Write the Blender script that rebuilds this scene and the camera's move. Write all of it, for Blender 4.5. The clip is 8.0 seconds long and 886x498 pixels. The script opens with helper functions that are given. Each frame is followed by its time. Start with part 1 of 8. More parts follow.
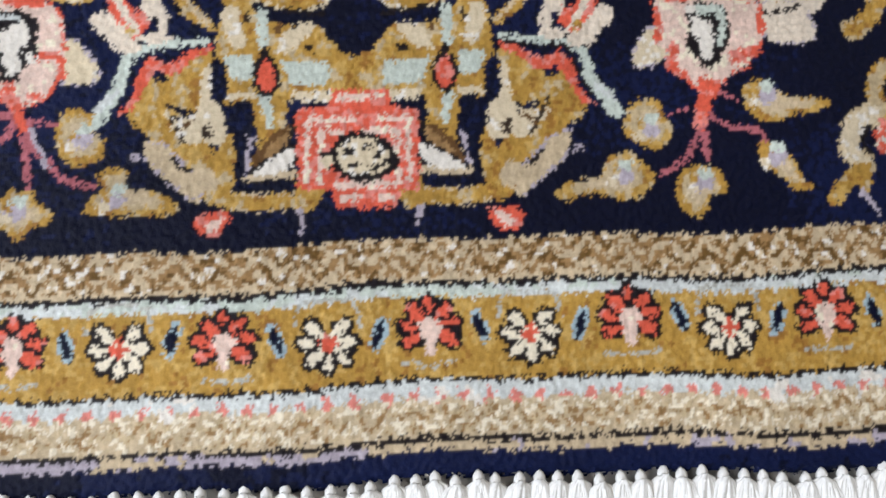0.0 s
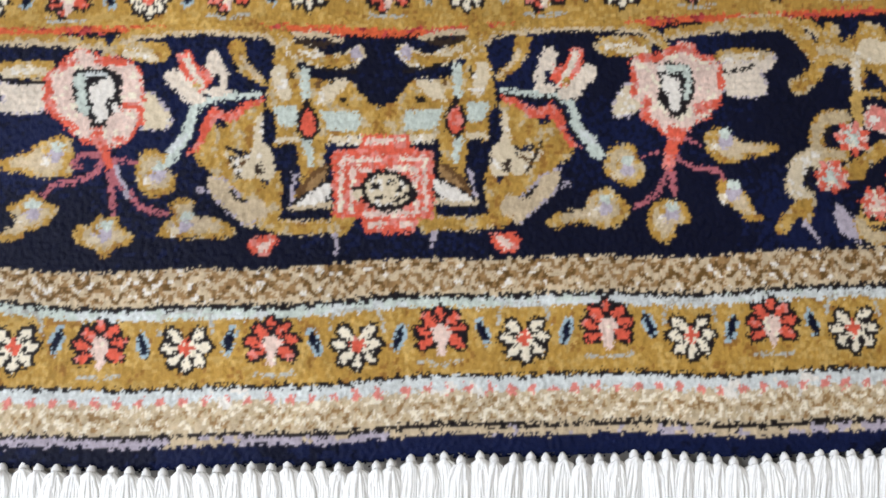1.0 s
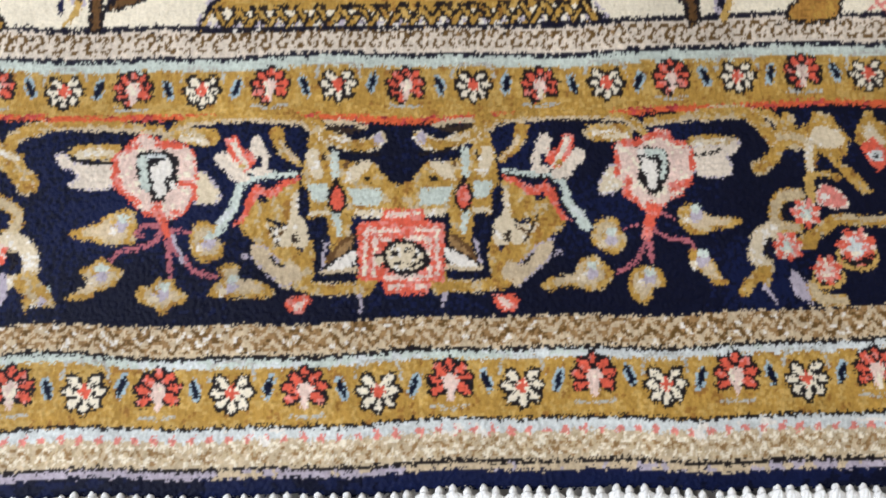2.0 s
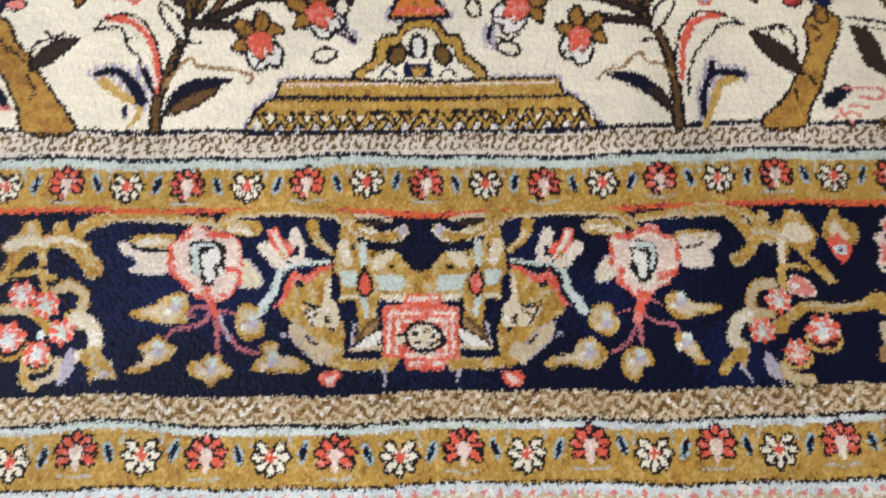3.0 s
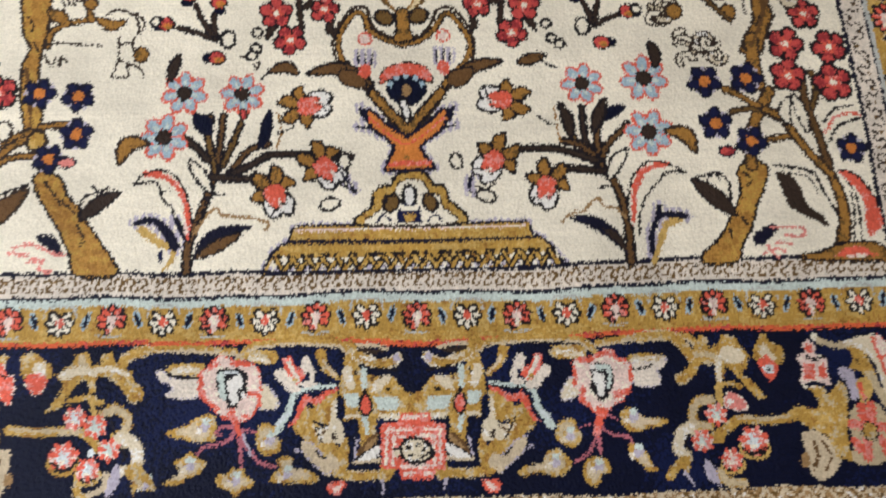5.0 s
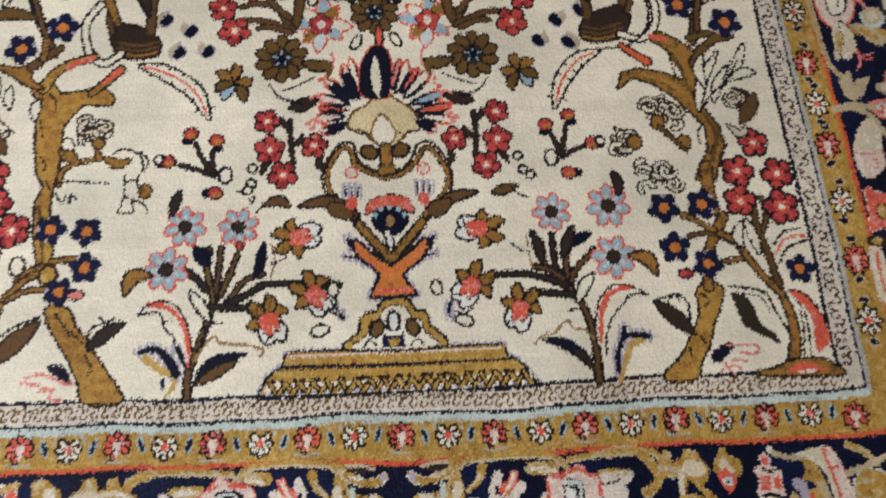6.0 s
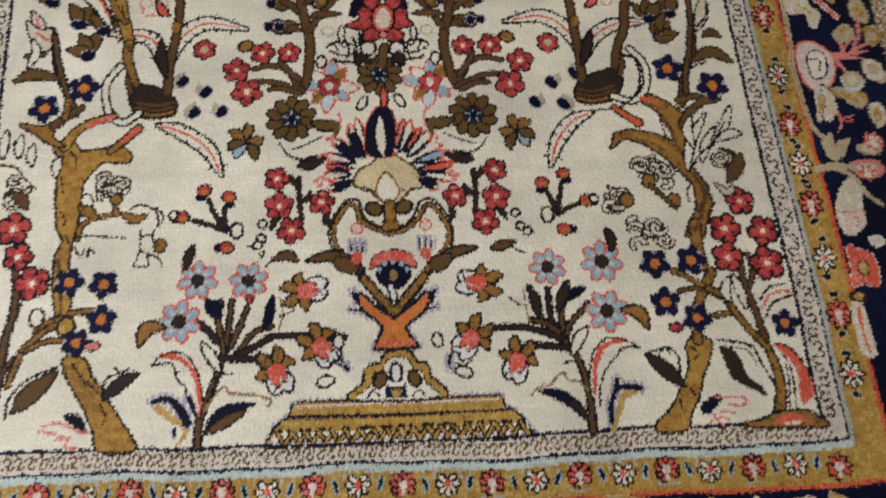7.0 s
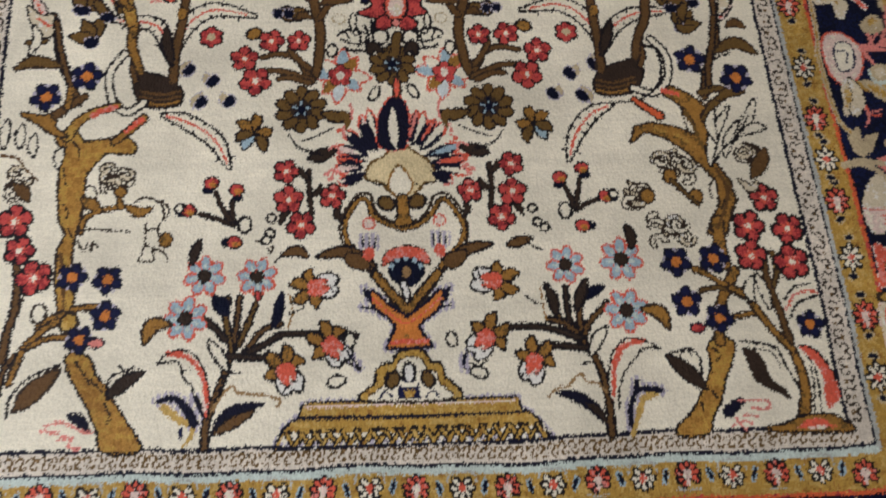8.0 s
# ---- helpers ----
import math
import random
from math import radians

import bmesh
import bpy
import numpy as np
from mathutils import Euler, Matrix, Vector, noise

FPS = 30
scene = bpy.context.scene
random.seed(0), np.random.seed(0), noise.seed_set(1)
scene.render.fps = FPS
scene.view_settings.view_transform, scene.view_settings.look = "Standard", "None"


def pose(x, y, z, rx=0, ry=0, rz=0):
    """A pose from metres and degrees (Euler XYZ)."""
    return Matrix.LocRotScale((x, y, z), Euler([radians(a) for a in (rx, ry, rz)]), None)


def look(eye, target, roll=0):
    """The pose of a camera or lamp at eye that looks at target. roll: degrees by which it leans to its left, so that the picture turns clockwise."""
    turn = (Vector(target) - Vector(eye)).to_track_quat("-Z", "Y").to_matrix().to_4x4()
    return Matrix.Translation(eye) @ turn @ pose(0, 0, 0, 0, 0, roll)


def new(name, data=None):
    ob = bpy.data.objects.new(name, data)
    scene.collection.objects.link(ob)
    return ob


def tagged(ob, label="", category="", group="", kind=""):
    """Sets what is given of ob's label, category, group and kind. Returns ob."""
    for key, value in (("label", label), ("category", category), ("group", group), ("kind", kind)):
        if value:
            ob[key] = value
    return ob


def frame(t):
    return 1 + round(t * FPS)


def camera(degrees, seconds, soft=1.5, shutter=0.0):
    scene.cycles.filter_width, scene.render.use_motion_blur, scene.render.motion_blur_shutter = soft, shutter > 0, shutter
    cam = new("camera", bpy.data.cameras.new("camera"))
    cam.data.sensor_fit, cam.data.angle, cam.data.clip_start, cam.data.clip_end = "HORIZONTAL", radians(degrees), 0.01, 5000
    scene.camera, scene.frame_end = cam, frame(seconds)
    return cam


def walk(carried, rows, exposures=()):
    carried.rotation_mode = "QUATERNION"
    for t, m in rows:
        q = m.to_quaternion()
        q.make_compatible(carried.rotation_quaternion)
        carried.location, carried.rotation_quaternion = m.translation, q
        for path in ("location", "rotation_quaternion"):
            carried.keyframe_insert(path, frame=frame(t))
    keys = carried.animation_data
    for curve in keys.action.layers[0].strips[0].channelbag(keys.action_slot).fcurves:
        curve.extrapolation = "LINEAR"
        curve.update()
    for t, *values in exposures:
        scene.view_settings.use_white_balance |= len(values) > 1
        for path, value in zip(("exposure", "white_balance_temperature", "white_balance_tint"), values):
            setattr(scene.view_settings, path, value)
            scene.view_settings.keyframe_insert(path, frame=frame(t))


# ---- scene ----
cam = camera(66.0, 8.0, soft=1.5)
PATH = [
    (0, 0.01298, 0.02448, 0.15897, 6.716, -2.255, -2.507),
    (0.5, 0.01052, 0.02651, 0.17721, 6.840, -2.094, -2.332),
    (1, 0.01170, 0.02332, 0.19240, 7.460, -1.480, -1.859),
    (1.5, 0.01139, 0.02597, 0.20788, 8.079, -1.281, -1.808),
    (3, 0.00332, 0.04997, 0.26067, 10.827, -1.243, -0.915),
    (3.5, 0.00321, 0.05801, 0.27394, 11.256, -1.167, -1.142),
    (4, 0.00454, 0.06801, 0.29110, 11.828, -1.470, -1.289),
    (5.3, 0.00900, 0.10252, 0.32772, 12.294, -1.416, -1.691),
    (5.5, 0.01440, 0.11405, 0.33555, 12.422, -1.673, -2.228),
    (6, 0.01356, 0.12927, 0.35634, 14.825, -1.768, -2.347),
    (6.5, 0.00972, 0.13091, 0.36869, 15.938, -1.871, -1.844),
    (7, 0.01240, 0.14176, 0.37808, 16.706, -1.911, -2.062),
    (7.5, 0.00983, 0.14410, 0.38184, 17.813, -1.863, -1.977),
    (8, 0.00533, 0.14877, 0.36701, 15.868, -1.950, -1.665),
]
walk(cam, [(t, pose(*row)) for t, *row in PATH], exposures=((0, -0.07, 6350, 12), (1.5, -0.01, 6350, 12), (3.5, -0.01, 6350, 12), (5.5, -0.2, 6350, 12), (6.5, -0.42, 6380, 12), (8.0, -0.5, 6380, 12)))

# ---------------------------------------------------------------- light
world = bpy.data.worlds.new("sky")
scene.world = world
world.use_nodes = True
wn = world.node_tree.nodes
sky = wn.new("ShaderNodeTexSky")
sky.sky_type, sky.sun_disc = "NISHITA", False
sky.sun_elevation, sky.sun_rotation = radians(38), radians(-90)
wn["Background"].inputs["Strength"].default_value = 0.1
world.node_tree.links.new(sky.outputs[0], wn["Background"].inputs["Color"])


def area_lamp(name, m, sx, sy, watts, colour):
    data = bpy.data.lights.new(name, "AREA")
    data.shape, data.size, data.size_y, data.energy, data.color = "RECTANGLE", sx, sy, watts, colour
    ob = new(name, data)
    ob.matrix_world = m
    return ob


# area lamp standing in for window daylight, and an unseen ceiling lamp added as fill
WINDOW_LIGHT = area_lamp("window_daylight", look((-0.6, -0.15, 0.7), (0, 0.05, 0.05)), 1.2, 0.7, 12, (0.88, 0.935, 1.0))
CEILING_FILL = area_lamp("added_fill_light", look((0.6, 0.9, 2.36), (0.6, 0.9, 0)), 0.55, 0.55, 9, (1.0, 0.89, 0.75))

# ---------------------------------------------------------------- materials


def lin(r, g, b, k=0.82):
    """Linear base colour of a dye from its sRGB shade."""
    return tuple(k * ((c / 255 + 0.055) / 1.055) ** 2.4 for c in (r, g, b))


def node_material(name):
    m = bpy.data.materials.new(name)
    m.use_nodes = True
    return m, m.node_tree.nodes, m.node_tree.links, m.node_tree.nodes["Principled BSDF"]


def silk_pile():
    """Cut silk pile: knot colour, streaks of uneven dye along the weft, cloudy sheen painted into the colour, fibre
    relief and a soft sheen.
    """
    m, n, l, bsdf = node_material("silk_pile")
    att = n.new("ShaderNodeAttribute")
    att.attribute_name = "dye"
    geo = n.new("ShaderNodeTexCoord")
    stretch = n.new("ShaderNodeMapping")
    stretch.inputs["Scale"].default_value = (60, 420, 60)
    l.new(geo.outputs["Object"], stretch.inputs["Vector"])
    streak = n.new("ShaderNodeTexNoise")
    streak.inputs["Scale"].default_value, streak.inputs["Detail"].default_value = 1.0, 3
    l.new(stretch.outputs[0], streak.inputs["Vector"])
    tuft = n.new("ShaderNodeTexNoise")
    tuft.inputs["Scale"].default_value, tuft.inputs["Detail"].default_value = 900, 2
    l.new(geo.outputs["Object"], tuft.inputs["Vector"])
    # broad cloudy patches of sheen, painted into the base colour as brightness
    patch = n.new("ShaderNodeTexNoise")
    patch.inputs["Scale"].default_value, patch.inputs["Detail"].default_value = 22, 2
    l.new(geo.outputs["Object"], patch.inputs["Vector"])

    def ranged(src, lo, hi):
        r = n.new("ShaderNodeMapRange")
        r.inputs["From Min"].default_value, r.inputs["From Max"].default_value = 0.3, 0.7
        r.inputs["To Min"].default_value, r.inputs["To Max"].default_value = lo, hi
        l.new(src, r.inputs["Value"])
        return r.outputs["Result"]

    def times(a, b):
        x = n.new("ShaderNodeMath")
        x.operation = "MULTIPLY"
        l.new(a, x.inputs[0])
        l.new(b, x.inputs[1])
        return x.outputs[0]

    gain = times(times(ranged(streak.outputs[0], 0.965, 1.03), ranged(tuft.outputs[0], 0.93, 1.07)), ranged(patch.outputs[0], 0.87, 1.09))
    mix = n.new("ShaderNodeVectorMath")
    mix.operation = "SCALE"
    l.new(att.outputs["Color"], mix.inputs[0])
    l.new(gain, mix.inputs["Scale"])
    l.new(mix.outputs[0], bsdf.inputs["Base Color"])
    bump = n.new("ShaderNodeBump")
    bump.inputs["Strength"].default_value, bump.inputs["Distance"].default_value = 0.3, 0.0005
    l.new(tuft.outputs[0], bump.inputs["Height"])
    l.new(bump.outputs[0], bsdf.inputs["Normal"])
    bsdf.inputs["Roughness"].default_value = 0.55
    bsdf.inputs["Specular IOR Level"].default_value = 0.09
    bsdf.inputs["Sheen Weight"].default_value = 0.07
    bsdf.inputs["Sheen Roughness"].default_value = 0.4
    bsdf.inputs["Sheen Tint"].default_value = (0.55, 0.68, 1.0, 1)
    return m


def plain(name, colour, rough, scale, spread=0.12, bump_d=0.0):
    """A matt surface with mottling at two scales."""
    m, n, l, bsdf = node_material(name)
    geo = n.new("ShaderNodeTexCoord")
    mixes = None
    for s, w in ((scale, spread), (scale * 9, spread * 0.6)):
        t = n.new("ShaderNodeTexNoise")
        t.inputs["Scale"].default_value, t.inputs["Detail"].default_value = s, 4
        l.new(geo.outputs["Object"], t.inputs["Vector"])
        r = n.new("ShaderNodeMapRange")
        r.inputs["From Min"].default_value, r.inputs["From Max"].default_value = 0.3, 0.7
        r.inputs["To Min"].default_value, r.inputs["To Max"].default_value = 1 - w, 1 + w * 0.5
        l.new(t.outputs[0], r.inputs["Value"])
        v = n.new("ShaderNodeVectorMath")
        v.operation = "SCALE"
        if mixes is None:
            v.inputs[0].default_value = colour
        else:
            l.new(mixes, v.inputs[0])
        l.new(r.outputs["Result"], v.inputs["Scale"])
        mixes = v.outputs[0]
        if bump_d and s != scale:
            b = n.new("ShaderNodeBump")
            b.inputs["Strength"].default_value, b.inputs["Distance"].default_value = 0.5, bump_d
            l.new(t.outputs[0], b.inputs["Height"])
            l.new(b.outputs[0], bsdf.inputs["Normal"])
    l.new(mixes, bsdf.inputs["Base Color"])
    bsdf.inputs["Roughness"].default_value = rough
    return m


MAT_PILE = silk_pile()
MAT_COTTON = plain("fringe_cotton", (0.84, 0.84, 0.82), 0.85, 60, 0.12, 0.0003)
MAT_BACK = plain("cotton_foundation", (0.5, 0.46, 0.4), 0.9, 80, 0.15, 0.0003)
MAT_BIND = plain("navy_binding", (0.012, 0.016, 0.05), 0.7, 90, 0.25, 0.0003)
MAT_FLOOR = plain("pale_floor", (0.62, 0.6, 0.57), 0.45, 3, 0.08)
MAT_WALL = plain("wall_paint", (0.78, 0.76, 0.72), 0.9, 2, 0.05)
MAT_FRAME = plain("white_paint", (0.8, 0.8, 0.78), 0.5, 5, 0.04)
MAT_GLASS, _n, _l, _b = node_material("glass")
_b.inputs["Transmission Weight"].default_value, _b.inputs["Roughness"].default_value = 1.0, 0.0
MAT_LAMP, _n, _l, _b = node_material("lamp_diffuser")
_b.inputs["Emission Color"].default_value, _b.inputs["Emission Strength"].default_value = (1, 0.94, 0.86, 1), 2.0


def part(name, bm, material, parent=None, label=""):
    """Links a bmesh as one mesh object under a thing or a part."""
    me = bpy.data.meshes.new(name)
    bm.to_mesh(me)
    bm.free()
    me.materials.append(material)
    ob = new(name, me)
    ob.parent = parent
    return tagged(ob, label)


def add_box(bm, x0, x1, y0, y1, z0, z1, bevel=0.0):
    made = bmesh.ops.create_cube(bm, size=1)["verts"]
    for v in made:
        v.co = (x0 + (v.co.x + 0.5) * (x1 - x0), y0 + (v.co.y + 0.5) * (y1 - y0), z0 + (v.co.z + 0.5) * (z1 - z0))
    if bevel:
        edges = list({e for v in made for e in v.link_edges})
        bmesh.ops.bevel(bm, geom=edges, offset=bevel, segments=2, affect="EDGES")


def box(name, material, parent, *size, bevel=0.0, label=""):
    bm = bmesh.new()
    add_box(bm, *size, bevel=bevel)
    return part(name, bm, material, parent, label)


# ---------------------------------------------------------------- the room
ZF = -0.0052      # floor level; the pile's face lies at 0
X0, X1, Y0, Y1, ZC = -0.68, 2.0, -1.6, 2.6, 2.4
tagged(box("floor", MAT_FLOOR, None, X0 - 0.1, X1 + 0.1, Y0 - 0.1, Y1 + 0.1, ZF - 0.1, ZF), "pale plain floor under the rug", "floor", kind="structure")
tagged(box("ceiling", MAT_WALL, None, X0 - 0.1, X1 + 0.1, Y0 - 0.1, Y1 + 0.1, ZC, ZC + 0.1), "plain white ceiling", "ceiling", kind="structure")
tagged(box("wall_south", MAT_WALL, None, X0, X1, Y0 - 0.1, Y0, ZF, ZC), "plain off-white wall", "wall", kind="structure")
tagged(box("wall_north", MAT_WALL, None, X0, X1, Y1, Y1 + 0.1, ZF, ZC), "plain off-white wall", "wall", kind="structure")
tagged(box("wall_east", MAT_WALL, None, X1, X1 + 0.1, Y0 - 0.1, Y1 + 0.1, ZF, ZC), "plain off-white wall", "wall", kind="structure")
bm = bmesh.new()
for s in ((Y0 - 0.1, -0.9, ZF, ZC), (0.6, Y1 + 0.1, ZF, ZC), (-0.9, 0.6, ZF, 0.25), (-0.9, 0.6, 1.2, ZC)):
    add_box(bm, X0 - 0.1, X0, *s)
tagged(part("wall_west", bm, MAT_WALL), "plain off-white wall with a window opening", "wall", kind="structure")
window_1 = tagged(new("window_1"), "white framed window letting in daylight", "window", kind="structure")
bm = bmesh.new()
for s in ((-0.9, -0.84, 0.25, 1.2), (0.54, 0.6, 0.25, 1.2), (-0.84, 0.54, 0.25, 0.31), (-0.84, 0.54, 1.14, 1.2), (-0.18, -0.12, 0.31, 1.14)):
    add_box(bm, X0 - 0.075, X0 - 0.02, *s)
part("window_frame", bm, MAT_FRAME, window_1)
for s in ((-0.84, -0.18), (-0.12, 0.54)):
    pane = box("pane", MAT_GLASS, window_1, X0 - 0.05, X0 - 0.045, *s, 0.31, 1.14)
    pane.visible_shadow = False
# unseen ceiling lamp, added to carry the fill light
lamp = tagged(new("added_ceiling_lamp"), "flat square white ceiling lamp, unseen, added as fill", "lamp")
box("housing", MAT_FRAME, lamp, 0.3, 0.9, 0.6, 1.2, 2.37, ZC - 0.001, bevel=0.004)
box("diffuser", MAT_LAMP, lamp, 0.33, 0.87, 0.63, 1.17, 2.363, 2.369, label="glowing white diffuser of the added lamp")
# ---------------------------------------------------------------- the rug: a grid of knots, coloured motif by motif
# Millimetres. y runs up the rug from its fringed end, x across it. The knots are fine where the design is
# densest and coarser towards the far end.
XS = np.concatenate([np.arange(-384, -262, 2.4), np.arange(-262, -150, 0.75), np.arange(-150, 165, 0.5), np.arange(165, 300, 0.75), np.arange(300, 386.5, 1.6)])
YS = np.concatenate([np.arange(-15, 120, 0.5), np.arange(120, 452, 0.75), np.arange(452, 1141, 3.2)])
GX, GY = np.meshgrid(XS, YS)
rng = np.random.default_rng(7)


def smooth_noise(shape, step, seed):
    """Value noise over the grid, from -1 to 1, with a lump every `step` knots."""
    r = np.random.default_rng(seed)
    h, w = shape
    a = r.uniform(-1, 1, (h // step + 3, w // step + 3))
    yi, xi = np.arange(h) / step, np.arange(w) / step
    y0, x0 = yi.astype(int), xi.astype(int)
    fy, fx = (yi - y0)[:, None], (xi - x0)[None, :]
    fy, fx = fy * fy * (3 - 2 * fy), fx * fx * (3 - 2 * fx)
    p, q = a[y0][:, x0], a[y0][:, x0 + 1]
    s, t = a[y0 + 1][:, x0], a[y0 + 1][:, x0 + 1]
    return (p * (1 - fx) + q * fx) * (1 - fy) + (s * (1 - fx) + t * fx) * fy


# the knots sit in rows, each a little out of line; a vertex belongs to the knot nearest to it
KNOT_X, KNOT_Y = 1.12, 1.02
COLS, ROWS = 704, 1146
stray_x, stray_y = rng.uniform(-0.34, 0.34, (ROWS, COLS)), rng.uniform(-0.3, 0.3, (ROWS, COLS))
JX, JY, NEAR = GX.copy(), GY.copy(), np.full(GX.shape, 1e9)
KROW, KCOL = np.zeros(GX.shape, np.int32), np.zeros(GX.shape, np.int32)
for dr in (-1, 0, 1):
    row = np.clip(np.rint((GY + 18) / KNOT_Y).astype(int) + dr, 0, ROWS - 1)
    for dc in (-1, 0, 1):
        col = np.clip(np.rint((GX + 390) / KNOT_X - 0.5 * (row % 2)).astype(int) + dc, 0, COLS - 1)
        kx = (col + 0.5 * (row % 2) + stray_x[row, col]) * KNOT_X - 390
        ky = (row + stray_y[row, col]) * KNOT_Y - 18
        d = np.hypot(GX - kx, GY - ky)
        m = d < NEAR
        JX[m], JY[m], NEAR[m], KROW[m], KCOL[m] = kx[m], ky[m], d[m], row[m], col[m]

# cut fibres stray over their neighbours, further up and down than across
JY += 0.3 * rng.uniform(-1, 1, GX.shape)
JX += 0.12 * rng.uniform(-1, 1, GX.shape)


def knot_noise(step, seed_no):
    """Value noise from knot to knot, from -1 to 1."""
    return smooth_noise((ROWS, COLS), step, seed_no)[KROW, KCOL]


def knot_random(seed_no):
    return np.random.default_rng(seed_no).uniform(-1, 1, (ROWS, COLS))[KROW, KCOL]


def axis(y):
    """The rug's middle line, which drifts as it was woven."""
    return np.interp(y, [60, 120, 150, 218, 340, 440, 1140], [0.9, 1.2, 2.5, 2.4, -4.9, -9.0, -12.0])


def wave(x, y):
    """How far the bands bow along the rug."""
    sag = (3.2 - 1.1 * np.clip(x / 50, 0, 1) - 3.6 * np.exp(-(x / 42) ** 2)) * np.exp(-((y - 113) / 9) ** 2)
    rise = 2.6 * np.clip((x - 60) / 140, 0, 2) * np.clip((y - 40) / 90, 0, 1) * np.clip((260 - y) / 100, 0, 1)
    low = np.clip((25 - y) / 35, 0, 1) * (-0.02 * np.clip(x, 0, 170) - 0.007 * np.clip(x, -200, 0) - 0.4)
    left = 2.2 * np.exp(-((x + 118) / 28) ** 2 - ((y - 35) / 12) ** 2)
    return sag + rise + low + left + 0.7 * np.sin(x / 23 + y / 60) + 0.4 * np.sin(x / 9.0 + y / 31)


PAL = {
    "navy": lin(8, 13, 37), "gold": lin(184, 144, 68), "ivory": lin(243, 232, 208), "cream": lin(222, 206, 176),
    "aqua": lin(202, 212, 202), "coral": lin(224, 98, 75), "blush": lin(232, 204, 190), "pink": lin(228, 138, 126),
    "brown": lin(104, 74, 42), "dark": lin(28, 23, 27), "beige": lin(206, 186, 154), "tan": lin(158, 124, 82),
    "lilac": lin(184, 174, 186), "orange": lin(208, 126, 58), "umber": lin(54, 41, 33), "ochre": lin(158, 113, 52),
    "sky": lin(164, 186, 196), "red": lin(200, 78, 72), "white": lin(238, 232, 222), "blue": lin(22, 26, 62),
    "olive": lin(110, 82, 42), "sand": lin(198, 178, 142), "straw": lin(200, 164, 92), "ecru": lin(226, 212, 194), "pewter": lin(184, 184, 176), "rust": lin(218, 100, 60), "amber": lin(178, 131, 62), "frost": lin(214, 219, 217), "cobalt": lin(15, 24, 60), "ink": lin(20, 20, 40), "brick": lin(152, 52, 54), "mauve": lin(180, 104, 112), "butter": lin(226, 204, 158),
}
DYE_NAMES = list(PAL)
INK = np.zeros(GX.shape, np.int16)           # dye of each knot
OWNER = np.zeros(GX.shape, np.int32)         # motif of each knot
MOTIFS = [("field", None, "")]               # name, band it is woven into, label
FLIP = False
DRIFT = []                                   # where the weaver's two halves differ: place, shift
INKW = 1.0                                   # how heavy the dark outlines are


def weight(dye, rw):
    return rw * (INKW if dye in ("dark", "ink", "umber") else 1.0)


def motif(name, band, label=""):
    MOTIFS.append((name, band, label))
    return len(MOTIFS) - 1


def paint(win, mask, dye, own=None):
    INK[win][mask] = DYE_NAMES.index(dye)
    if own is not None:
        OWNER[win][mask] = own


def fuzz(win, mask):
    """Navy silk that has bled a little into the ivory beside it."""
    paint(win, mask & (INK[win] == DYE_NAMES.index("ivory")) & (KCOL[win] % 3 > 0), "lilac")


def window(x0, x1, y0, y1):
    return (slice(*np.searchsorted(YS, (y0 - 2, y1 + 2))), slice(*np.searchsorted(XS, (x0 - 2, x1 + 2))))


def side(pts):
    """Points as given, or mirrored in the middle line."""
    p = np.array(pts, float).reshape(-1, 2)
    if FLIP:
        p[:, 0] = 2 * axis(p[:, 1]) - p[:, 0]
        if DRIFT:
            d = np.array(DRIFT)
            w = np.exp(-((p[:, None, :] - d[None, :, :2]) ** 2).sum(-1) / 340)
            p += (w[..., None] * d[None, :, 2:]).sum(1) / (w.sum(1) + 0.06)[:, None]
    return p


def curve(p, closed=False, n=5):
    """Catmull-Rom through the points."""
    if len(p) < 3:
        return p
    e = np.vstack([p[-1], p, p[:2]]) if closed else np.vstack([2 * p[0] - p[1], p, 2 * p[-1] - p[-2]])
    t = np.linspace(0, 1, n, endpoint=False)[:, None]
    out = []
    for a, b, c, d in zip(e, e[1:], e[2:], e[3:]):
        out.append(0.5 * (2 * b + (c - a) * t + (2 * a - 5 * b + 4 * c - d) * t ** 2 + (3 * b - a - 3 * c + d) * t ** 3))
    return np.vstack(out + ([] if closed else [p[-1:]]))


def edges_distance(X, Y, p, q):
    """Least distance from each knot to the pieces p-q, and the piece's share along the line."""
    best = np.full(X.shape, 1e9)
    share = np.zeros(X.shape)
    for i, (a, b) in enumerate(zip(p, q)):
        d = b - a
        t = np.clip(((X - a[0]) * d[0] + (Y - a[1]) * d[1]) / max(d @ d, 1e-9), 0, 1)
        r = np.hypot(X - a[0] - t * d[0], Y - a[1] - t * d[1])
        m = r < best
        best[m] = r[m]
        share[m] = ((i + t) / len(p))[m]
    return best, share


def stroke(own, pts, w0, dye, w1=None, rim="", rw=1.0, bend=True):
    """A woven line through the points, w0 wide at its start and w1 at its end, with a rim of another dye."""
    rw = weight(rim, rw)
    w1 = w0 if w1 is None else w1
    p = side(pts)
    p = curve(p) if bend else p
    k = max(w0, w1) + rw
    win = window(p[:, 0].min() - k, p[:, 0].max() + k, p[:, 1].min() - k, p[:, 1].max() + k)
    d, s = edges_distance(JX[win], JY[win], p[:-1], p[1:])
    half = (w0 + (w1 - w0) * s) / 2
    if "ink" in (rim, dye):
        fuzz(win, d < half + rw + 1.0)
    if rim:
        paint(win, d < half + rw, rim, own)
    paint(win, d < half, dye, own)


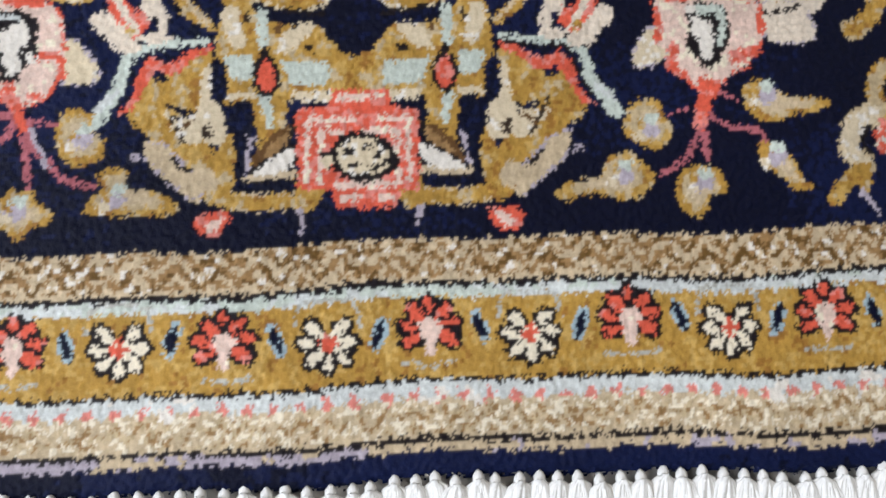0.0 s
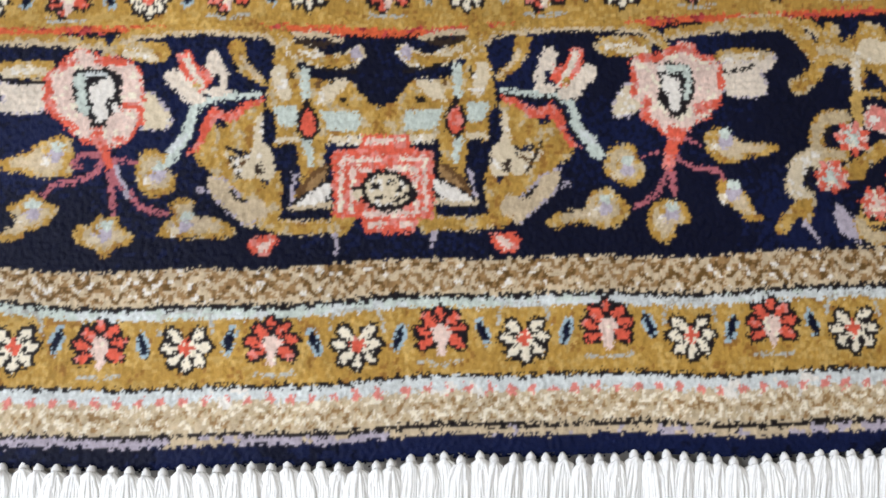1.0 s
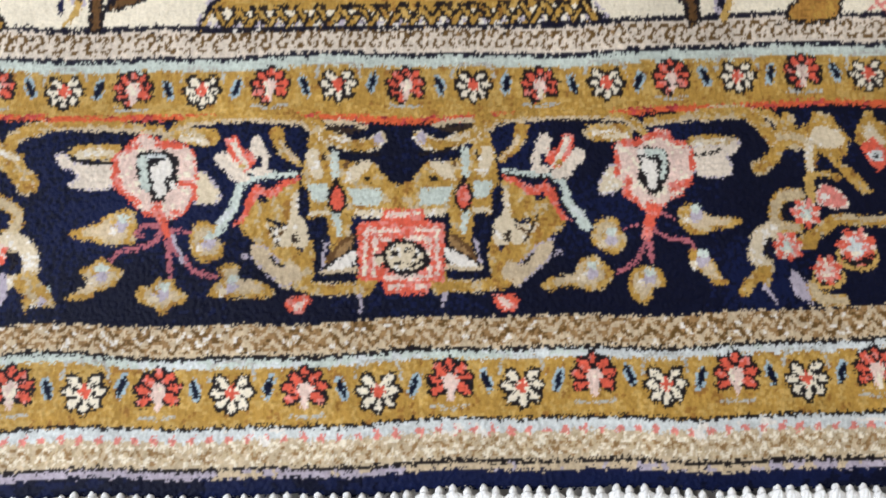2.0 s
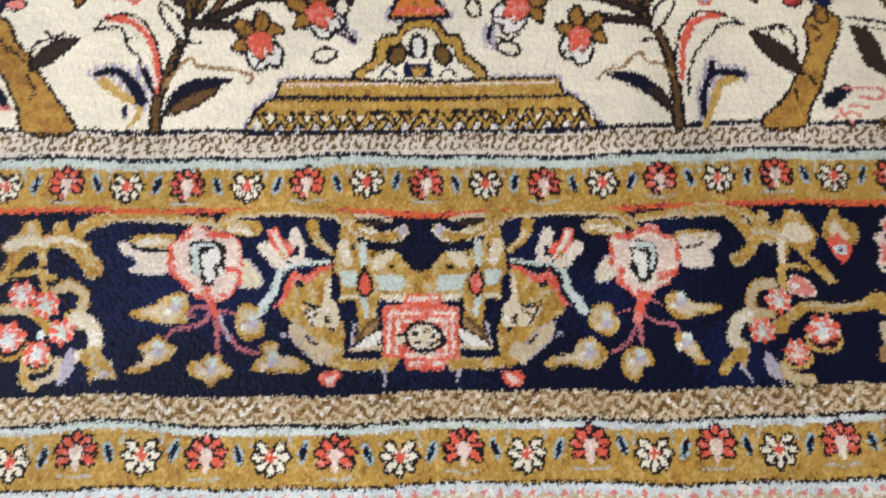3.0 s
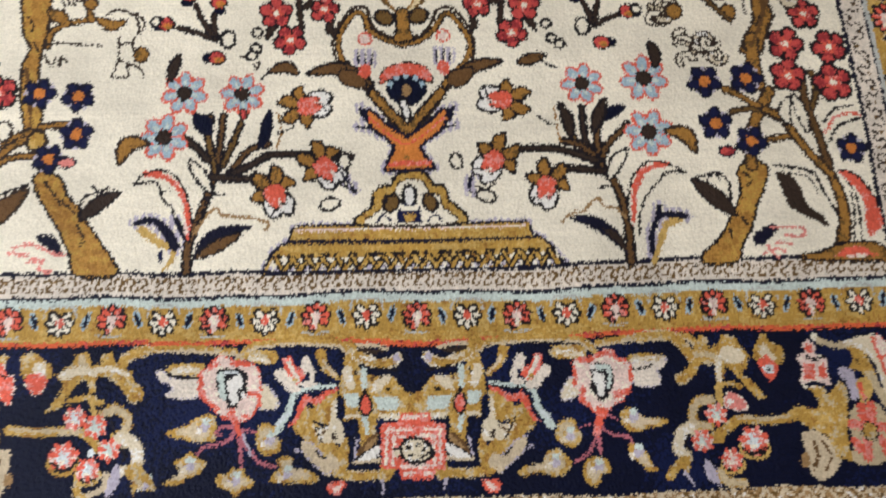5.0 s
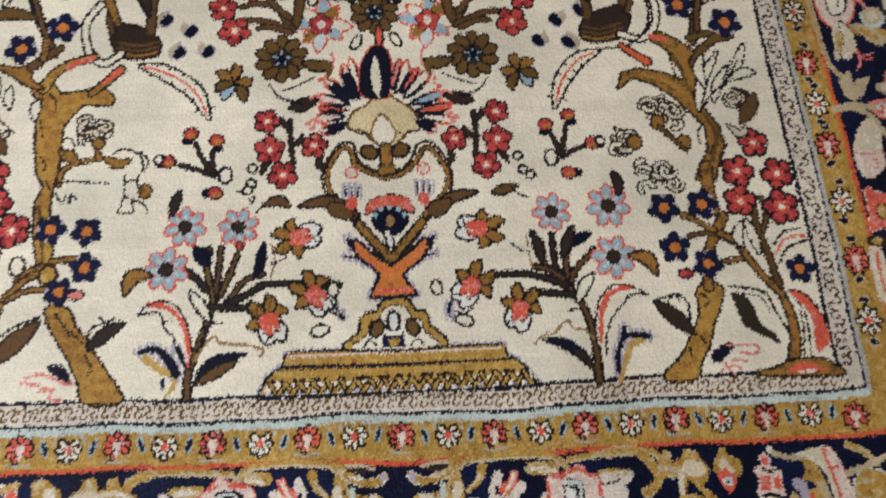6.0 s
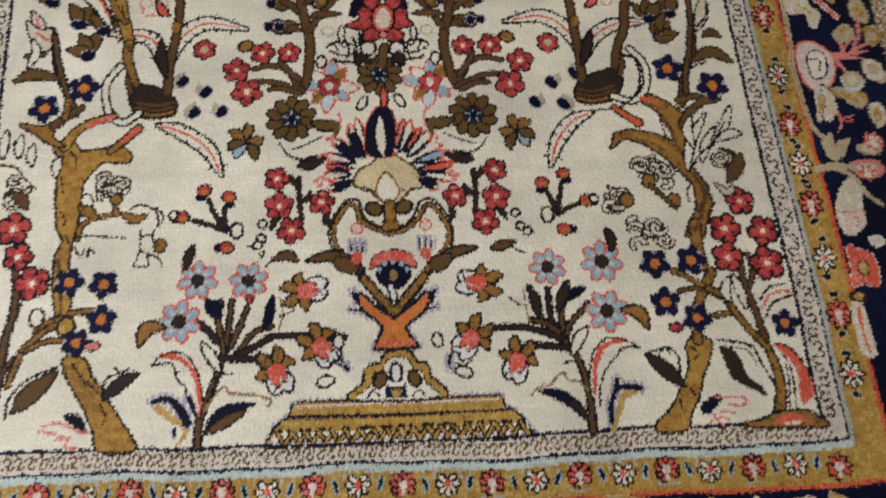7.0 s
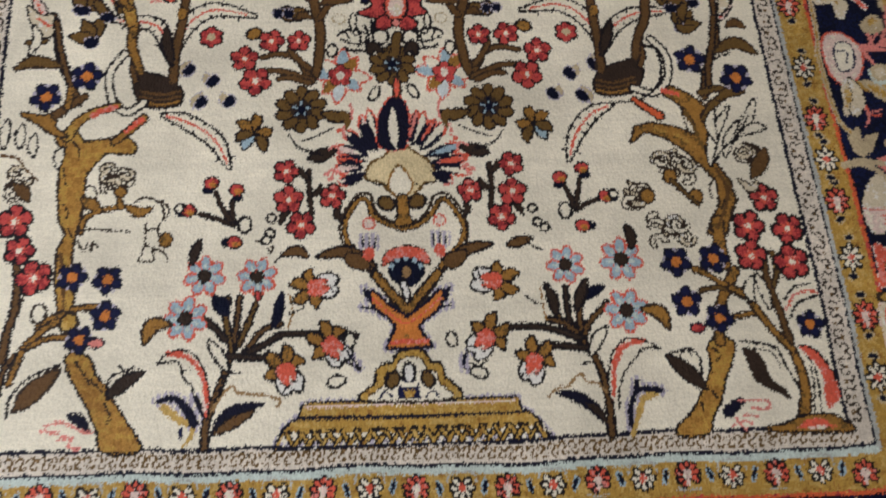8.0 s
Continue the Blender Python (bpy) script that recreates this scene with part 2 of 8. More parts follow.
def shape(own, pts, dye, rim="", rw=1.0, bend=True):
    """A closed figure through the points, with a rim."""
    rw = weight(rim, rw)
    p = side(pts)
    p = curve(p, True) if bend else p
    win = window(p[:, 0].min() - rw, p[:, 0].max() + rw, p[:, 1].min() - rw, p[:, 1].max() + rw)
    X, Y = JX[win], JY[win]
    q = np.roll(p, -1, 0)
    inside = np.zeros(X.shape, bool)
    for a, b in zip(p, q):
        if a[1] != b[1]:
            inside ^= ((a[1] > Y) != (b[1] > Y)) & (X < (b[0] - a[0]) * (Y - a[1]) / (b[1] - a[1]) + a[0])
    if rim:
        d, _ = edges_distance(X, Y, p, q)
        if rim == "ink":
            fuzz(win, d < rw + 1.1)
        paint(win, inside | (d < rw), rim, own)
    paint(win, inside, dye, own)


def blob(own, x, y, rx, ry, dye, rim="", rw=1.0, turn=0.0, raw=False):
    """An oval; raw: its place is not mirrored."""
    rw = weight(rim, rw)
    x, y = (x, y) if raw else side((x, y))[0]
    turn = radians(-turn if FLIP and not raw else turn)
    k = max(rx, ry) + rw
    win = window(x - k, x + k, y - k, y + k)
    dx, dy = JX[win] - x, JY[win] - y
    u, v = dx * math.cos(turn) + dy * math.sin(turn), dy * math.cos(turn) - dx * math.sin(turn)
    r = np.hypot(u / rx, v / ry)
    if rim:
        paint(win, np.hypot(u / (rx + rw), v / (ry + rw)) < 1, rim, own)
    paint(win, r < 1, dye, own)


def leaf(own, pts, w, dye, rim="dark", rw=0.9, vein=""):
    """A pointed leaf along the points, w wide at its middle."""
    rw = weight(rim, rw)
    p = curve(side(pts))
    k = w + rw
    win = window(p[:, 0].min() - k, p[:, 0].max() + k, p[:, 1].min() - k, p[:, 1].max() + k)
    d, s = edges_distance(JX[win], JY[win], p[:-1], p[1:])
    half = w / 2 * np.sin(np.pi * np.clip(s, 0.02, 0.98)) ** 0.7
    if rim:
        paint(win, d < half + rw, rim, own)
    paint(win, d < half, dye, own)
    if vein:
        paint(win, (d < 0.55) & (s > 0.08) & (s < 0.92), vein, own)


def bloom(own, x, y, r, petals, dye, heart, rim="dark", rw=0.9, turn=0.0, fat=0.5, core=0.3, tall=1.0, gap=(), heart_rim="", apart=False):
    """A flower of round petals about a heart; gap: petals left out."""
    x, y = side((x, y))[0]
    flip = -1 if FLIP else 1
    spots = []
    for i in range(petals):
        if i not in gap:
            a = radians(turn + 360 * i / petals)
            c = (x + flip * r * 0.66 * math.sin(a), y + tall * r * 0.66 * math.cos(a))
            spots.append((c, -flip * math.degrees(a)))
    rw = weight(rim, rw)
    if rim and not apart:
        for c, a in spots:
            blob(own, *c, r * fat * 0.62 + rw, tall * (r * 0.36 + rw), rim, turn=a, raw=True)
    for c, a in spots:
        if apart:
            blob(own, *c, r * fat * 0.62 + rw, tall * (r * 0.36 + rw), rim, turn=a, raw=True)
        blob(own, *c, r * fat * 0.62, tall * r * 0.36, dye, turn=a, raw=True)
    blob(own, x, y, r * core, tall * r * core, heart, rim=heart_rim, rw=0.8, raw=True)


# ---------------------------------------------------------------- bands
def side_depth(u):
    """Depth into the rug from its long sides, on the scale of the depth from its ends."""
    return np.interp(np.abs(u), [0, 228.8, 242, 245.5, 262.5, 265.5, 328, 337, 355, 374, 384], [390, 159.4, 147.7, 142.5, 124.8, 121.6, 54.5, 44.5, 22, 6, 0])


U = JX - axis(JY)
U -= 2.0 * np.clip((180 - JY) / 40, 0, 1) * (U > 0)     # the corner by the tree spreads a little
V = JY - wave(JX, JY)
D_END = np.minimum(V + 9.5, 1140 - V)
D_SIDE = side_depth(U)
DEPTH = np.minimum(D_END, D_SIDE) + 0.42 * knot_random(41)      # no two knots end quite alike
ALONG = np.where(D_END < D_SIDE, U, V)       # runs along each band
EVERY = (slice(None), slice(None))

BANDS = [motif(n, "", t) for n, t in (
    ("edge_band", "plain navy outer edge band of silk pile"), ("outer_stripe", "beige stripe with coral dots and dark lines"),
    ("outer_guard", "gold guard border with small red and white flowers"), ("zigzag_stripe", "beige and brown zigzag stripe"),
    ("main_border", "navy main border with gold vines and pink blossoms"), ("inner_guard", "gold guard border with small red and white flowers"),
    ("scroll_stripe", "beige stripe with brown scrolls"))]
EDGE_B, STRIPE_B, OUTER_B, ZIGZAG_B, MAIN_B, INNER_B, SCROLL_B = BANDS
paint(EVERY, DEPTH >= -1e3, "ivory", 0)
for lo, hi, dye, band in (
        (-99, 6.2, "cobalt", EDGE_B), (6.2, 8.4, "beige", STRIPE_B), (8.2, 9.5, "dark", STRIPE_B), (9.5, 18.2, "beige", STRIPE_B), (17.8, 21.3, "frost", STRIPE_B),
        (21.3, 22.3, "dark", OUTER_B), (22.3, 40.6, "gold", OUTER_B), (40.6, 43.1, "frost", OUTER_B), (43.1, 44.5, "dark", ZIGZAG_B), (44.5, 54.4, "beige", ZIGZAG_B),
        (54.4, 121.2, "navy", MAIN_B), (121.2, 122.2, "dark", INNER_B), (121.9, 124.3, "rust", INNER_B), (124.3, 142.6, "gold", INNER_B), (142.6, 146.4, "aqua", INNER_B),
        (146.2, 147.9, "ink", SCROLL_B), (147.9, 157.5, "ecru", SCROLL_B), (157.5, 159.5, "ink", SCROLL_B)):
    paint(EVERY, (DEPTH >= lo) & (DEPTH < hi), dye, band)
paint(EVERY, (DEPTH >= 142.6) & (DEPTH < 146.3) & (D_SIDE < D_END), "pewter")
# chevrons of the zigzag stripe, and the paler ones of the outer stripe
tooth = np.abs(((ALONG / 9.4) % 1) - 0.5) * 2
rough = knot_noise(2, 5) * 0.9
weft = np.sin((DEPTH - 45) * 1.35 + tooth * 6.4 + rough * 2.0)
zig = (DEPTH > 45.4) & (DEPTH < 54.0)
paint(EVERY, zig & (weft > -0.05), "tan")
paint(EVERY, zig & (weft > 0.6) & (rough > -0.2), "olive")
paint(EVERY, zig & (weft < -0.8) & (rough > 0.2), "white")
faint = np.sin((DEPTH - 10) * 1.5 + np.abs(((ALONG / 5.9) % 1) - 0.5) * 8 + rough * 2.4)
paint(EVERY, (DEPTH > 10.3) & (DEPTH < 16.6) & (faint > 0.3), "sand")
paint(EVERY, (DEPTH > 10.6) & (DEPTH < 16.2) & (faint > 0.78), "tan")
paint(EVERY, (DEPTH > 10.0) & (DEPTH < 17.4) & (faint < -0.8), "ivory")
paint(EVERY, (np.abs(DEPTH - 18.2 + 0.5 * rough) < 1.0) & (np.abs(((ALONG / 5.9) % 1) - 0.5) < 0.2), "pink")
paint(EVERY, (np.abs(DEPTH - 18.6) < 2.6) & (rough > 0.42) & (knot_noise(26, 15) > 0.1), "white")
mottle = knot_noise(20, 17)
paint(EVERY, (DEPTH < 6.2) & (mottle + 0.8 * rough > 0.1), "navy")
paint(EVERY, (DEPTH > 6.2) & (DEPTH < 8.3) & (mottle + 0.7 * rough > -0.25), "lilac")
paint(EVERY, (DEPTH > 40.6) & (DEPTH < 43.1) & (mottle + 0.7 * rough < 0), "aqua")
paint(EVERY, (DEPTH > 121.6) & (DEPTH < 124.4) & (rough > 0.3), "red")
# paler knots strewn through the guards' gold: silk glints put into the dye
paint(EVERY, (((DEPTH > 23) & (DEPTH < 39.5)) | ((DEPTH > 125) & (DEPTH < 142))) & (knot_noise(3, 16) + 0.6 * rough > 0.75), "straw")
# brown scrolls, one S after another, along the near end and up both long sides


def scroll(along, lean, across):
    """An S lying across the stripe, about a point; across: the stripe runs up the rug."""
    path = [(-3.2, 1.0), (-2.6, 3.0), (-0.6, 3.0), (0.5, 0.8), (-0.5, -1.0), (0.6, -3.0), (2.6, -2.8), (3.2, -0.8)]
    if across:
        cx, y = along
        return [(cx + lean * b, y + 1.15 * a) for a, b in path]
    x, cy = along
    return [(x + a, cy + lean * b) for a, b in path]


for k in range(-42, 43):
    x = 3.5 + 5.5 * k
    own = motif("scroll", SCROLL_B)
    y = 143.4 + float(wave(x, 143.4))
    stroke(own, [(x - 2.6, y + 1.2), (x - 1.8, y + 2.9), (x + 0.2, y + 2.7), (x + 0.8, y + 0.8), (x - 0.6, y - 0.8), (x - 0.4, y - 2.6), (x + 1.6, y - 2.8), (x + 2.6, y - 1.4)], 1.15, "olive", 1.0)
    blob(own, x + 2.6, y + 1.8, 0.7, 0.9, ("umber", "tan")[k % 2], raw=True)
for s in (-1, 1):
    for k in range(112):
        y = 154 + 8.0 * k
        if y < 1040:
            own = motif("scroll", SCROLL_B)
            stroke(own, scroll((float(axis(y)) + s * 236, y), 1 if k % 2 else -1, True), 1.1, "umber", 1.0)
            blob(own, float(axis(y)) + s * 236 + rng.uniform(-2, 2), y + 4, 1.1, 1.0, "olive", raw=True)

# ---------------------------------------------------------------- flowers of the two gold guards


def red_flower(x, y, r, band, tall=1.0):
    own = motif("flower", band)
    bloom(own, x, y, r * 1.05, 9, "coral", "blush", rw=1.15, turn=0, fat=0.32, core=0.36, tall=tall, apart=True, gap=() if tall > 1.1 else (4, 5) if r > 6 else (4,))
    blob(own, x, y - r * 0.55 * tall, r * 0.2, r * 0.42 * tall, "blush", raw=True)


def white_flower(x, y, r, band, tall=1.0):
    own = motif("flower", band)
    bloom(own, x, y, r * 1.0, 8, "ivory", "ivory", rw=1.2, turn=0, fat=0.3, core=0.34, tall=tall, apart=True, gap=(0,) if tall < 1.1 else ())
    for dx, dy in ((0, 0), (1.1, 0), (-1.1, 0), (0, 1.2), (0, -1.2)):
        blob(own, x + 1.15 * dx, y + 1.15 * dy, 0.95, 0.95, "coral", raw=True)


def seed(x, y, band, tilt):
    own = motif("leaf", band)
    blob(own, x, y, 1.1, 3.5, "navy", rim="sky", rw=0.7, turn=tilt, raw=True)


def guard_end(x0, pitch, count, v, r, band):
    """A row of flowers across the rug's end."""
    for i in range(-count, count + 1):
        x = x0 + pitch * i
        y = v + float(wave(x, v)) + rng.uniform(-0.5, 0.5)
        vine = motif("vine", band)
        if i % 2 == 0:
            stroke(vine, [(x - 6, y - r - 1.2), (x, y - r - 1.9), (x + 6, y - r - 1.2)], 0.8, "pewter")
            red_flower(x, y, r, band)
        else:
            stroke(vine, [(x - 7.5, y + 2), (x - 6, y + r + 0.8), (x, y + r + 1.6), (x + 6, y + r + 0.8), (x + 7.5, y + 2)], 0.8, "pewter")
            white_flower(x, y - (1.6 if band == OUTER_B else 0.4), r * 0.98, band)
        seed(x + pitch / 2, y, band, (18, -16)[i % 2] + rng.uniform(-4, 4))


guard_end(16.2, 23.55, 14, 24.3, 6.7, OUTER_B)
guard_end(3.5, 23.45, 9, 126.6, 5.9, INNER_B)
rows = [(176, 0), (210, 1), (243.7, 0), (277.6, 1), (303.6, 0), (330.7, 1), (365, 0), (409.7, 1)] + [(409.7 + 34 * k, (k + 1) % 2) for k in range(1, 17)]
for s in (-1, 1):
    for y, red in rows:
        x = float(axis(y)) + s * 253
        (red_flower if red else white_flower)(x, y, 5.7, INNER_B, 1.3)
        for dy in (11.5, -11.5):
            blob(motif("leaf", INNER_B), x + rng.uniform(-1, 1), y + dy, 2.6, 1.6, "navy", rim="sand", rw=0.7, turn=rng.uniform(-25, 25), raw=True)
    for k in range(28):
        y = 56 + 34 * k
        if 130 < y < 1040:
            (red_flower if k % 2 else white_flower)(float(axis(y)) + s * 352, y, 6.0, OUTER_B, 1.2)
red_flower(238.3, 126.8, 5.9, INNER_B)

# ---------------------------------------------------------------- main border: middle palmette, one half


def rose(band, x, y, r, heart="ivory", cup=""):
    own = motif("rose", band)
    if cup:
        blob(own, x, y - r * 0.55, r * 1.2, r * 0.85, cup)
        blob(own, x, y - r * 0.4, r * 1.0, r * 0.75, "dark")
    blob(own, x, y, r, r * 0.86, "blush")
    bloom(own, x, y, r * 1.12, 7, "coral", heart, rim="", fat=0.36, core=0.5, turn=20)
    for k in range(4):
        a = 1.1 + 1.7 * k
        blob(own, x + r * 0.45 * math.cos(a), y + r * 0.4 * math.sin(a), r * 0.2, r * 0.15, ("pink", "coral", "ivory", "pink")[k])


def shrunk(pts, k, dx=0.0, dy=0.0):
    p = np.array(pts)
    c = p.mean(0)
    return (p - c) * k + c + np.array((dx, dy))


def gold_leaf(pts, x, y):
    own = motif("leaf", MAIN_B, "gold leaf with pale heart")
    shape(own, pts, "gold")
    shape(own, shrunk(pts, 0.72, 0, 0.2), "sand")
    shape(own, shrunk(pts, 0.5, 0.4, -0.2), "beige")
    blob(own, x, y, 2.8, 2.2, "lilac", turn=15)
    blob(own, x + 0.8, y + 2.4, 2.0, 1.4, "aqua")
    blob(own, x - 2.4, y - 1.6, 1.6, 1.2, "cream", turn=30)
    blob(own, x - 1.8, y + 1.2, 1.0, 1.2, "gold", turn=30)


def pale_leaf(pts, dye, core):
    own = motif("leaf", MAIN_B, "pale leaf on the long side")
    shape(own, pts, dye)
    shape(own, shrunk(pts, 0.55), core)


def palmette_half():
    own = motif("palmette", MAIN_B, "gold and aqua palmette with coral diamonds")
    shape(own, [(-31.7, 114.6), (-26.0, 115.3), (-23.7, 109.2), (-22.3, 101.7), (-14.5, 98.5), (-8.3, 98.8), (-3.9, 93.5), (1.5, 89.3), (1.2, 82.4), (-5.9, 82.2), (-14.0, 81.0), (-16.1, 76.0), (-15.5, 69.7), (-21.4, 64.3), (-24.6, 64.4), (-22.4, 70.8), (-23.5, 76.2), (-24.2, 80.5), (-29.8, 79.6), (-31.3, 81.8), (-32.2, 90.9), (-31.5, 100.1), (-29.7, 109.3)], "gold")
    stroke(own, [(-24.2, 108.8), (-14.8, 104.9), (-8.0, 105.5), (-5.5, 107.7)], 3.8, "gold", 3.0, rim="cream", rw=0.7)
    stroke(own, [(-23.0, 111.1), (-18.0, 110.2), (-13.3, 110.8)], 2.2, "umber")
    stroke(own, [(-24.2, 113.3), (-17.9, 113.2), (-10.4, 111.5)], 1.6, "beige")
    stroke(own, [(-22.3, 108.0), (-18.9, 106.8), (-15.8, 107.1)], 1.6, "cream")
    blob(own, -13.3, 107.7, 2.2, 1.1, "navy")
    blob(own, -6.2, 107.3, 1.8, 2.2, "lilac")
    stroke(own, [(-16.6, 102.9), (-11.8, 102.2), (-5.6, 101.3)], 1.0, "dark")
    stroke(own, [(-28.7, 101.9), (-28.0, 97.8), (-26.6, 94.8)], 4.2, "cream", 3.4)
    blob(own, -25.1, 100.8, 0.8, 1.7, "umber")
    shape(own, [(-22.6, 103.2), (-19.8, 103.1), (-20.0, 93.1), (-22.3, 93.2)], "aqua", bend=False)
    leaf(own, [(-17.4, 92.3), (-13.8, 95.6), (-8.4, 99.1)], 5.0, "cream", rim="")
    blob(own, -10.1, 92.9, 1.4, 1.1, "dark")
    blob(own, -17.5, 97.9, 0.7, 1.3, "brown")
    shape(own, [(-30.6, 91.6), (-23.9, 91.8), (-23.6, 85.9), (-28.7, 85.7)], "aqua", bend=False)
    shape(own, [(-17.4, 90.1), (-5.4, 89.1), (-5.8, 83.3), (-14.6, 84.2)], "aqua", bend=False)
    stroke(own, [(-13.6, 81.3), (-9.4, 80.8), (-5.9, 80.7)], 2.4, "cream")
    stroke(own, [(-30.1, 81.0), (-27.3, 81.7), (-23.8, 81.6)], 1.6, "cream")
    stroke(own, [(-21.0, 80.4), (-20.3, 77.0), (-20.0, 73.9)], 3.2, "aqua", 1.4)
    blob(own, -20.6, 92.1, 1.2, 1.3, "dark")
    blob(own, -20.4, 86.0, 2.1, 4.0, "coral", rim="dark", rw=1.2)
    stroke(own, [(-41.1, 110.0), (-39.2, 104.0), (-35.8, 100.9), (-33.3, 99.0)], 4.4, "gold", 2.2)
    stroke(own, [(-39.7, 106.8), (-36.8, 102.4), (-34.4, 99.8)], 1.3, "beige")
    leaf(own, [(-14.0, 74.1), (-18.6, 69.2), (-24.2, 64.1)], 5.2, "brown", rim="")
    leaf(own, [(-14.8, 72.7), (-17.9, 69.2), (-21.8, 66.1)], 2.6, "tan", rim="")
    stroke(own, [(-14.4, 74.1), (-15.1, 70.2), (-19.2, 66.0), (-23.9, 63.3)], 1.0, "dark")
    leaf(own, [(-13.8, 68.4), (-18.3, 64.2), (-25.3, 61.3)], 4.4, "white", rim="dark", rw=0.7)
    stroke(own, [(-24.0, 71.2), (-25.1, 67.3), (-25.6, 63.0)], 1.6, "lilac", 1.0)
    stroke(own, [(-26.0, 61.6), (-20.1, 61.5), (-12.8, 62.7)], 1.3, "beige")
    stroke(own, [(-29.4, 56.1), (-21.8, 55.6), (-11.1, 55.9)], 3.4, "gold", rim="beige", rw=0.4)
    shape(own, [(-13.8, 61.3), (-7.9, 62.5), (-7.6, 58.0), (-10.1, 53.5), (-13.9, 54.3)], "gold")
    stroke(own, [(-13.2, 52.9), (-12.7, 50.4), (-12.9, 48.0)], 2.0, "lilac", 0.6)


def wing_half():
    own = motif("palmette_leaf", MAIN_B, "gold leaf with coral edge and aqua outline")
    shape(own, [(-33.3, 92.7), (-37.5, 91.4), (-42.7, 87.9), (-44.8, 85.7), (-49.7, 85.9), (-52.4, 80.5), (-52.4, 75.8), (-47.8, 72.1), (-46.4, 67.8), (-42.5, 64.9), (-37.3, 58.4), (-33.0, 55.3), (-29.6, 56.5), (-28.2, 63.8), (-28.7, 71.3), (-31.3, 74.6), (-33.9, 78.2), (-34.3, 83.7), (-33.4, 89.1)], "gold")
    shape(own, [(-48.8, 71.1), (-44.3, 69.6), (-40.8, 65.6), (-36.7, 61.9), (-36.6, 56.0), (-40.8, 59.2), (-45.3, 63.2), (-48.1, 66.5)], "beige", rim="lilac", rw=0.5)
    shape(own, [(-44.8, 78.9), (-41.6, 76.6), (-37.4, 76.9), (-34.7, 81.8), (-31.2, 78.9), (-29.8, 72.7), (-31.8, 67.8), (-35.3, 70.7), (-37.7, 69.0), (-40.9, 71.3), (-43.0, 74.2)], "cream", bend=False)
    stroke(own, [(-34.5, 88.7), (-34.7, 82.8), (-35.0, 76.5)], 1.6, "cream", 3.0)
    shape(own, [(-43.4, 79.5), (-39.2, 78.4), (-36.4, 78.6), (-37.4, 76.9), (-41.3, 77.0)], "navy", bend=False)
    stroke(own, [(-44.2, 79.9), (-42.6, 76.3), (-40.9, 73.0), (-40.2, 70.5)], 1.0, "umber")
    stroke(own, [(-40.9, 73.9), (-39.2, 75.1), (-37.4, 75.4)], 0.9, "brown")
    blob(own, -34.6, 72.9, 1.0, 2.2, "umber", turn=15)
    blob(own, -32.7, 69.1, 1.3, 1.0, "navy")
    shape(own, [(-39.8, 70.2), (-36.0, 69.7), (-32.9, 66.8), (-33.2, 63.2), (-37.4, 64.4), (-39.5, 67.0)], "gold")
    blob(own, -34.9, 61.4, 2.6, 3.4, "beige", turn=30)
    stroke(own, [(-42.6, 67.0), (-40.8, 64.9), (-38.6, 63.4)], 1.1, "dark")
    stroke(own, [(-50.2, 68.3), (-51.5, 67.3), (-49.8, 66.2)], 0.9, "lilac")
    shape(own, [(-55.5, 77.7), (-51.8, 82.3), (-50.5, 88.8), (-48.0, 92.0), (-45.6, 90.8), (-42.8, 89.7), (-37.9, 93.2), (-33.3, 94.6), (-33.3, 92.7), (-38.2, 90.7), (-41.0, 87.4), (-44.8, 86.5), (-46.2, 88.3), (-48.7, 84.7), (-52.1, 78.7)], "coral", bend=False)
    blob(own, -44.5, 86.3, 1.1, 1.0, "navy")
    stroke(own, [(-60.3, 76.4), (-58.0, 80.3), (-54.9, 84.2), (-53.4, 90.3), (-50.9, 93.2), (-43.1, 94.8), (-34.0, 95.3)], 4.0, "aqua", 1.6)
    stroke(own, [(-60.1, 79.3), (-57.3, 81.4), (-55.6, 83.1)], 1.6, "frost")
    if FLIP:
        stroke(own, [(-56.2, 79.2), (-52.5, 84.1), (-50.8, 89.9), (-48.4, 93.1), (-42.8, 93.3), (-34.3, 94.2)], 1.0, "dark")
    shape(own, [(-32.7, 90.5), (-30.3, 89.0), (-29.8, 82.4), (-31.2, 80.7), (-32.7, 83.2)], "navy")
    shape(own, [(-30.1, 78.1), (-25.2, 79.1), (-24.2, 74.4), (-25.2, 69.8), (-25.9, 64.1), (-27.5, 61.7), (-28.0, 67.3), (-28.9, 73.6)], "navy")
    bud = motif("bud", MAIN_B, "ivory and coral bud")
    shape(bud, [(-61.9, 101.5), (-58.8, 103.7), (-55.9, 101.0), (-52.3, 98.0), (-49.5, 93.9), (-54.4, 92.9), (-58.3, 96.6)], "ecru")
    shape(bud, [(-58.1, 108.1), (-54.6, 109.0), (-52.4, 104.3), (-49.2, 102.0), (-49.0, 97.9), (-51.6, 96.1), (-54.5, 99.5), (-57.0, 102.5)], "coral", bend=False)
    stroke(bud, [(-55.6, 106.6), (-53.5, 102.4), (-50.6, 97.9)], 2.2, "ecru", 1.4)
    blob(bud, -52.3, 98.3, 1.2, 1.2, "gold")
    shape(bud, [(-50.0, 106.8), (-47.2, 109.0), (-44.7, 105.2), (-43.2, 98.1), (-45.6, 97.4), (-47.4, 100.8), (-49.2, 102.0)], "ecru")
    blob(bud, -46.7, 100.4, 0.9, 1.4, "navy")
    stroke(bud, [(-49.6, 102.7), (-48.7, 99.4)], 1.6, "coral")
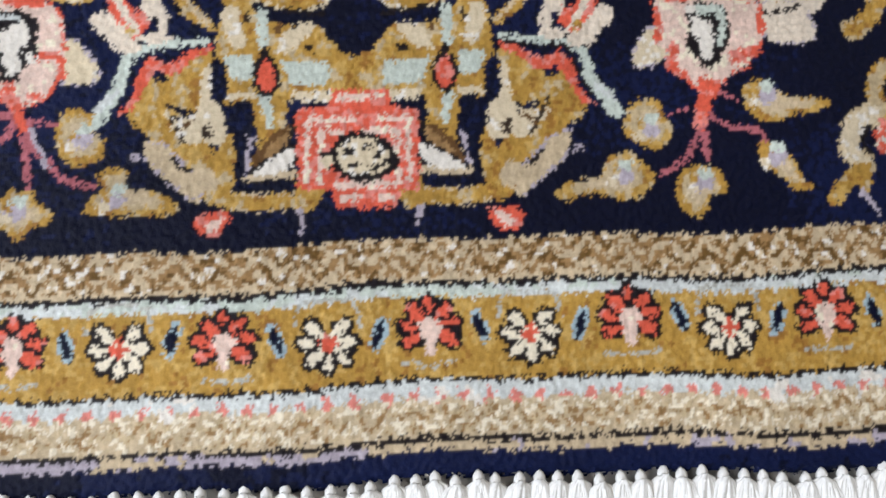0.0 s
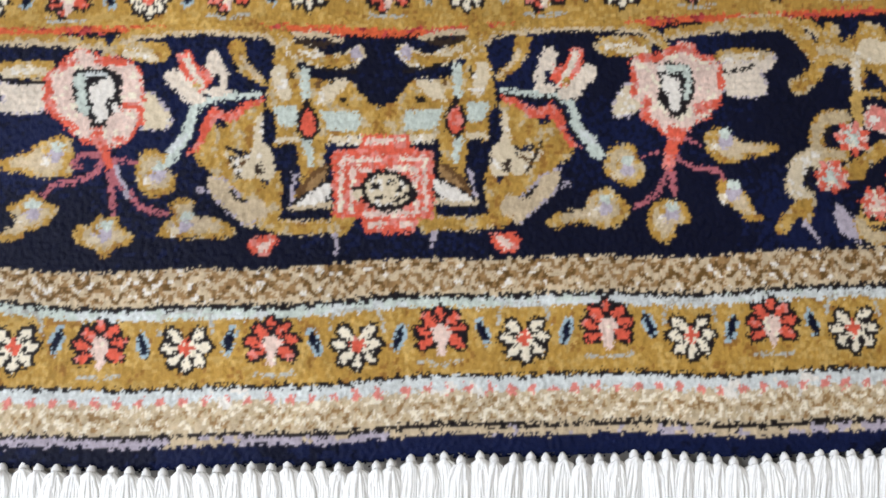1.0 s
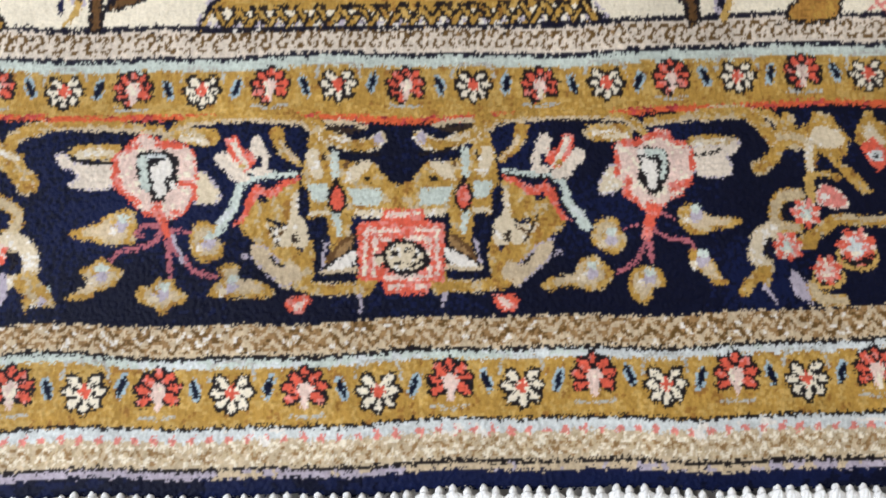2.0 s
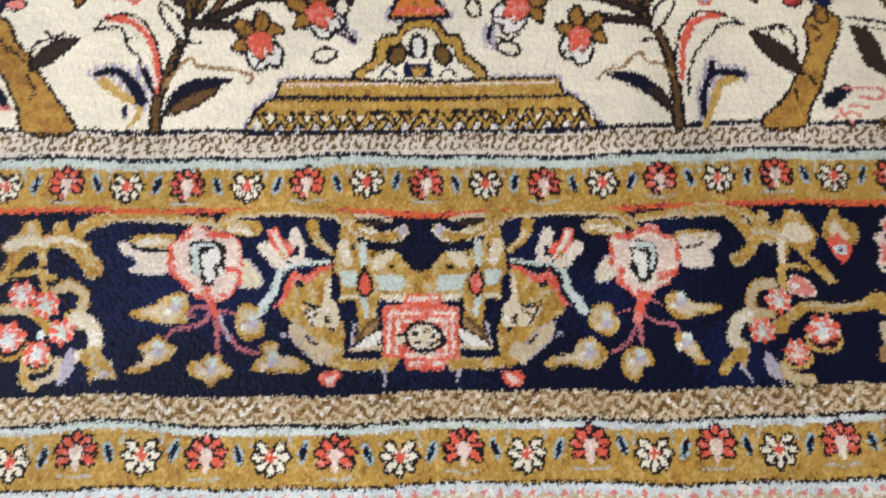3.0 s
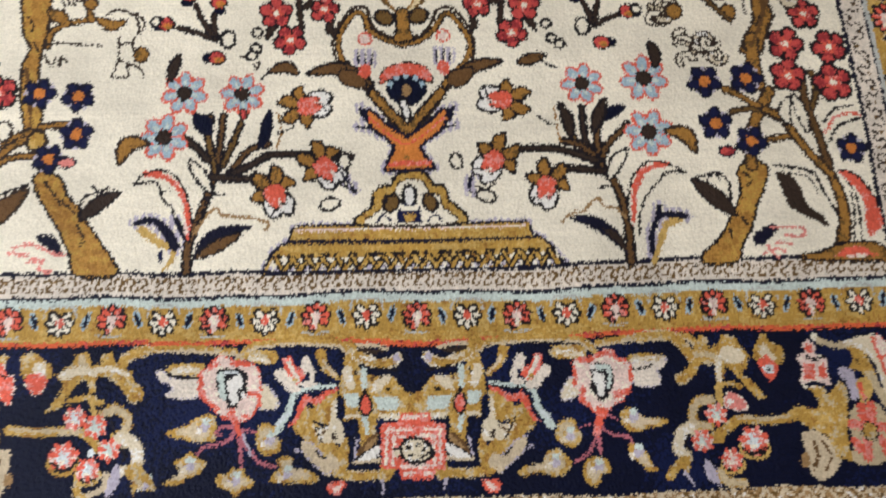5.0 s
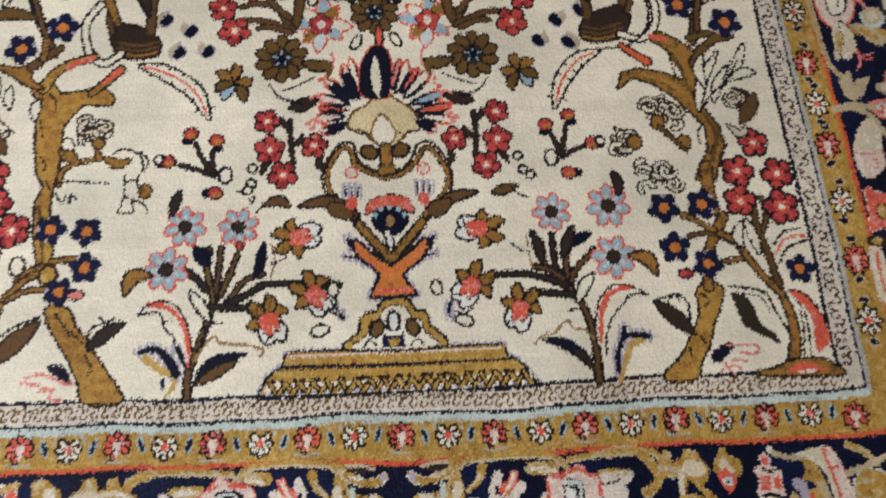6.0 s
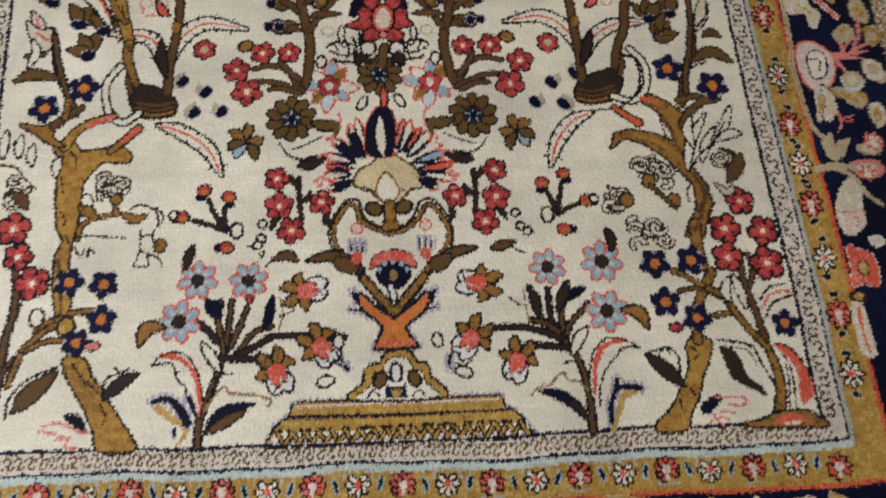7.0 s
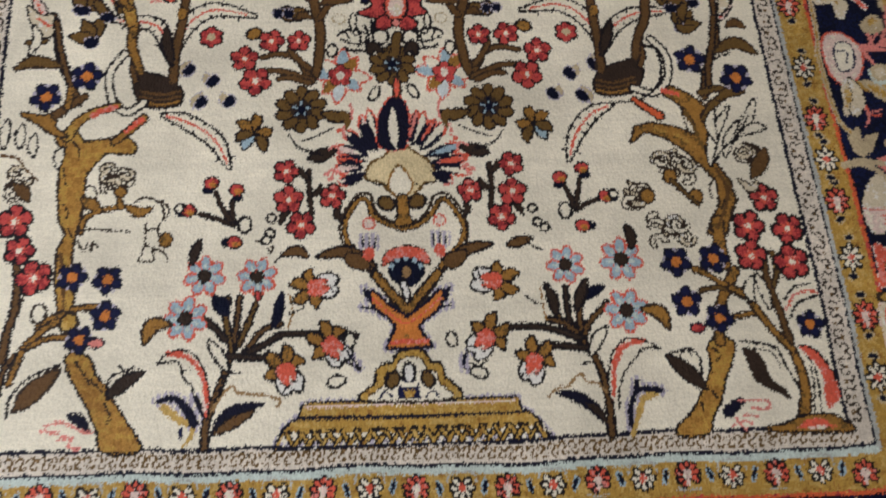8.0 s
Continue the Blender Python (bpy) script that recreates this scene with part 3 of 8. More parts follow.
    shape(bud, [(-50.5, 96.1), (-46.3, 97.8), (-42.8, 96.3), (-46.3, 94.5)], "ecru")
    drop_ = motif("bud", MAIN_B, "small coral bud")
    shape(drop_, [(-37.8, 50.8), (-35.3, 53.3), (-29.4, 53.3), (-29.8, 50.9), (-31.8, 48.0), (-35.6, 48.0)], "coral")
    shape(drop_, [(-34.9, 50.7), (-30.8, 52.7), (-31.8, 49.9), (-33.9, 48.9)], "blush")


def left_rosette():
    stem = motif("root", MAIN_B, "coral branching stem under the blossom")
    for pts, w in (([(-78.7, 77.2), (-81.6, 72.3), (-89.1, 70.4), (-93.2, 69.5), (-95.1, 66.7)], 2.4), ([(-76.7, 74.9), (-76.2, 68.7), (-75.4, 60.6)], 2.6), ([(-76.7, 74.9), (-72.6, 68.6), (-68.0, 63.2), (-60.4, 60.3)], 2.8), ([(-79.8, 78.5), (-84.6, 78.5), (-86.9, 75.7), (-85.1, 74.6)], 2.2), ([(-77.3, 76.7), (-72.8, 76.4), (-68.3, 75.4)], 2.0)):
        stroke(stem, pts, w * 0.8, "mauve", w * 0.4)
    stroke(stem, [(-75.2, 74.8), (-73.3, 70.0), (-71.5, 65.7)], 1.6, "lilac", 1.0)
    stroke(stem, [(-79.5, 81.9), (-78.4, 78.5), (-76.9, 74.7)], 3.4, "coral", 2.2)
    up = motif("leaf", MAIN_B, "cream leaf with gold upper edge")
    shape(up, [(-115.1, 102.8), (-112.2, 103.8), (-109.4, 100.8), (-102.4, 99.5), (-96.2, 100.1), (-95.5, 93.2), (-99.4, 91.1), (-107.2, 91.8), (-110.8, 92.8), (-107.4, 94.9), (-109.3, 97.9), (-112.8, 99.1)], "ecru", rim="lilac", rw=0.3)
    shape(up, [(-111.4, 104.3), (-108.0, 106.3), (-99.3, 107.0), (-93.8, 106.2), (-93.9, 104.5), (-96.2, 101.4), (-102.5, 101.6), (-107.8, 102.1)], "gold")
    stroke(up, [(-107.1, 103.3), (-102.6, 104.0), (-96.7, 103.8)], 3.4, "cream", 2.4)
    stroke(up, [(-109.8, 101.7), (-102.5, 100.3), (-96.2, 100.7)], 1.2, "dark")
    over = motif("leaf", MAIN_B, "gold leaf with cream heart")
    shape(over, [(-76.6, 110.0), (-69.6, 112.1), (-63.9, 110.9), (-61.2, 108.2), (-63.7, 105.3), (-70.8, 106.9)], "gold")
    stroke(over, [(-73.3, 108.5), (-68.4, 108.0), (-64.1, 106.8)], 2.6, "cream", 1.6)
    beside = motif("leaf", MAIN_B, "cream leaf")
    shape(beside, [(-66.9, 96.5), (-63.9, 94.6), (-59.9, 88.6), (-60.9, 86.0), (-67.1, 85.6), (-68.8, 88.1), (-67.5, 91.7)], "cream", rim="lilac", rw=0.4)
    own = motif("blossom", MAIN_B, "round pink blossom with coral rim")
    shape(own, [(-95.5, 95.7), (-95.5, 101.6), (-92.2, 104.5), (-88.1, 108.8), (-85.0, 109.8), (-80.7, 107.5), (-73.8, 106.6), (-69.3, 102.8), (-68.1, 95.4), (-68.8, 89.6), (-70.6, 84.6), (-73.1, 81.9), (-77.4, 80.8), (-81.8, 83.1), (-86.2, 84.1), (-90.7, 88.5), (-94.1, 91.3)], "blush", rim="coral", rw=0.6)
    for pts, w in (([(-95.5, 101.6), (-94.6, 95.7), (-92.3, 90.2), (-86.9, 86.4)], 2.6), ([(-80.7, 106.4), (-77.1, 106.0), (-73.6, 105.9)], 3.0), ([(-91.5, 104.4), (-87.7, 106.6)], 2.6), ([(-73.6, 92.6), (-69.4, 92.5)], 3.0), ([(-68.3, 91.8), (-67.9, 87.0)], 2.2), ([(-80.7, 84.8), (-79.1, 80.8)], 3.6), ([(-84.4, 82.8), (-81.6, 82.3)], 2.0), ([(-75.4, 82.9), (-72.6, 82.1)], 2.0)):
        stroke(own, pts, w * 0.85, "coral", w * 0.65)
    shape(own, [(-87.7, 103.2), (-84.1, 104.3), (-78.1, 104.1), (-74.4, 101.8), (-73.8, 95.2), (-74.6, 91.2), (-77.5, 89.3), (-78.3, 86.4), (-82.1, 86.5), (-83.4, 90.0), (-86.4, 91.3), (-88.0, 95.9)], "dark", bend=False)
    stroke(own, [(-86.1, 101.0), (-85.1, 93.6), (-84.0, 90.7)], 3.2, "aqua", 2.2)
    shape(own, [(-83.2, 98.7), (-80.5, 100.1), (-77.4, 102.3), (-75.5, 98.5), (-76.3, 95.6), (-77.8, 94.6), (-78.0, 89.1), (-80.4, 87.7), (-81.7, 90.3), (-82.7, 94.7)], "white", bend=False)
    stroke(own, [(-84.0, 102.0), (-81.6, 102.7), (-79.1, 102.3)], 1.4, "frost")
    stroke(own, [(-82.9, 100.2), (-81.2, 100.5), (-79.1, 101.2)], 1.0, "dark")
    blob(own, -75.7, 92.0, 1.4, 1.2, "white")
    gold_leaf([(-108.9, 77.0), (-101.5, 79.1), (-97.1, 82.0), (-91.3, 84.0), (-87.7, 82.3), (-87.4, 74.3), (-88.3, 72.3), (-96.0, 72.2), (-102.1, 73.6), (-107.2, 74.6)], -92.5, 78.5)
    gold_leaf([(-68.7, 77.3), (-66.0, 79.6), (-60.7, 77.5), (-61.5, 74.5), (-58.0, 70.8), (-58.8, 67.1), (-64.9, 65.5), (-68.6, 69.2), (-69.6, 72.9)], -63.7, 71.9)
    gold_leaf([(-109.6, 54.6), (-104.7, 57.2), (-102.2, 59.8), (-105.1, 63.3), (-101.7, 65.8), (-98.4, 67.9), (-94.7, 64.9), (-91.2, 63.8), (-92.1, 60.2), (-95.4, 57.6), (-99.6, 57.1), (-102.0, 54.4)], -98.6, 61.9)
    gold_leaf([(-86.6, 54.8), (-85.2, 57.5), (-81.8, 58.3), (-78.5, 60.5), (-74.2, 59.5), (-73.3, 57.2), (-70.0, 55.4), (-70.4, 52.6), (-74.8, 51.2), (-77.3, 48.5), (-81.2, 51.2), (-85.0, 52.7)], -78.3, 55.4)
    gold_leaf([(-61.5, 57.6), (-58.8, 60.3), (-59.9, 62.9), (-57.2, 64.8), (-52.9, 64.1), (-52.3, 60.1), (-45.9, 58.7), (-41.4, 55.1), (-42.5, 53.5), (-61.3, 54.1)], -55.9, 57.2)
    gold_leaf([(-122.4, 58.4), (-117.4, 57.9), (-113.8, 54.7), (-111.8, 52.3), (-117.0, 52.4), (-121.1, 53.6)], -116.9, 55.1)


def right_rosette():
    stem = motif("root", MAIN_B, "coral branching stem under the blossom")
    for pts, w in (([(84.8, 72.4), (85.0, 67.5), (85.1, 62.1)], 2.8), ([(85.3, 74.2), (91.3, 70.2), (98.3, 69.1), (99.8, 65.3)], 1.8), ([(84.1, 69.7), (82.0, 65.8), (79.6, 62.3), (73.3, 58.9)], 2.0), ([(88.5, 80.2), (91.5, 78.2), (94.7, 76.9)], 1.4), ([(81.3, 75.2), (79.1, 74.9), (76.5, 73.5)], 1.0)):
        stroke(stem, pts, w * 0.8, "mauve", w * 0.5)
    stroke(stem, [(87.8, 80.9), (85.5, 76.6), (84.2, 71.1)], 4.4, "coral", 3.0)
    up = motif("leaf", MAIN_B, "cream leaf with gold upper edge")
    shape(up, [(102.6, 102.2), (112.2, 102.7), (117.0, 105.2), (118.9, 103.3), (117.7, 100.3), (113.7, 98.5), (115.6, 95.6), (114.1, 91.7), (105.7, 91.4), (102.3, 93.9), (102.1, 98.8)], "ecru", rim="lilac", rw=0.3)
    shape(up, [(100.2, 104.5), (105.6, 106.5), (114.0, 106.1), (118.3, 105.2), (116.3, 103.4), (110.4, 102.7), (104.1, 102.5)], "gold")
    stroke(up, [(102.3, 103.3), (108.6, 103.9), (113.4, 104.2)], 1.6, "cream")
    stroke(up, [(102.4, 99.5), (107.5, 99.8), (112.8, 101.0)], 1.1, "dark")
    over = motif("leaf", MAIN_B, "gold leaf with cream heart")
    shape(over, [(69.3, 106.9), (74.2, 108.1), (79.7, 108.9), (81.7, 106.1), (75.0, 104.9), (71.0, 105.0)], "gold")
    stroke(over, [(71.9, 106.7), (75.9, 106.6), (79.6, 106.9)], 1.8, "cream")
    beside = motif("leaf", MAIN_B, "cream leaf")
    shape(beside, [(69.1, 89.1), (73.4, 96.1), (76.2, 94.7), (78.2, 90.0), (74.5, 87.1), (69.8, 86.0)], "cream", rim="lilac", rw=0.4)
    own = motif("blossom", MAIN_B, "round pink blossom with coral rim")
    shape(own, [(75.8, 103.2), (79.4, 105.0), (84.9, 105.2), (87.9, 107.6), (93.6, 108.4), (95.1, 104.6), (100.5, 103.5), (102.2, 97.8), (101.4, 92.0), (99.3, 89.5), (97.0, 85.8), (92.3, 83.2), (89.4, 80.3), (84.9, 80.4), (81.5, 83.5), (78.5, 86.3), (78.0, 90.0), (75.1, 92.9), (76.2, 98.4)], "blush", rim="coral", rw=0.6)
    for pts, w in (([(87.6, 106.3), (91.3, 107.0), (94.5, 105.8)], 3.0), ([(78.6, 103.9), (84.8, 104.1)], 2.6), ([(76.1, 99.4), (75.7, 93.4)], 2.4), ([(79.2, 91.1), (78.4, 85.9), (81.5, 83.6)], 3.0), ([(94.9, 88.1), (99.3, 89.5)], 4.6), ([(85.7, 81.7), (89.6, 81.2)], 3.6), ([(102.1, 100.7), (101.7, 93.9)], 1.6), ([(95.5, 104.2), (100.5, 103.2)], 2.2)):
        stroke(own, pts, w * 0.85, "coral", w * 0.65)
    shape(own, [(82.7, 102.1), (87.5, 102.7), (93.0, 101.3), (94.0, 97.1), (93.1, 91.3), (90.9, 88.6), (88.5, 84.9), (86.0, 85.6), (84.4, 88.7), (82.2, 90.7), (83.5, 96.4)], "dark", bend=False)
    shape(own, [(84.8, 98.8), (88.0, 98.0), (89.7, 96.1), (89.3, 91.2), (88.2, 86.8), (86.3, 87.8), (85.6, 90.6), (83.9, 94.3)], "white", bend=False)
    stroke(own, [(87.0, 100.6), (91.5, 100.2), (92.0, 95.6), (91.1, 91.2)], 2.6, "aqua", 1.8)
    stroke(own, [(87.2, 98.6), (89.5, 98.1), (90.3, 94.6)], 1.0, "dark")
    blob(own, 85.0, 92.1, 0.7, 1.6, "dark")
    blob(own, 84.6, 100.7, 1.4, 1.0, "white")
    gold_leaf([(95.3, 78.5), (98.5, 81.9), (103.0, 81.1), (104.9, 78.3), (109.9, 77.2), (117.2, 76.3), (115.1, 73.8), (107.7, 72.9), (101.2, 70.9), (96.9, 73.7)], 100.9, 77.8)
    gold_leaf([(65.7, 73.3), (68.5, 77.6), (73.9, 77.4), (75.4, 73.6), (77.2, 70.6), (75.8, 67.0), (71.3, 65.4), (66.5, 68.2), (65.4, 70.9)], 71.3, 70.4)
    gold_leaf([(98.4, 65.7), (102.7, 65.6), (106.6, 61.2), (108.3, 56.5), (110.6, 54.4), (105.9, 54.2), (101.9, 58.3), (98.4, 61.0)], 102.0, 62.4)
    gold_leaf([(76.6, 55.4), (78.9, 60.0), (84.3, 60.9), (88.6, 59.0), (89.3, 54.2), (85.5, 53.4), (83.4, 49.0), (79.8, 48.6), (77.2, 51.8)], 83.1, 56.5)
    gold_leaf([(47.5, 55.2), (51.4, 58.1), (58.5, 58.8), (60.5, 63.1), (65.9, 65.0), (69.3, 62.0), (71.9, 59.3), (70.6, 55.6), (65.2, 53.1), (56.5, 54.7), (50.3, 53.5)], 64.1, 59.1)


def vine_half():
    # vine under the guard
    vine = motif("vine", MAIN_B, "gold vine with beige edge")
    stroke(vine, [(-134.2, 101.1), (-130.5, 106.1), (-126.8, 111.1), (-120.7, 113.1), (-101.1, 113.0), (-80.1, 111.3)], 3.0, "beige")
    stroke(vine, [(-134.2, 101.1), (-130.5, 106.1), (-126.9, 111.6), (-120.7, 113.8), (-101.2, 114.0), (-80.2, 112.0)], 2.4, "gold")
    stroke(vine, [(-79.1, 107.5), (-75.1, 112.1), (-69.3, 114.4), (-51.0, 115.3), (-33.0, 113.8), (-28.9, 110.9)], 3.2, "beige")
    stroke(vine, [(-79.1, 107.5), (-75.2, 112.6), (-69.3, 115.1), (-51.0, 116.0), (-33.1, 114.8), (-28.9, 111.4)], 2.2, "gold")
    shape(vine, [(-75.5, 109.8), (-69.2, 112.0), (-61.4, 111.0), (-61.3, 106.8), (-68.1, 106.0), (-73.6, 107.4)], "gold")
    stroke(vine, [(-71.8, 108.3), (-63.6, 108.7)], 2.0, "cream")


def mirrored(draw, drift=()):
    """Draws the mirror image of a half alone."""
    global FLIP, DRIFT
    DRIFT, FLIP = list(drift), True
    draw()
    DRIFT, FLIP = [], False


def pairs(draw, drift=()):
    """Draws a half and its mirror image."""
    global FLIP, DRIFT
    DRIFT = list(drift)
    for FLIP in (False, True):
        draw()
    FLIP = False


BORDER_DRIFT = [(83, 96, 5.6, -0.1), (100, 78, 5.0, -1.1), (102, 60, 3.7, 0.3), (34, 51, 0.4, -1.0), (80, 55, 2.7, -1.1), (66, 75, 5.4, -2.5), (49, 104, 1.0, -1.1), (62, 77, 1.6, -1.1), (23, 87, -0.5, -0.3), (107, 96, 4.6, 0.9), (-138, 78, -1.1, 0.8), (-147, 83, -4.4, 0.7), (-130, 67, -2.5, 2.0), (-154, 66, -0.0, 2.4), (-141, 57, -1.0, 2.8), (-166, 101, -1.8, -0.7), (-146, 104, -3.4, 0.9), (-118, 55, -0.8, 2.2)]
SPRAY_DRIFT = [(105, 294, -1.4, 8.2), (91, 290, -2.4, 3.8), (119, 278, -4.8, 4.6), (95, 259, 8.0, 6.9), (63, 284, -0.0, 2.6), (57, 268, -4.3, 3.7), (38, 285, -0.0, 2.1), (63, 301, -0.5, 3.6), (50, 340, 0.6, 0.8), (77, 359, -3.5, 2.6), (82, 374, 2.8, 5.5), (66, 386, -3.6, 4.3), (26, 362, -1.2, 2.2), (79, 325, -2.6, 4.5)]
TREE_DRIFT = [(-174, 245, -5.4, -5.1), (-150, 243, -12.6, -3.4), (-152, 221, -10.4, -0.5), (-168, 208, -6.0, -1.0), (-193, 244, -7.3, -3.1), (-210, 278, -6.8, -4.6), (-186, 372, 0.6, -9.7), (-209, 361, -0.1, -11.5), (-142, 359, -3.9, -5.3), (-102, 306, 1.6, -2.2), (-91, 409, -0.8, -3.5), (-144, 317, -12.7, -1.3), (-170, 352, 2.6, -11.6), (-160, 304, -2.3, -7.9), (-154, 264, 11.1, -4.8), (-141, 282, 0.0, -6.0), (-144, 181, -3.9, 3.1), (-185, 180, -7.2, 4.4), (-172, 162, -6.3, 10.1), (-166, 193, -8.4, -0.4), (-146, 157, -4.5, 4.2), (-181, 311, -8.6, -3.6), (-172, 422, 7.2, -5.1)]

pairs(palmette_half)
pairs(wing_half, [(34, 51, 0.4, -1.0), (49, 104, 1.0, -1.1), (62, 77, 1.6, -1.1), (23, 87, -0.5, -0.3)])
pairs(vine_half, BORDER_DRIFT)
left_rosette()
right_rosette()
own = motif("rose", MAIN_B, "stepped coral rose with cream heart")
shape(own, [(-5.0, 82.2), (8.9, 82.2), (9.1, 78.2), (15.5, 77.3), (15.2, 57.4), (10.3, 57.2), (9.9, 53.3), (-4.9, 53.7), (-5.1, 57.6), (-13.5, 58.5), (-13.6, 77.7), (-5.4, 78.5)], "coral", bend=False)
for pts in ([(-3.4, 80.5), (7.4, 80.6)], [(-11.0, 74.7), (-11.2, 60.1)], [(-11.0, 75.0), (13.1, 75.0)], [(13.1, 74.7), (13.0, 59.4)], [(-7.8, 71.6), (-8.3, 60.0)], [(-7.8, 71.9), (10.4, 72.1)], [(10.4, 71.8), (10.4, 59.5)], [(-2.9, 56.1), (8.4, 55.9)], [(-4.1, 59.1), (9.4, 59.0)]):
    stroke(own, pts, 1.5, "blush", bend=False)
for pts in ([(-9.8, 67.3), (-9.9, 64.0)], [(11.6, 66.7), (11.6, 63.1)], [(1.4, 75.0), (4.6, 75.1)], [(-1.3, 71.7), (0.6, 71.8)], [(2.6, 56.1), (4.5, 56.1)]):
    stroke(own, pts, 1.9, "coral", bend=False)
shape(own, [(-8.5, 66.3), (-5.3, 67.8), (-3.3, 71.1), (1.3, 72.0), (6.5, 70.9), (9.6, 67.1), (10.2, 63.5), (6.2, 60.6), (1.0, 59.4), (-3.8, 61.9)], "dark")
shape(own, [(-4.0, 67.1), (-0.7, 70.1), (2.9, 70.3), (6.4, 68.5), (8.6, 65.5), (7.6, 62.5), (2.7, 61.4), (-2.1, 62.5)], "cream")
for x, y in ([(-1.4, 67.1), (2.8, 68.3), (5.7, 66.2), (-0.2, 63.7), (4.3, 63.0), (7.0, 64.2)]):
    blob(own, x, y, 1.4, 0.8, "dark", turn=20)
blob(own, -6.6, 64.6, 1.4, 1.6, "cream")


# ---------------------------------------------------------------- main border: branch towards the corner, one half
def left_branch():
    own = motif("vine", MAIN_B, "gold branch with cream centres")
    shape(own, [(-159.8, 102.4), (-154.8, 106.9), (-150.9, 112.9), (-146.4, 112.8), (-144.3, 107.2), (-140.1, 107.6), (-140.4, 111.8), (-136.0, 112.6), (-134.3, 108.4), (-126.3, 103.7), (-125.5, 99.8), (-121.3, 96.3), (-119.8, 91.5), (-124.4, 90.2), (-128.2, 93.0), (-131.6, 97.6), (-136.4, 101.1), (-141.9, 102.1), (-141.9, 95.3), (-144.7, 94.2), (-145.8, 100.8), (-150.5, 99.1), (-154.4, 93.2), (-157.4, 87.7), (-163.5, 86.6), (-159.2, 92.4), (-156.2, 98.0)], "gold", bend=False)
    stroke(own, [(-120.2, 113.3), (-127.7, 111.1), (-131.0, 106.5), (-133.0, 102.9)], 4.2, "gold", rim="beige", rw=0.4)
    stroke(own, [(-156.2, 102.8), (-149.3, 105.0), (-142.9, 103.5)], 4.6, "cream", 3.2)
    stroke(own, [(-143.0, 104.4), (-135.4, 105.2), (-128.4, 102.3)], 2.6, "cream", 1.8)
    blob(own, -148.8, 109.1, 2.0, 2.8, "sand")
    blob(own, -124.6, 92.7, 2.6, 2.4, "gold", rim="beige", rw=0.5)
    stroke(own, [(-178.5, 79.4), (-165.2, 78.0), (-154.3, 78.5), (-146.3, 77.4), (-142.1, 74.3), (-139.1, 70.7)], 4.2, "gold", 3.4)
    stroke(own, [(-178.6, 79.8), (-165.3, 78.7), (-154.4, 78.9), (-146.8, 78.1)], 1.6, "sand")
    blob(own, -141.6, 68.6, 1.8, 1.6, "frost")
    tulip = motif("tulip", MAIN_B, "gold tulip with coral heart")
    shape(tulip, [(-176.7, 110.5), (-172.1, 113.7), (-167.8, 111.3), (-162.4, 106.6), (-161.6, 102.4), (-167.7, 101.2), (-174.5, 102.7)], "gold")
    blob(tulip, -167.7, 105.8, 3.0, 3.6, "cream")
    shape(tulip, [(-173.2, 102.6), (-168.0, 103.9), (-164.1, 101.6), (-165.0, 97.0), (-168.3, 94.8), (-172.2, 98.1)], "coral", rim="blush", rw=0.5)
    stroke(own, [(-153.4, 91.4), (-149.0, 92.2), (-144.2, 93.0), (-139.0, 90.0)], 2.4, "gold")
    stroke(own, [(-143.2, 92.1), (-142.5, 88.5), (-141.3, 84.9)], 3.4, "straw", 2.2)
    coil = motif("leaf", MAIN_B, "curled gold leaf")
    stroke(coil, [(-138.1, 84.8), (-133.0, 87.4), (-127.0, 83.7), (-127.4, 78.0), (-131.7, 75.8)], 3.4, "sand", 2.6, rim="gold", rw=0.7)
    stroke(coil, [(-136.3, 84.4), (-133.4, 80.7), (-132.2, 77.2)], 1.3, "dark")
    stroke(coil, [(-129.4, 74.5), (-123.9, 72.6), (-121.3, 67.3), (-122.2, 61.7), (-127.8, 60.5)], 5.4, "cream", 3.6, rim="sand", rw=0.5)
    stroke(coil, [(-129.5, 70.5), (-126.6, 67.4), (-127.3, 64.8)], 1.3, "dark")
    shape(coil, [(-127.0, 60.9), (-121.1, 64.2), (-116.3, 58.5), (-112.0, 52.4), (-118.3, 55.1), (-122.3, 50.5), (-123.6, 56.5)], "gold")
    stroke(coil, [(-121.8, 56.5), (-118.7, 55.5)], 1.6, "sand")
    stroke(coil, [(-146.3, 57.8), (-146.6, 52.3), (-142.9, 49.2)], 3.6, "gold", 2.8, rim="beige", rw=0.3)
    stroke(coil, [(-134.6, 58.9), (-134.7, 54.6), (-139.2, 51.7), (-141.7, 50.9)], 3.0, "beige", 2.4)
    leaf(coil, [(-130.2, 63.5), (-131.0, 56.6), (-133.9, 49.9)], 5.0, "lilac", rim="")
    for p, r, heart, cup in (((-150.0, 83.7), 4.8, "frost", ""), ((-140.8, 80.0), 5.0, "aqua", ""), ((-134.2, 69.7), 4.8, "aqua", ""), ((-153.7, 67.5), 6.0, "frost", "gold"), ((-142.7, 61.6), 4.9, "frost", "gold")):
        rose(MAIN_B, *p, r, heart, cup)
    stroke(own, [(-158.2, 65.0), (-153.1, 61.8), (-147.3, 64.7)], 1.2, "dark")


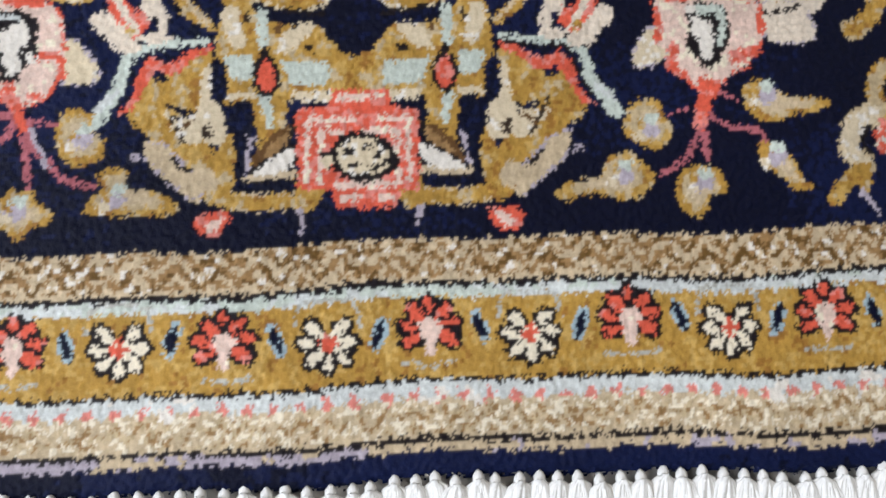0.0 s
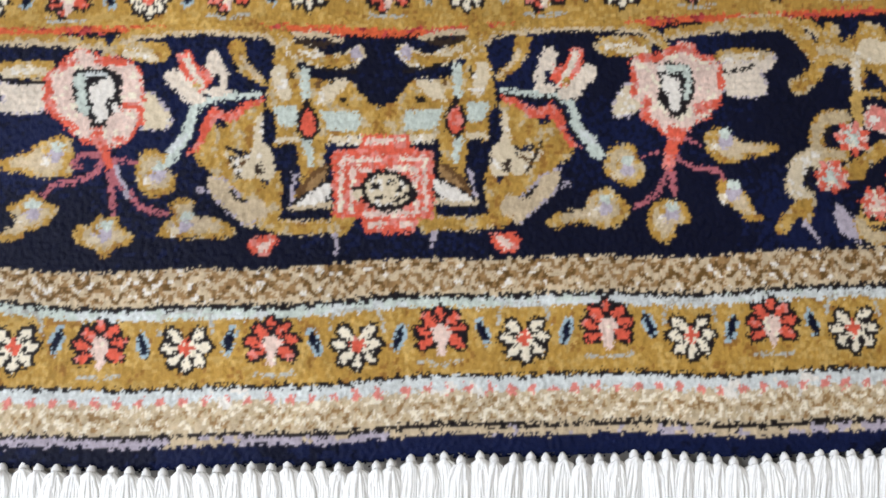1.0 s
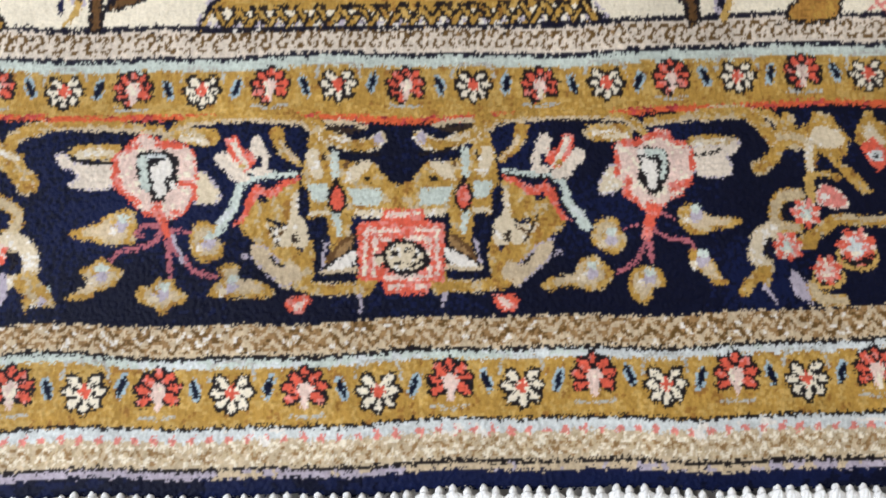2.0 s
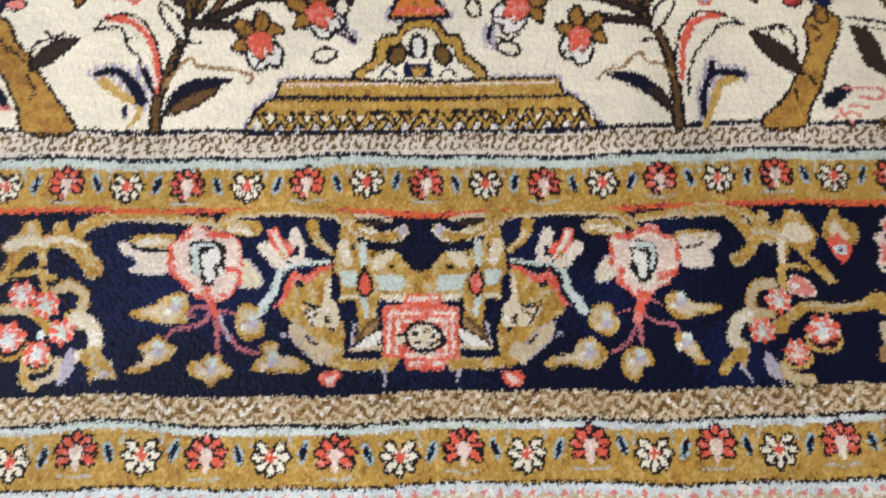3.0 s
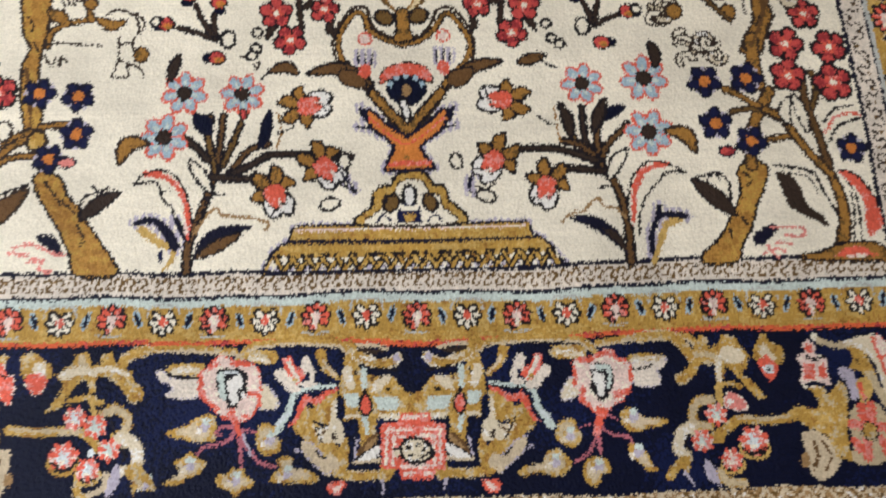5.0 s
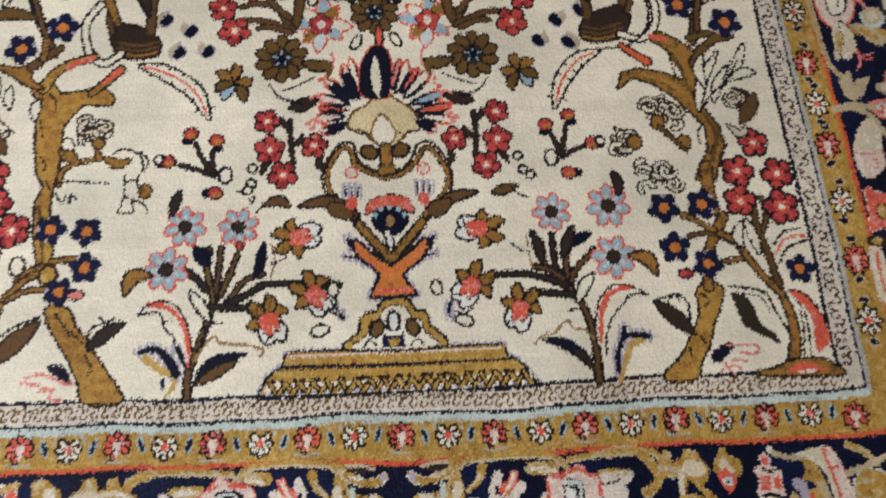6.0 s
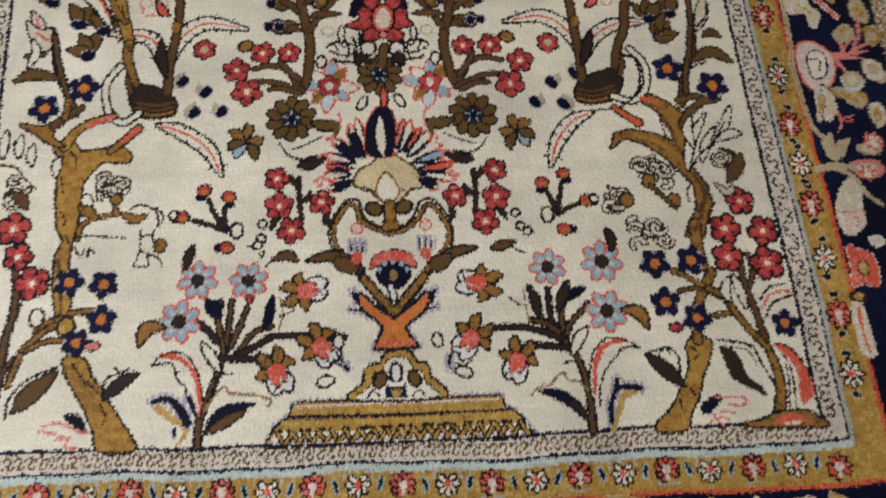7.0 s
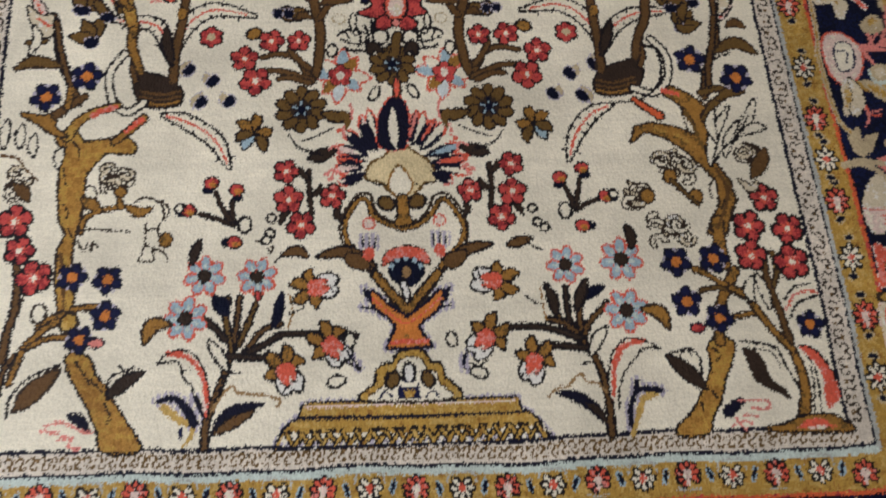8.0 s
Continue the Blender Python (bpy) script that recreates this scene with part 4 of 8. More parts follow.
def right_branch():
    own = motif("vine", MAIN_B, "gold branch with cream centres")
    shape(own, [(127.6, 107.0), (134.8, 108.3), (135.0, 114.5), (139.1, 113.0), (139.6, 106.8), (144.5, 110.5), (146.4, 114.3), (152.4, 113.3), (154.3, 109.2), (158.5, 104.6), (156.3, 98.5), (152.8, 96.7), (157.1, 93.8), (161.2, 89.1), (164.2, 84.6), (160.1, 84.3), (154.8, 90.1), (150.8, 95.8), (146.8, 99.6), (145.2, 94.0), (141.2, 91.5), (142.0, 98.7), (140.3, 102.1), (135.5, 101.0), (131.1, 95.2), (126.1, 91.8), (122.2, 93.0), (125.7, 96.7), (130.3, 101.3)], "gold", bend=False)
    stroke(own, [(107.1, 114.0), (120.8, 114.5), (126.6, 110.8), (130.7, 105.0)], 4.2, "gold", rim="beige", rw=0.4)
    blob(own, 150.5, 104.7, 6.0, 4.0, "cream", turn=-15)
    stroke(own, [(143.8, 103.9), (143.2, 98.7), (143.1, 93.6)], 3.4, "cream", 2.2)
    stroke(own, [(133.1, 105.5), (137.8, 105.4), (142.0, 104.4)], 2.4, "sand")
    blob(own, 125.4, 94.3, 2.8, 2.0, "gold", rim="sand", rw=0.6)
    stroke(own, [(137.3, 67.6), (144.7, 72.0), (150.2, 75.5), (161.2, 74.6), (172.9, 75.5), (180.7, 77.7), (188.5, 77.1)], 4.2, "gold", 3.6)
    stroke(own, [(149.9, 76.2), (161.4, 75.5), (173.0, 76.2)], 1.5, "sand")
    stroke(own, [(174.1, 77.4), (177.8, 80.0), (181.4, 79.5)], 2.0, "straw", 1.2)
    shape(own, [(135.0, 66.8), (140.0, 71.2), (142.5, 68.4), (140.7, 64.9)], "gold")
    tulip = motif("tulip", MAIN_B, "gold tulip with coral heart")
    shape(tulip, [(160.1, 104.1), (162.3, 110.2), (166.3, 114.0), (169.6, 110.1), (174.0, 107.7), (174.6, 101.5), (169.1, 99.2), (163.4, 100.5)], "gold")
    shape(tulip, [(163.3, 105.0), (165.8, 109.7), (168.6, 106.3), (170.9, 102.0), (166.2, 102.1)], "cream")
    shape(tulip, [(161.8, 101.2), (166.6, 104.9), (171.9, 99.2), (170.8, 95.9), (167.3, 92.2), (163.9, 95.6)], "coral", bend=False)
    blob(tulip, 167.1, 97.8, 2.6, 2.0, "frost")
    blob(tulip, 166.5, 97.4, 0.8, 1.2, "dark")
    stroke(own, [(141.9, 91.0), (148.0, 91.6), (152.5, 90.2)], 2.2, "gold")
    stroke(own, [(142.8, 90.8), (142.2, 86.0), (142.2, 82.0)], 4.0, "straw", 2.6)
    fl = motif("flower", MAIN_B, "small pink flower")
    shape(fl, [(144.4, 82.5), (146.6, 87.5), (151.5, 85.6), (154.6, 80.7), (149.4, 79.9)], "pink", rim="blush", rw=0.6)
    blob(fl, 147.0, 83.3, 1.6, 1.4, "white")
    coil = motif("leaf", MAIN_B, "curled gold leaf")
    stroke(coil, [(137.8, 84.4), (132.2, 84.1), (128.7, 79.1), (130.2, 74.1), (136.5, 72.6)], 3.6, "sand", 2.4, rim="gold", rw=0.7)
    stroke(coil, [(133.3, 81.3), (131.7, 78.6), (132.8, 76.3)], 1.4, "dark")
    stroke(coil, [(127.3, 72.3), (122.6, 69.3), (120.9, 63.5), (124.2, 59.9)], 5.0, "cream", 4.0, rim="sand", rw=0.6)
    stroke(coil, [(126.1, 69.6), (124.4, 66.1), (125.8, 62.5)], 1.4, "dark")
    shape(coil, [(116.5, 55.6), (121.7, 60.3), (125.7, 59.4), (124.6, 53.2), (121.1, 54.6), (117.3, 50.3), (113.5, 50.2)], "gold")
    stroke(coil, [(123.0, 52.8), (124.5, 50.2), (126.5, 47.1)], 1.8, "lilac", 0.9)
    leaf(coil, [(132.7, 58.4), (134.7, 52.6), (138.2, 47.3)], 5.4, "lilac", rim="")
    stroke(coil, [(139.3, 52.9), (141.5, 48.5), (149.1, 47.5)], 3.4, "sand", 3.0, rim="gold", rw=0.5)
    for p, r, heart, cup in (((139.7, 78.0), 4.8, "aqua", ""), ((132.2, 66.4), 4.8, "aqua", ""), ((156.0, 65.9), 6.2, "frost", "straw"), ((144.9, 58.1), 4.8, "blush", "straw")):
        rose(MAIN_B, *p, r, heart, cup)
    stroke(own, [(150.1, 62.9), (154.8, 60.4), (161.5, 62.7)], 1.2, "dark")
    palm = motif("blossom", MAIN_B, "cream and brown blossom")
    shape(palm, [(178.4, 68.8), (185.3, 69.1), (190.6, 64.7), (194.3, 57.2), (190.3, 50.3), (183.2, 47.7), (179.6, 52.9), (178.8, 60.8)], "beige")
    for pts in ([(182.8, 64.9), (184.3, 58.8), (181.4, 52.4)], [(187.6, 64.8), (190.1, 58.6), (187.2, 52.2)]):
        stroke(palm, pts, 1.6, "brown", 1.0)
    blob(palm, 178.2, 56.6, 2.0, 3.0, "tan")


def branch_half():
    own = motif("vine", MAIN_B, "gold branch towards the corner")
    shape(own, [(184.0, 90.7), (187.9, 86.3), (191.6, 84.7), (196.4, 90.0), (200.7, 91.8), (199.4, 83.6), (196.8, 76.4), (197.2, 69.8), (199.5, 62.2), (195.4, 60.9), (191.2, 69.0), (184.6, 71.0), (183.2, 77.7), (185.5, 83.4)], "gold")
    fl = motif("flower", MAIN_B, "coral flower with ivory edge")
    shape(fl, [(179.3, 103.1), (182.5, 104.0), (185.4, 110.4), (188.8, 109.9), (189.5, 103.9), (191.5, 100.9), (194.1, 94.4), (189.7, 92.1), (185.7, 95.1), (180.2, 91.3), (178.9, 96.7)], "coral", rim="blush", rw=0.6)
    stroke(fl, [(186.1, 101.5), (185.1, 94.6)], 1.0, "ivory")
    stroke(fl, [(182.4, 103.5), (189.0, 103.9)], 0.8, "dark")
    palm = motif("blossom", MAIN_B, "cream and brown blossom")
    shape(palm, [(178.4, 68.8), (185.3, 69.1), (190.6, 64.7), (194.3, 57.2), (190.3, 50.3), (183.2, 47.7), (179.6, 52.9), (178.8, 60.8)], "beige")
    for pts in ([(182.8, 64.9), (184.3, 58.8), (181.4, 52.4)], [(187.6, 64.8), (190.1, 58.6), (187.2, 52.2)]):
        stroke(palm, pts, 1.6, "brown", 1.0)
    blob(palm, 178.2, 56.6, 2.0, 3.0, "tan")


def corner_half():
    """The border's turn at the corner."""
    big = motif("leaf", MAIN_B, "large cream leaf with coral stripe")
    shape(big, [(186.5, 110.3), (197.4, 111.5), (208.8, 112.1), (218.2, 110.7), (222.3, 105.1), (227.5, 92.6), (229.8, 83.5), (222.4, 79.7), (218.2, 84.0), (216.0, 94.1), (210.6, 102.4), (199.6, 107.6)], "cream", rim="blush", rw=0.6)
    stroke(big, [(212.3, 113.1), (219.0, 105.8), (222.9, 95.4), (227.6, 83.6)], 2.6, "coral")
    stroke(big, [(205.4, 108.5), (212.0, 103.9), (215.8, 96.3), (218.5, 86.1)], 0.9, "dark")
    vine = motif("vine", MAIN_B, "gold vine at the corner")
    stroke(vine, [(186.0, 110.9), (194.1, 108.4), (204.7, 104.2), (207.0, 97.7), (202.8, 92.5)], 2.8, "gold", rim="beige", rw=0.4)
    shape(vine, [(205.9, 97.7), (209.3, 94.4), (213.8, 84.2), (209.5, 81.8), (206.4, 87.1)], "gold")
    leaf(vine, [(200.8, 97.4), (205.8, 90.3), (209.6, 82.8)], 3.6, "lilac", rim="")
    stroke(vine, [(231.8, 114.0), (238.5, 109.9), (244.8, 107.0)], 3.6, "gold")
    leaf(vine, [(229.0, 98.1), (238.1, 101.8), (250.1, 105.1)], 5.0, "sand", rim="")
    leaf(vine, [(231.1, 81.4), (235.5, 90.2), (240.0, 96.4)], 6.0, "gold", rim="")
    sq = motif("flower", MAIN_B, "square coral flower with gold heart")
    shape(sq, [(201.2, 79.0), (204.5, 82.0), (214.9, 81.0), (216.4, 73.7), (216.2, 62.9), (205.9, 60.3), (199.6, 65.1)], "coral", rim="beige", rw=1.0)
    for pts in ([(204.0, 78.8), (206.5, 74.1)], [(214.0, 79.0), (211.0, 74.4)], [(201.7, 64.5), (205.5, 67.4)], [(213.9, 65.5), (211.1, 68.2)]):
        stroke(sq, pts, 1.6, "blush")
    blob(sq, 208.5, 69.4, 3.4, 4.0, "gold", rim="dark", rw=0.8)
    sp = motif("leaf", MAIN_B, "pale leaves at the corner")
    leaf(sp, [(221.6, 78.1), (228.8, 81.0), (240.4, 83.1)], 5.4, "ivory", rim="")
    leaf(sp, [(221.9, 73.4), (230.1, 75.7), (241.4, 73.7)], 5.0, "gold", rim="aqua", rw=0.6)
    leaf(sp, [(225.2, 60.5), (229.3, 68.0), (238.0, 70.2)], 6.0, "ivory", rim="")
    for x, y in ([(246.9, 88.1), (265.3, 95.4), (255.0, 72.1), (270.0, 63.7), (241.6, 59.8)]):
        rose(MAIN_B, x, y, 5.0, "ivory", "gold")


def right_corner():
    """The border's turn at the corner by the tree."""
    tree = motif("vine", MAIN_B, "broad gold leaf on the branch")
    shape(tree, [(184.0, 89.1), (189.7, 90.4), (193.3, 85.0), (198.5, 91.7), (202.5, 88.9), (201.2, 76.9), (199.4, 69.2), (199.4, 60.3), (201.8, 54.9), (193.0, 57.8), (190.5, 66.5), (185.4, 69.3), (179.3, 72.1), (174.6, 78.0), (186.6, 77.0), (188.5, 82.6)], "gold", bend=False)
    fl = motif("flower", MAIN_B, "coral flower with blush edge")
    shape(fl, [(180.4, 102.7), (184.6, 105.0), (184.1, 109.3), (187.0, 111.6), (190.1, 108.0), (189.6, 104.5), (194.9, 103.0), (194.1, 97.7), (194.9, 89.7), (191.2, 89.1), (182.2, 88.6), (180.7, 91.8), (182.8, 98.1)], "blush", bend=False)
    for pts in ([(185.8, 109.2), (189.0, 108.6), (189.0, 104.5), (185.7, 104.7)], [(183.6, 100.2), (188.7, 98.9), (188.0, 92.1), (182.5, 92.6)], [(190.4, 98.9), (193.1, 99.8), (193.7, 92.9), (189.8, 93.1)]):
        shape(fl, pts, "coral", bend=False)
    stroke(fl, [(184.9, 103.4), (189.1, 101.6), (193.8, 103.0)], 1.4, "dark")
    stroke(fl, [(184.1, 90.1), (188.1, 90.8), (191.8, 89.8)], 1.8, "navy")
    blob(fl, 190.4, 112.3, 1.4, 2.0, "ivory")
    big = motif("leaf", MAIN_B, "large cream leaf with blush edge and coral stripe")
    stroke(big, [(191.6, 110.6), (199.6, 107.9), (207.1, 108.4), (215.4, 110.8)], 2.8, "sand", 3.4)
    shape(big, [(203.8, 109.4), (211.6, 111.8), (220.1, 112.3), (223.9, 107.8), (225.6, 101.0), (228.9, 94.2), (229.8, 83.5), (223.0, 79.6), (219.3, 82.4), (219.1, 89.2), (217.4, 95.9), (215.5, 101.4), (211.6, 105.3)], "cream")
    shape(big, [(220.1, 112.3), (224.1, 108.8), (227.0, 100.9), (229.5, 91.5), (229.7, 84.3), (224.8, 82.2), (223.2, 89.1), (221.6, 95.8), (219.9, 102.5)], "blush", rim="coral", rw=0.4)
    stroke(big, [(218.2, 110.7), (219.9, 102.5), (221.6, 94.4), (223.9, 83.3)], 1.6, "coral", 1.2)
    stroke(big, [(220.0, 101.5), (224.2, 102.9)], 1.3, "coral")
    stroke(big, [(210.0, 105.6), (214.5, 102.2), (217.8, 96.7)], 1.1, "dark")
    inner = motif("leaf", MAIN_B, "gold leaf with cream stripe")
    shape(inner, [(205.2, 107.4), (211.9, 105.5), (215.3, 98.7), (217.2, 91.4), (212.7, 93.2), (209.0, 96.0), (204.8, 97.5), (207.1, 101.7)], "gold")
    stroke(inner, [(214.1, 93.1), (217.8, 85.1), (220.8, 79.7)], 4.6, "sand", 3.4)
    blob(inner, 209.1, 100.3, 0.9, 1.3, "brown")
    pale = motif("leaf", MAIN_B, "lilac and sand leaves")
    shape(pale, [(199.3, 96.4), (203.7, 97.8), (207.3, 92.4), (207.4, 84.5), (204.1, 83.0), (202.4, 89.9)], "lilac")
    shape(pale, [(207.0, 90.8), (212.7, 92.7), (214.0, 85.8), (208.4, 81.8)], "straw")
    stroke(pale, [(208.2, 89.7), (209.6, 82.8)], 2.0, "coral", 1.4)
    sq = motif("flower", MAIN_B, "sand flower with coral petals and gold heart")
    shape(sq, [(201.5, 76.9), (206.5, 80.6), (214.9, 81.0), (218.5, 76.2), (219.9, 68.4), (219.9, 58.7), (213.2, 54.4), (201.0, 54.9), (201.1, 64.0), (201.5, 71.7)], "sand")
    for pts in ([(207.5, 79.8), (208.4, 73.5)], [(212.2, 80.1), (212.0, 73.9)], [(201.8, 72.2), (206.9, 71.2)], [(214.3, 70.7), (219.6, 69.4)], [(208.0, 64.3), (207.2, 57.7)], [(215.0, 65.0), (217.2, 58.8)], [(202.2, 64.5), (203.9, 61.4)]):
        stroke(sq, pts, 4.0, "coral", 4.6)
    blob(sq, 210.0, 68.5, 3.2, 3.8, "gold", rim="dark", rw=0.7)
    for pts, dye, rim in (([(232.3, 96.1), (240.2, 100.7), (249.6, 96.5), (247.4, 84.9), (231.1, 84.3)], "gold", "frost"), ([(222.6, 77.0), (230.5, 80.9), (243.8, 80.3), (242.5, 73.6), (227.4, 73.0)], "gold", "frost"), ([(223.6, 70.3), (232.8, 72.0), (241.8, 70.0), (232.0, 64.8)], "frost", "lilac"), ([(225.5, 62.5), (234.0, 63.7), (241.6, 59.8), (231.4, 55.1)], "gold", "frost")):
        own = motif("leaf", MAIN_B, "gold leaf with pale edge")
        shape(own, pts, dye, rim=rim, rw=0.8)
    vine = motif("vine", MAIN_B, "sand vine at the corner")
    stroke(vine, [(231.0, 112.9), (238.4, 109.6), (244.7, 103.7)], 3.0, "gold", 2.6, rim="sand", rw=0.4)
    stroke(vine, [(229.2, 99.2), (240.6, 102.8), (250.4, 106.7)], 3.6, "sand", 2.6)


def right_border_leaves():
    """Leaves and roots of the long side's border."""
    root = motif("root", MAIN_B, "pink branching stem")
    for pts, w in (([(286.3, 379.9), (296.1, 379.7), (309.4, 382.1)], 2.8), ([(292.7, 381.5), (298.8, 389.0)], 2.0), ([(302.2, 387.2), (307.9, 398.2), (307.9, 408.6)], 2.0), ([(289.0, 374.9), (293.7, 364.9)], 2.2), ([(279.6, 340.1), (282.4, 332.2), (279.5, 325.2)], 1.8), ([(282.7, 333.8), (291.2, 336.0)], 1.6)):
        stroke(root, pts, w, "pink", w * 0.7)
    own = motif("leaf", MAIN_B, "cream leaf with dark edge")
    shape(own, [(273.7, 357.9), (279.5, 353.7), (281.8, 341.7), (275.3, 331.5), (271.0, 335.6), (274.9, 345.8)], "cream", rim="dark", rw=0.5)
    pale_leaf([(282.2, 356.1), (290.7, 354.3), (300.6, 345.3), (295.9, 340.6), (285.8, 348.8)], "sand", "gold")
    pale_leaf([(294.4, 401.0), (300.9, 402.6), (301.7, 395.7), (296.3, 391.5), (292.3, 394.1)], "sand", "gold")
    pale_leaf([(311.0, 399.9), (319.9, 398.9), (320.9, 389.5), (312.7, 387.1), (310.1, 392.2)], "gold", "sand")
    pale_leaf([(304.9, 375.4), (314.5, 374.5), (317.3, 363.7), (307.1, 361.4)], "cream", "sand")
    pale_leaf([(290.9, 365.7), (299.4, 367.3), (301.3, 359.0), (293.1, 355.1), (289.5, 359.2)], "sand", "cream")
    shape(own, [(265.8, 318.5), (271.3, 320.7), (273.1, 313.8), (277.8, 319.1), (284.6, 320.5), (280.2, 309.8), (272.9, 303.9), (267.8, 308.6)], "sand", bend=False)
    stroke(own, [(260.0, 299.7), (271.1, 302.1), (284.3, 300.3)], 4.6, "sand", 3.6)
    for p, r in (((299.6, 317.9), 6.0), ((291.3, 296.8), 5.0)):
        rose(MAIN_B, *p, r, "ivory", "")


def long_side_half():
    """The border along the rug's long side, as far as the design is known."""
    vine = motif("vine", MAIN_B, "gold vine with beige edge")
    stroke(vine, [(258.6, 452.4), (259.8, 429.5), (260.2, 407.3), (259.8, 385.7), (257.4, 373.1)], 3.2, "beige")
    stroke(vine, [(258.6, 452.4), (259.8, 429.5), (260.2, 407.3), (259.8, 385.7), (257.4, 373.1)], 1.0, "gold")
    stroke(vine, [(258.1, 373.1), (259.4, 356.5), (261.9, 332.4), (265.9, 323.6), (273.7, 315.7)], 3.4, "sand")
    stroke(vine, [(258.1, 373.1), (259.4, 356.5), (261.9, 332.4), (265.9, 323.6), (273.7, 315.7)], 0.9, "gold")
    shape(vine, [(268.7, 319.7), (274.1, 324.3), (275.3, 316.5), (284.8, 320.2), (280.9, 312.5), (275.1, 305.7), (269.2, 308.1)], "sand")
    stroke(vine, [(260.3, 300.0), (271.1, 300.5), (280.7, 295.0), (288.4, 282.2), (296.2, 276.1)], 4.4, "sand", 2.6)
    lf = motif("leaf", MAIN_B, "cream leaf with coral stripe")
    shape(lf, [(261.3, 425.0), (270.1, 430.3), (278.0, 434.8), (277.9, 418.6), (284.0, 410.5), (279.5, 400.1), (275.1, 401.0), (273.2, 410.6), (263.2, 410.8)], "cream")
    for x, y in ([(270.7, 417.8), (274.1, 415.1), (277.2, 411.5), (268.3, 413.3)]):
        blob(lf, x, y, 1.8, 0.9, "gold", turn=-50)
    stroke(lf, [(275.0, 443.0), (280.5, 427.5), (288.2, 415.8), (295.0, 407.7)], 3.8, "coral", 2.4, rim="white", rw=0.7)
    shape(lf, [(287.3, 433.8), (294.9, 429.2), (295.7, 418.4), (290.1, 421.1)], "gold")
    own = motif("blossom", MAIN_B, "round pink blossom with coral rim")
    shape(own, [(263.6, 385.6), (273.4, 388.9), (283.4, 382.0), (285.9, 372.7), (281.8, 360.3), (272.2, 353.9), (265.6, 358.0), (262.5, 368.8)], "blush", rim="coral", rw=1.5)
    shape(own, [(270.2, 380.5), (279.4, 381.2), (280.6, 372.7), (278.3, 365.3), (269.8, 363.7)], "ivory", rim="blue", rw=1.1)
    stroke(own, [(270.8, 376.2), (276.8, 376.1), (275.3, 368.6)], 1.1, "blue")
    root = motif("root", MAIN_B, "coral branching stem")
    for pts in ([(286.8, 376.8), (295.3, 377.6), (306.5, 376.6)], [(288.5, 374.3), (292.9, 366.7)], [(296.4, 379.2), (306.3, 385.9), (313.0, 388.4)], [(307.8, 409.4), (306.5, 393.7), (297.4, 380.1)], [(293.2, 388.7), (294.0, 381.8)]):
        stroke(root, pts, 2.8, "pink", 1.6)
    pale_leaf([(289.3, 395.6), (295.0, 400.7), (303.3, 399.8), (303.1, 392.0), (296.2, 388.6), (290.5, 390.4)], "sand", "cream")
    pale_leaf([(305.5, 420.1), (312.3, 422.7), (315.9, 411.0), (313.9, 402.3), (304.9, 406.8)], "sand", "gold")
    pale_leaf([(311.4, 397.9), (319.1, 401.3), (321.5, 391.7), (315.5, 385.8), (310.7, 388.4)], "sand", "gold")
    pale_leaf([(288.4, 363.5), (295.9, 366.7), (303.0, 361.6), (299.9, 354.2), (292.1, 352.7), (288.5, 356.9)], "aqua", "cream")
    pale_leaf([(279.4, 356.2), (289.8, 352.8), (301.5, 351.7), (300.2, 342.8), (292.3, 347.0), (281.7, 349.6)], "gold", "sand")
    pale_leaf([(306.5, 373.2), (313.8, 372.2), (319.2, 363.0), (313.5, 358.1), (307.4, 364.0)], "sand", "cream")
    pale_leaf([(269.2, 353.9), (275.1, 357.1), (276.8, 344.1), (271.8, 334.6), (267.0, 332.3), (268.5, 343.4)], "cream", "gold")
    pale_leaf([(273.8, 354.6), (278.5, 352.1), (281.8, 340.0), (278.9, 336.8), (275.9, 343.3)], "blush", "cream")
    pale_leaf([(287.1, 313.9), (295.0, 316.9), (303.5, 315.9), (302.8, 309.7), (292.5, 309.2)], "sand", "cream")
    pale_leaf([(263.1, 219.6), (266.7, 223.5), (274.5, 221.9), (271.6, 215.3)], "umber", "gold")
    pale_leaf([(282.1, 254.9), (289.5, 256.8), (292.7, 252.5), (286.3, 249.1)], "ivory", "cream")
    pale_leaf([(280.6, 301.0), (286.6, 305.5), (300.8, 304.4), (300.8, 295.3), (287.4, 293.4)], "pink", "aqua")
    pale_leaf([(302.3, 342.0), (309.0, 345.1), (312.6, 335.4), (306.1, 326.8), (302.1, 331.6)], "cream", "gold")
    pale_leaf([(311.5, 440.0), (314.2, 438.1), (309.8, 425.4), (306.5, 424.5)], "gold", "sand")
    stroke(root, [(280.9, 339.2), (285.2, 331.9), (291.4, 333.4)], 2.2, "coral", 1.2)
    pod = motif("blossom", MAIN_B, "cream pod with pink heart")
    shape(pod, [(266.2, 274.6), (271.9, 287.7), (279.6, 293.5), (284.5, 286.7), (283.9, 275.0), (282.8, 264.1), (274.1, 256.5), (267.5, 260.9)], "cream")
    shape(pod, [(266.9, 271.0), (275.7, 273.0), (283.3, 269.2), (281.7, 262.0), (273.6, 257.2), (268.2, 260.9)], "blush")
    stroke(pod, [(266.5, 272.4), (275.4, 271.5), (283.4, 272.8)], 0.9, "pink")
    stroke(pod, [(276.0, 267.9), (279.5, 267.8), (277.5, 262.1)], 0.9, "coral")
    sq = motif("flower", MAIN_B, "square coral flower with gold heart")
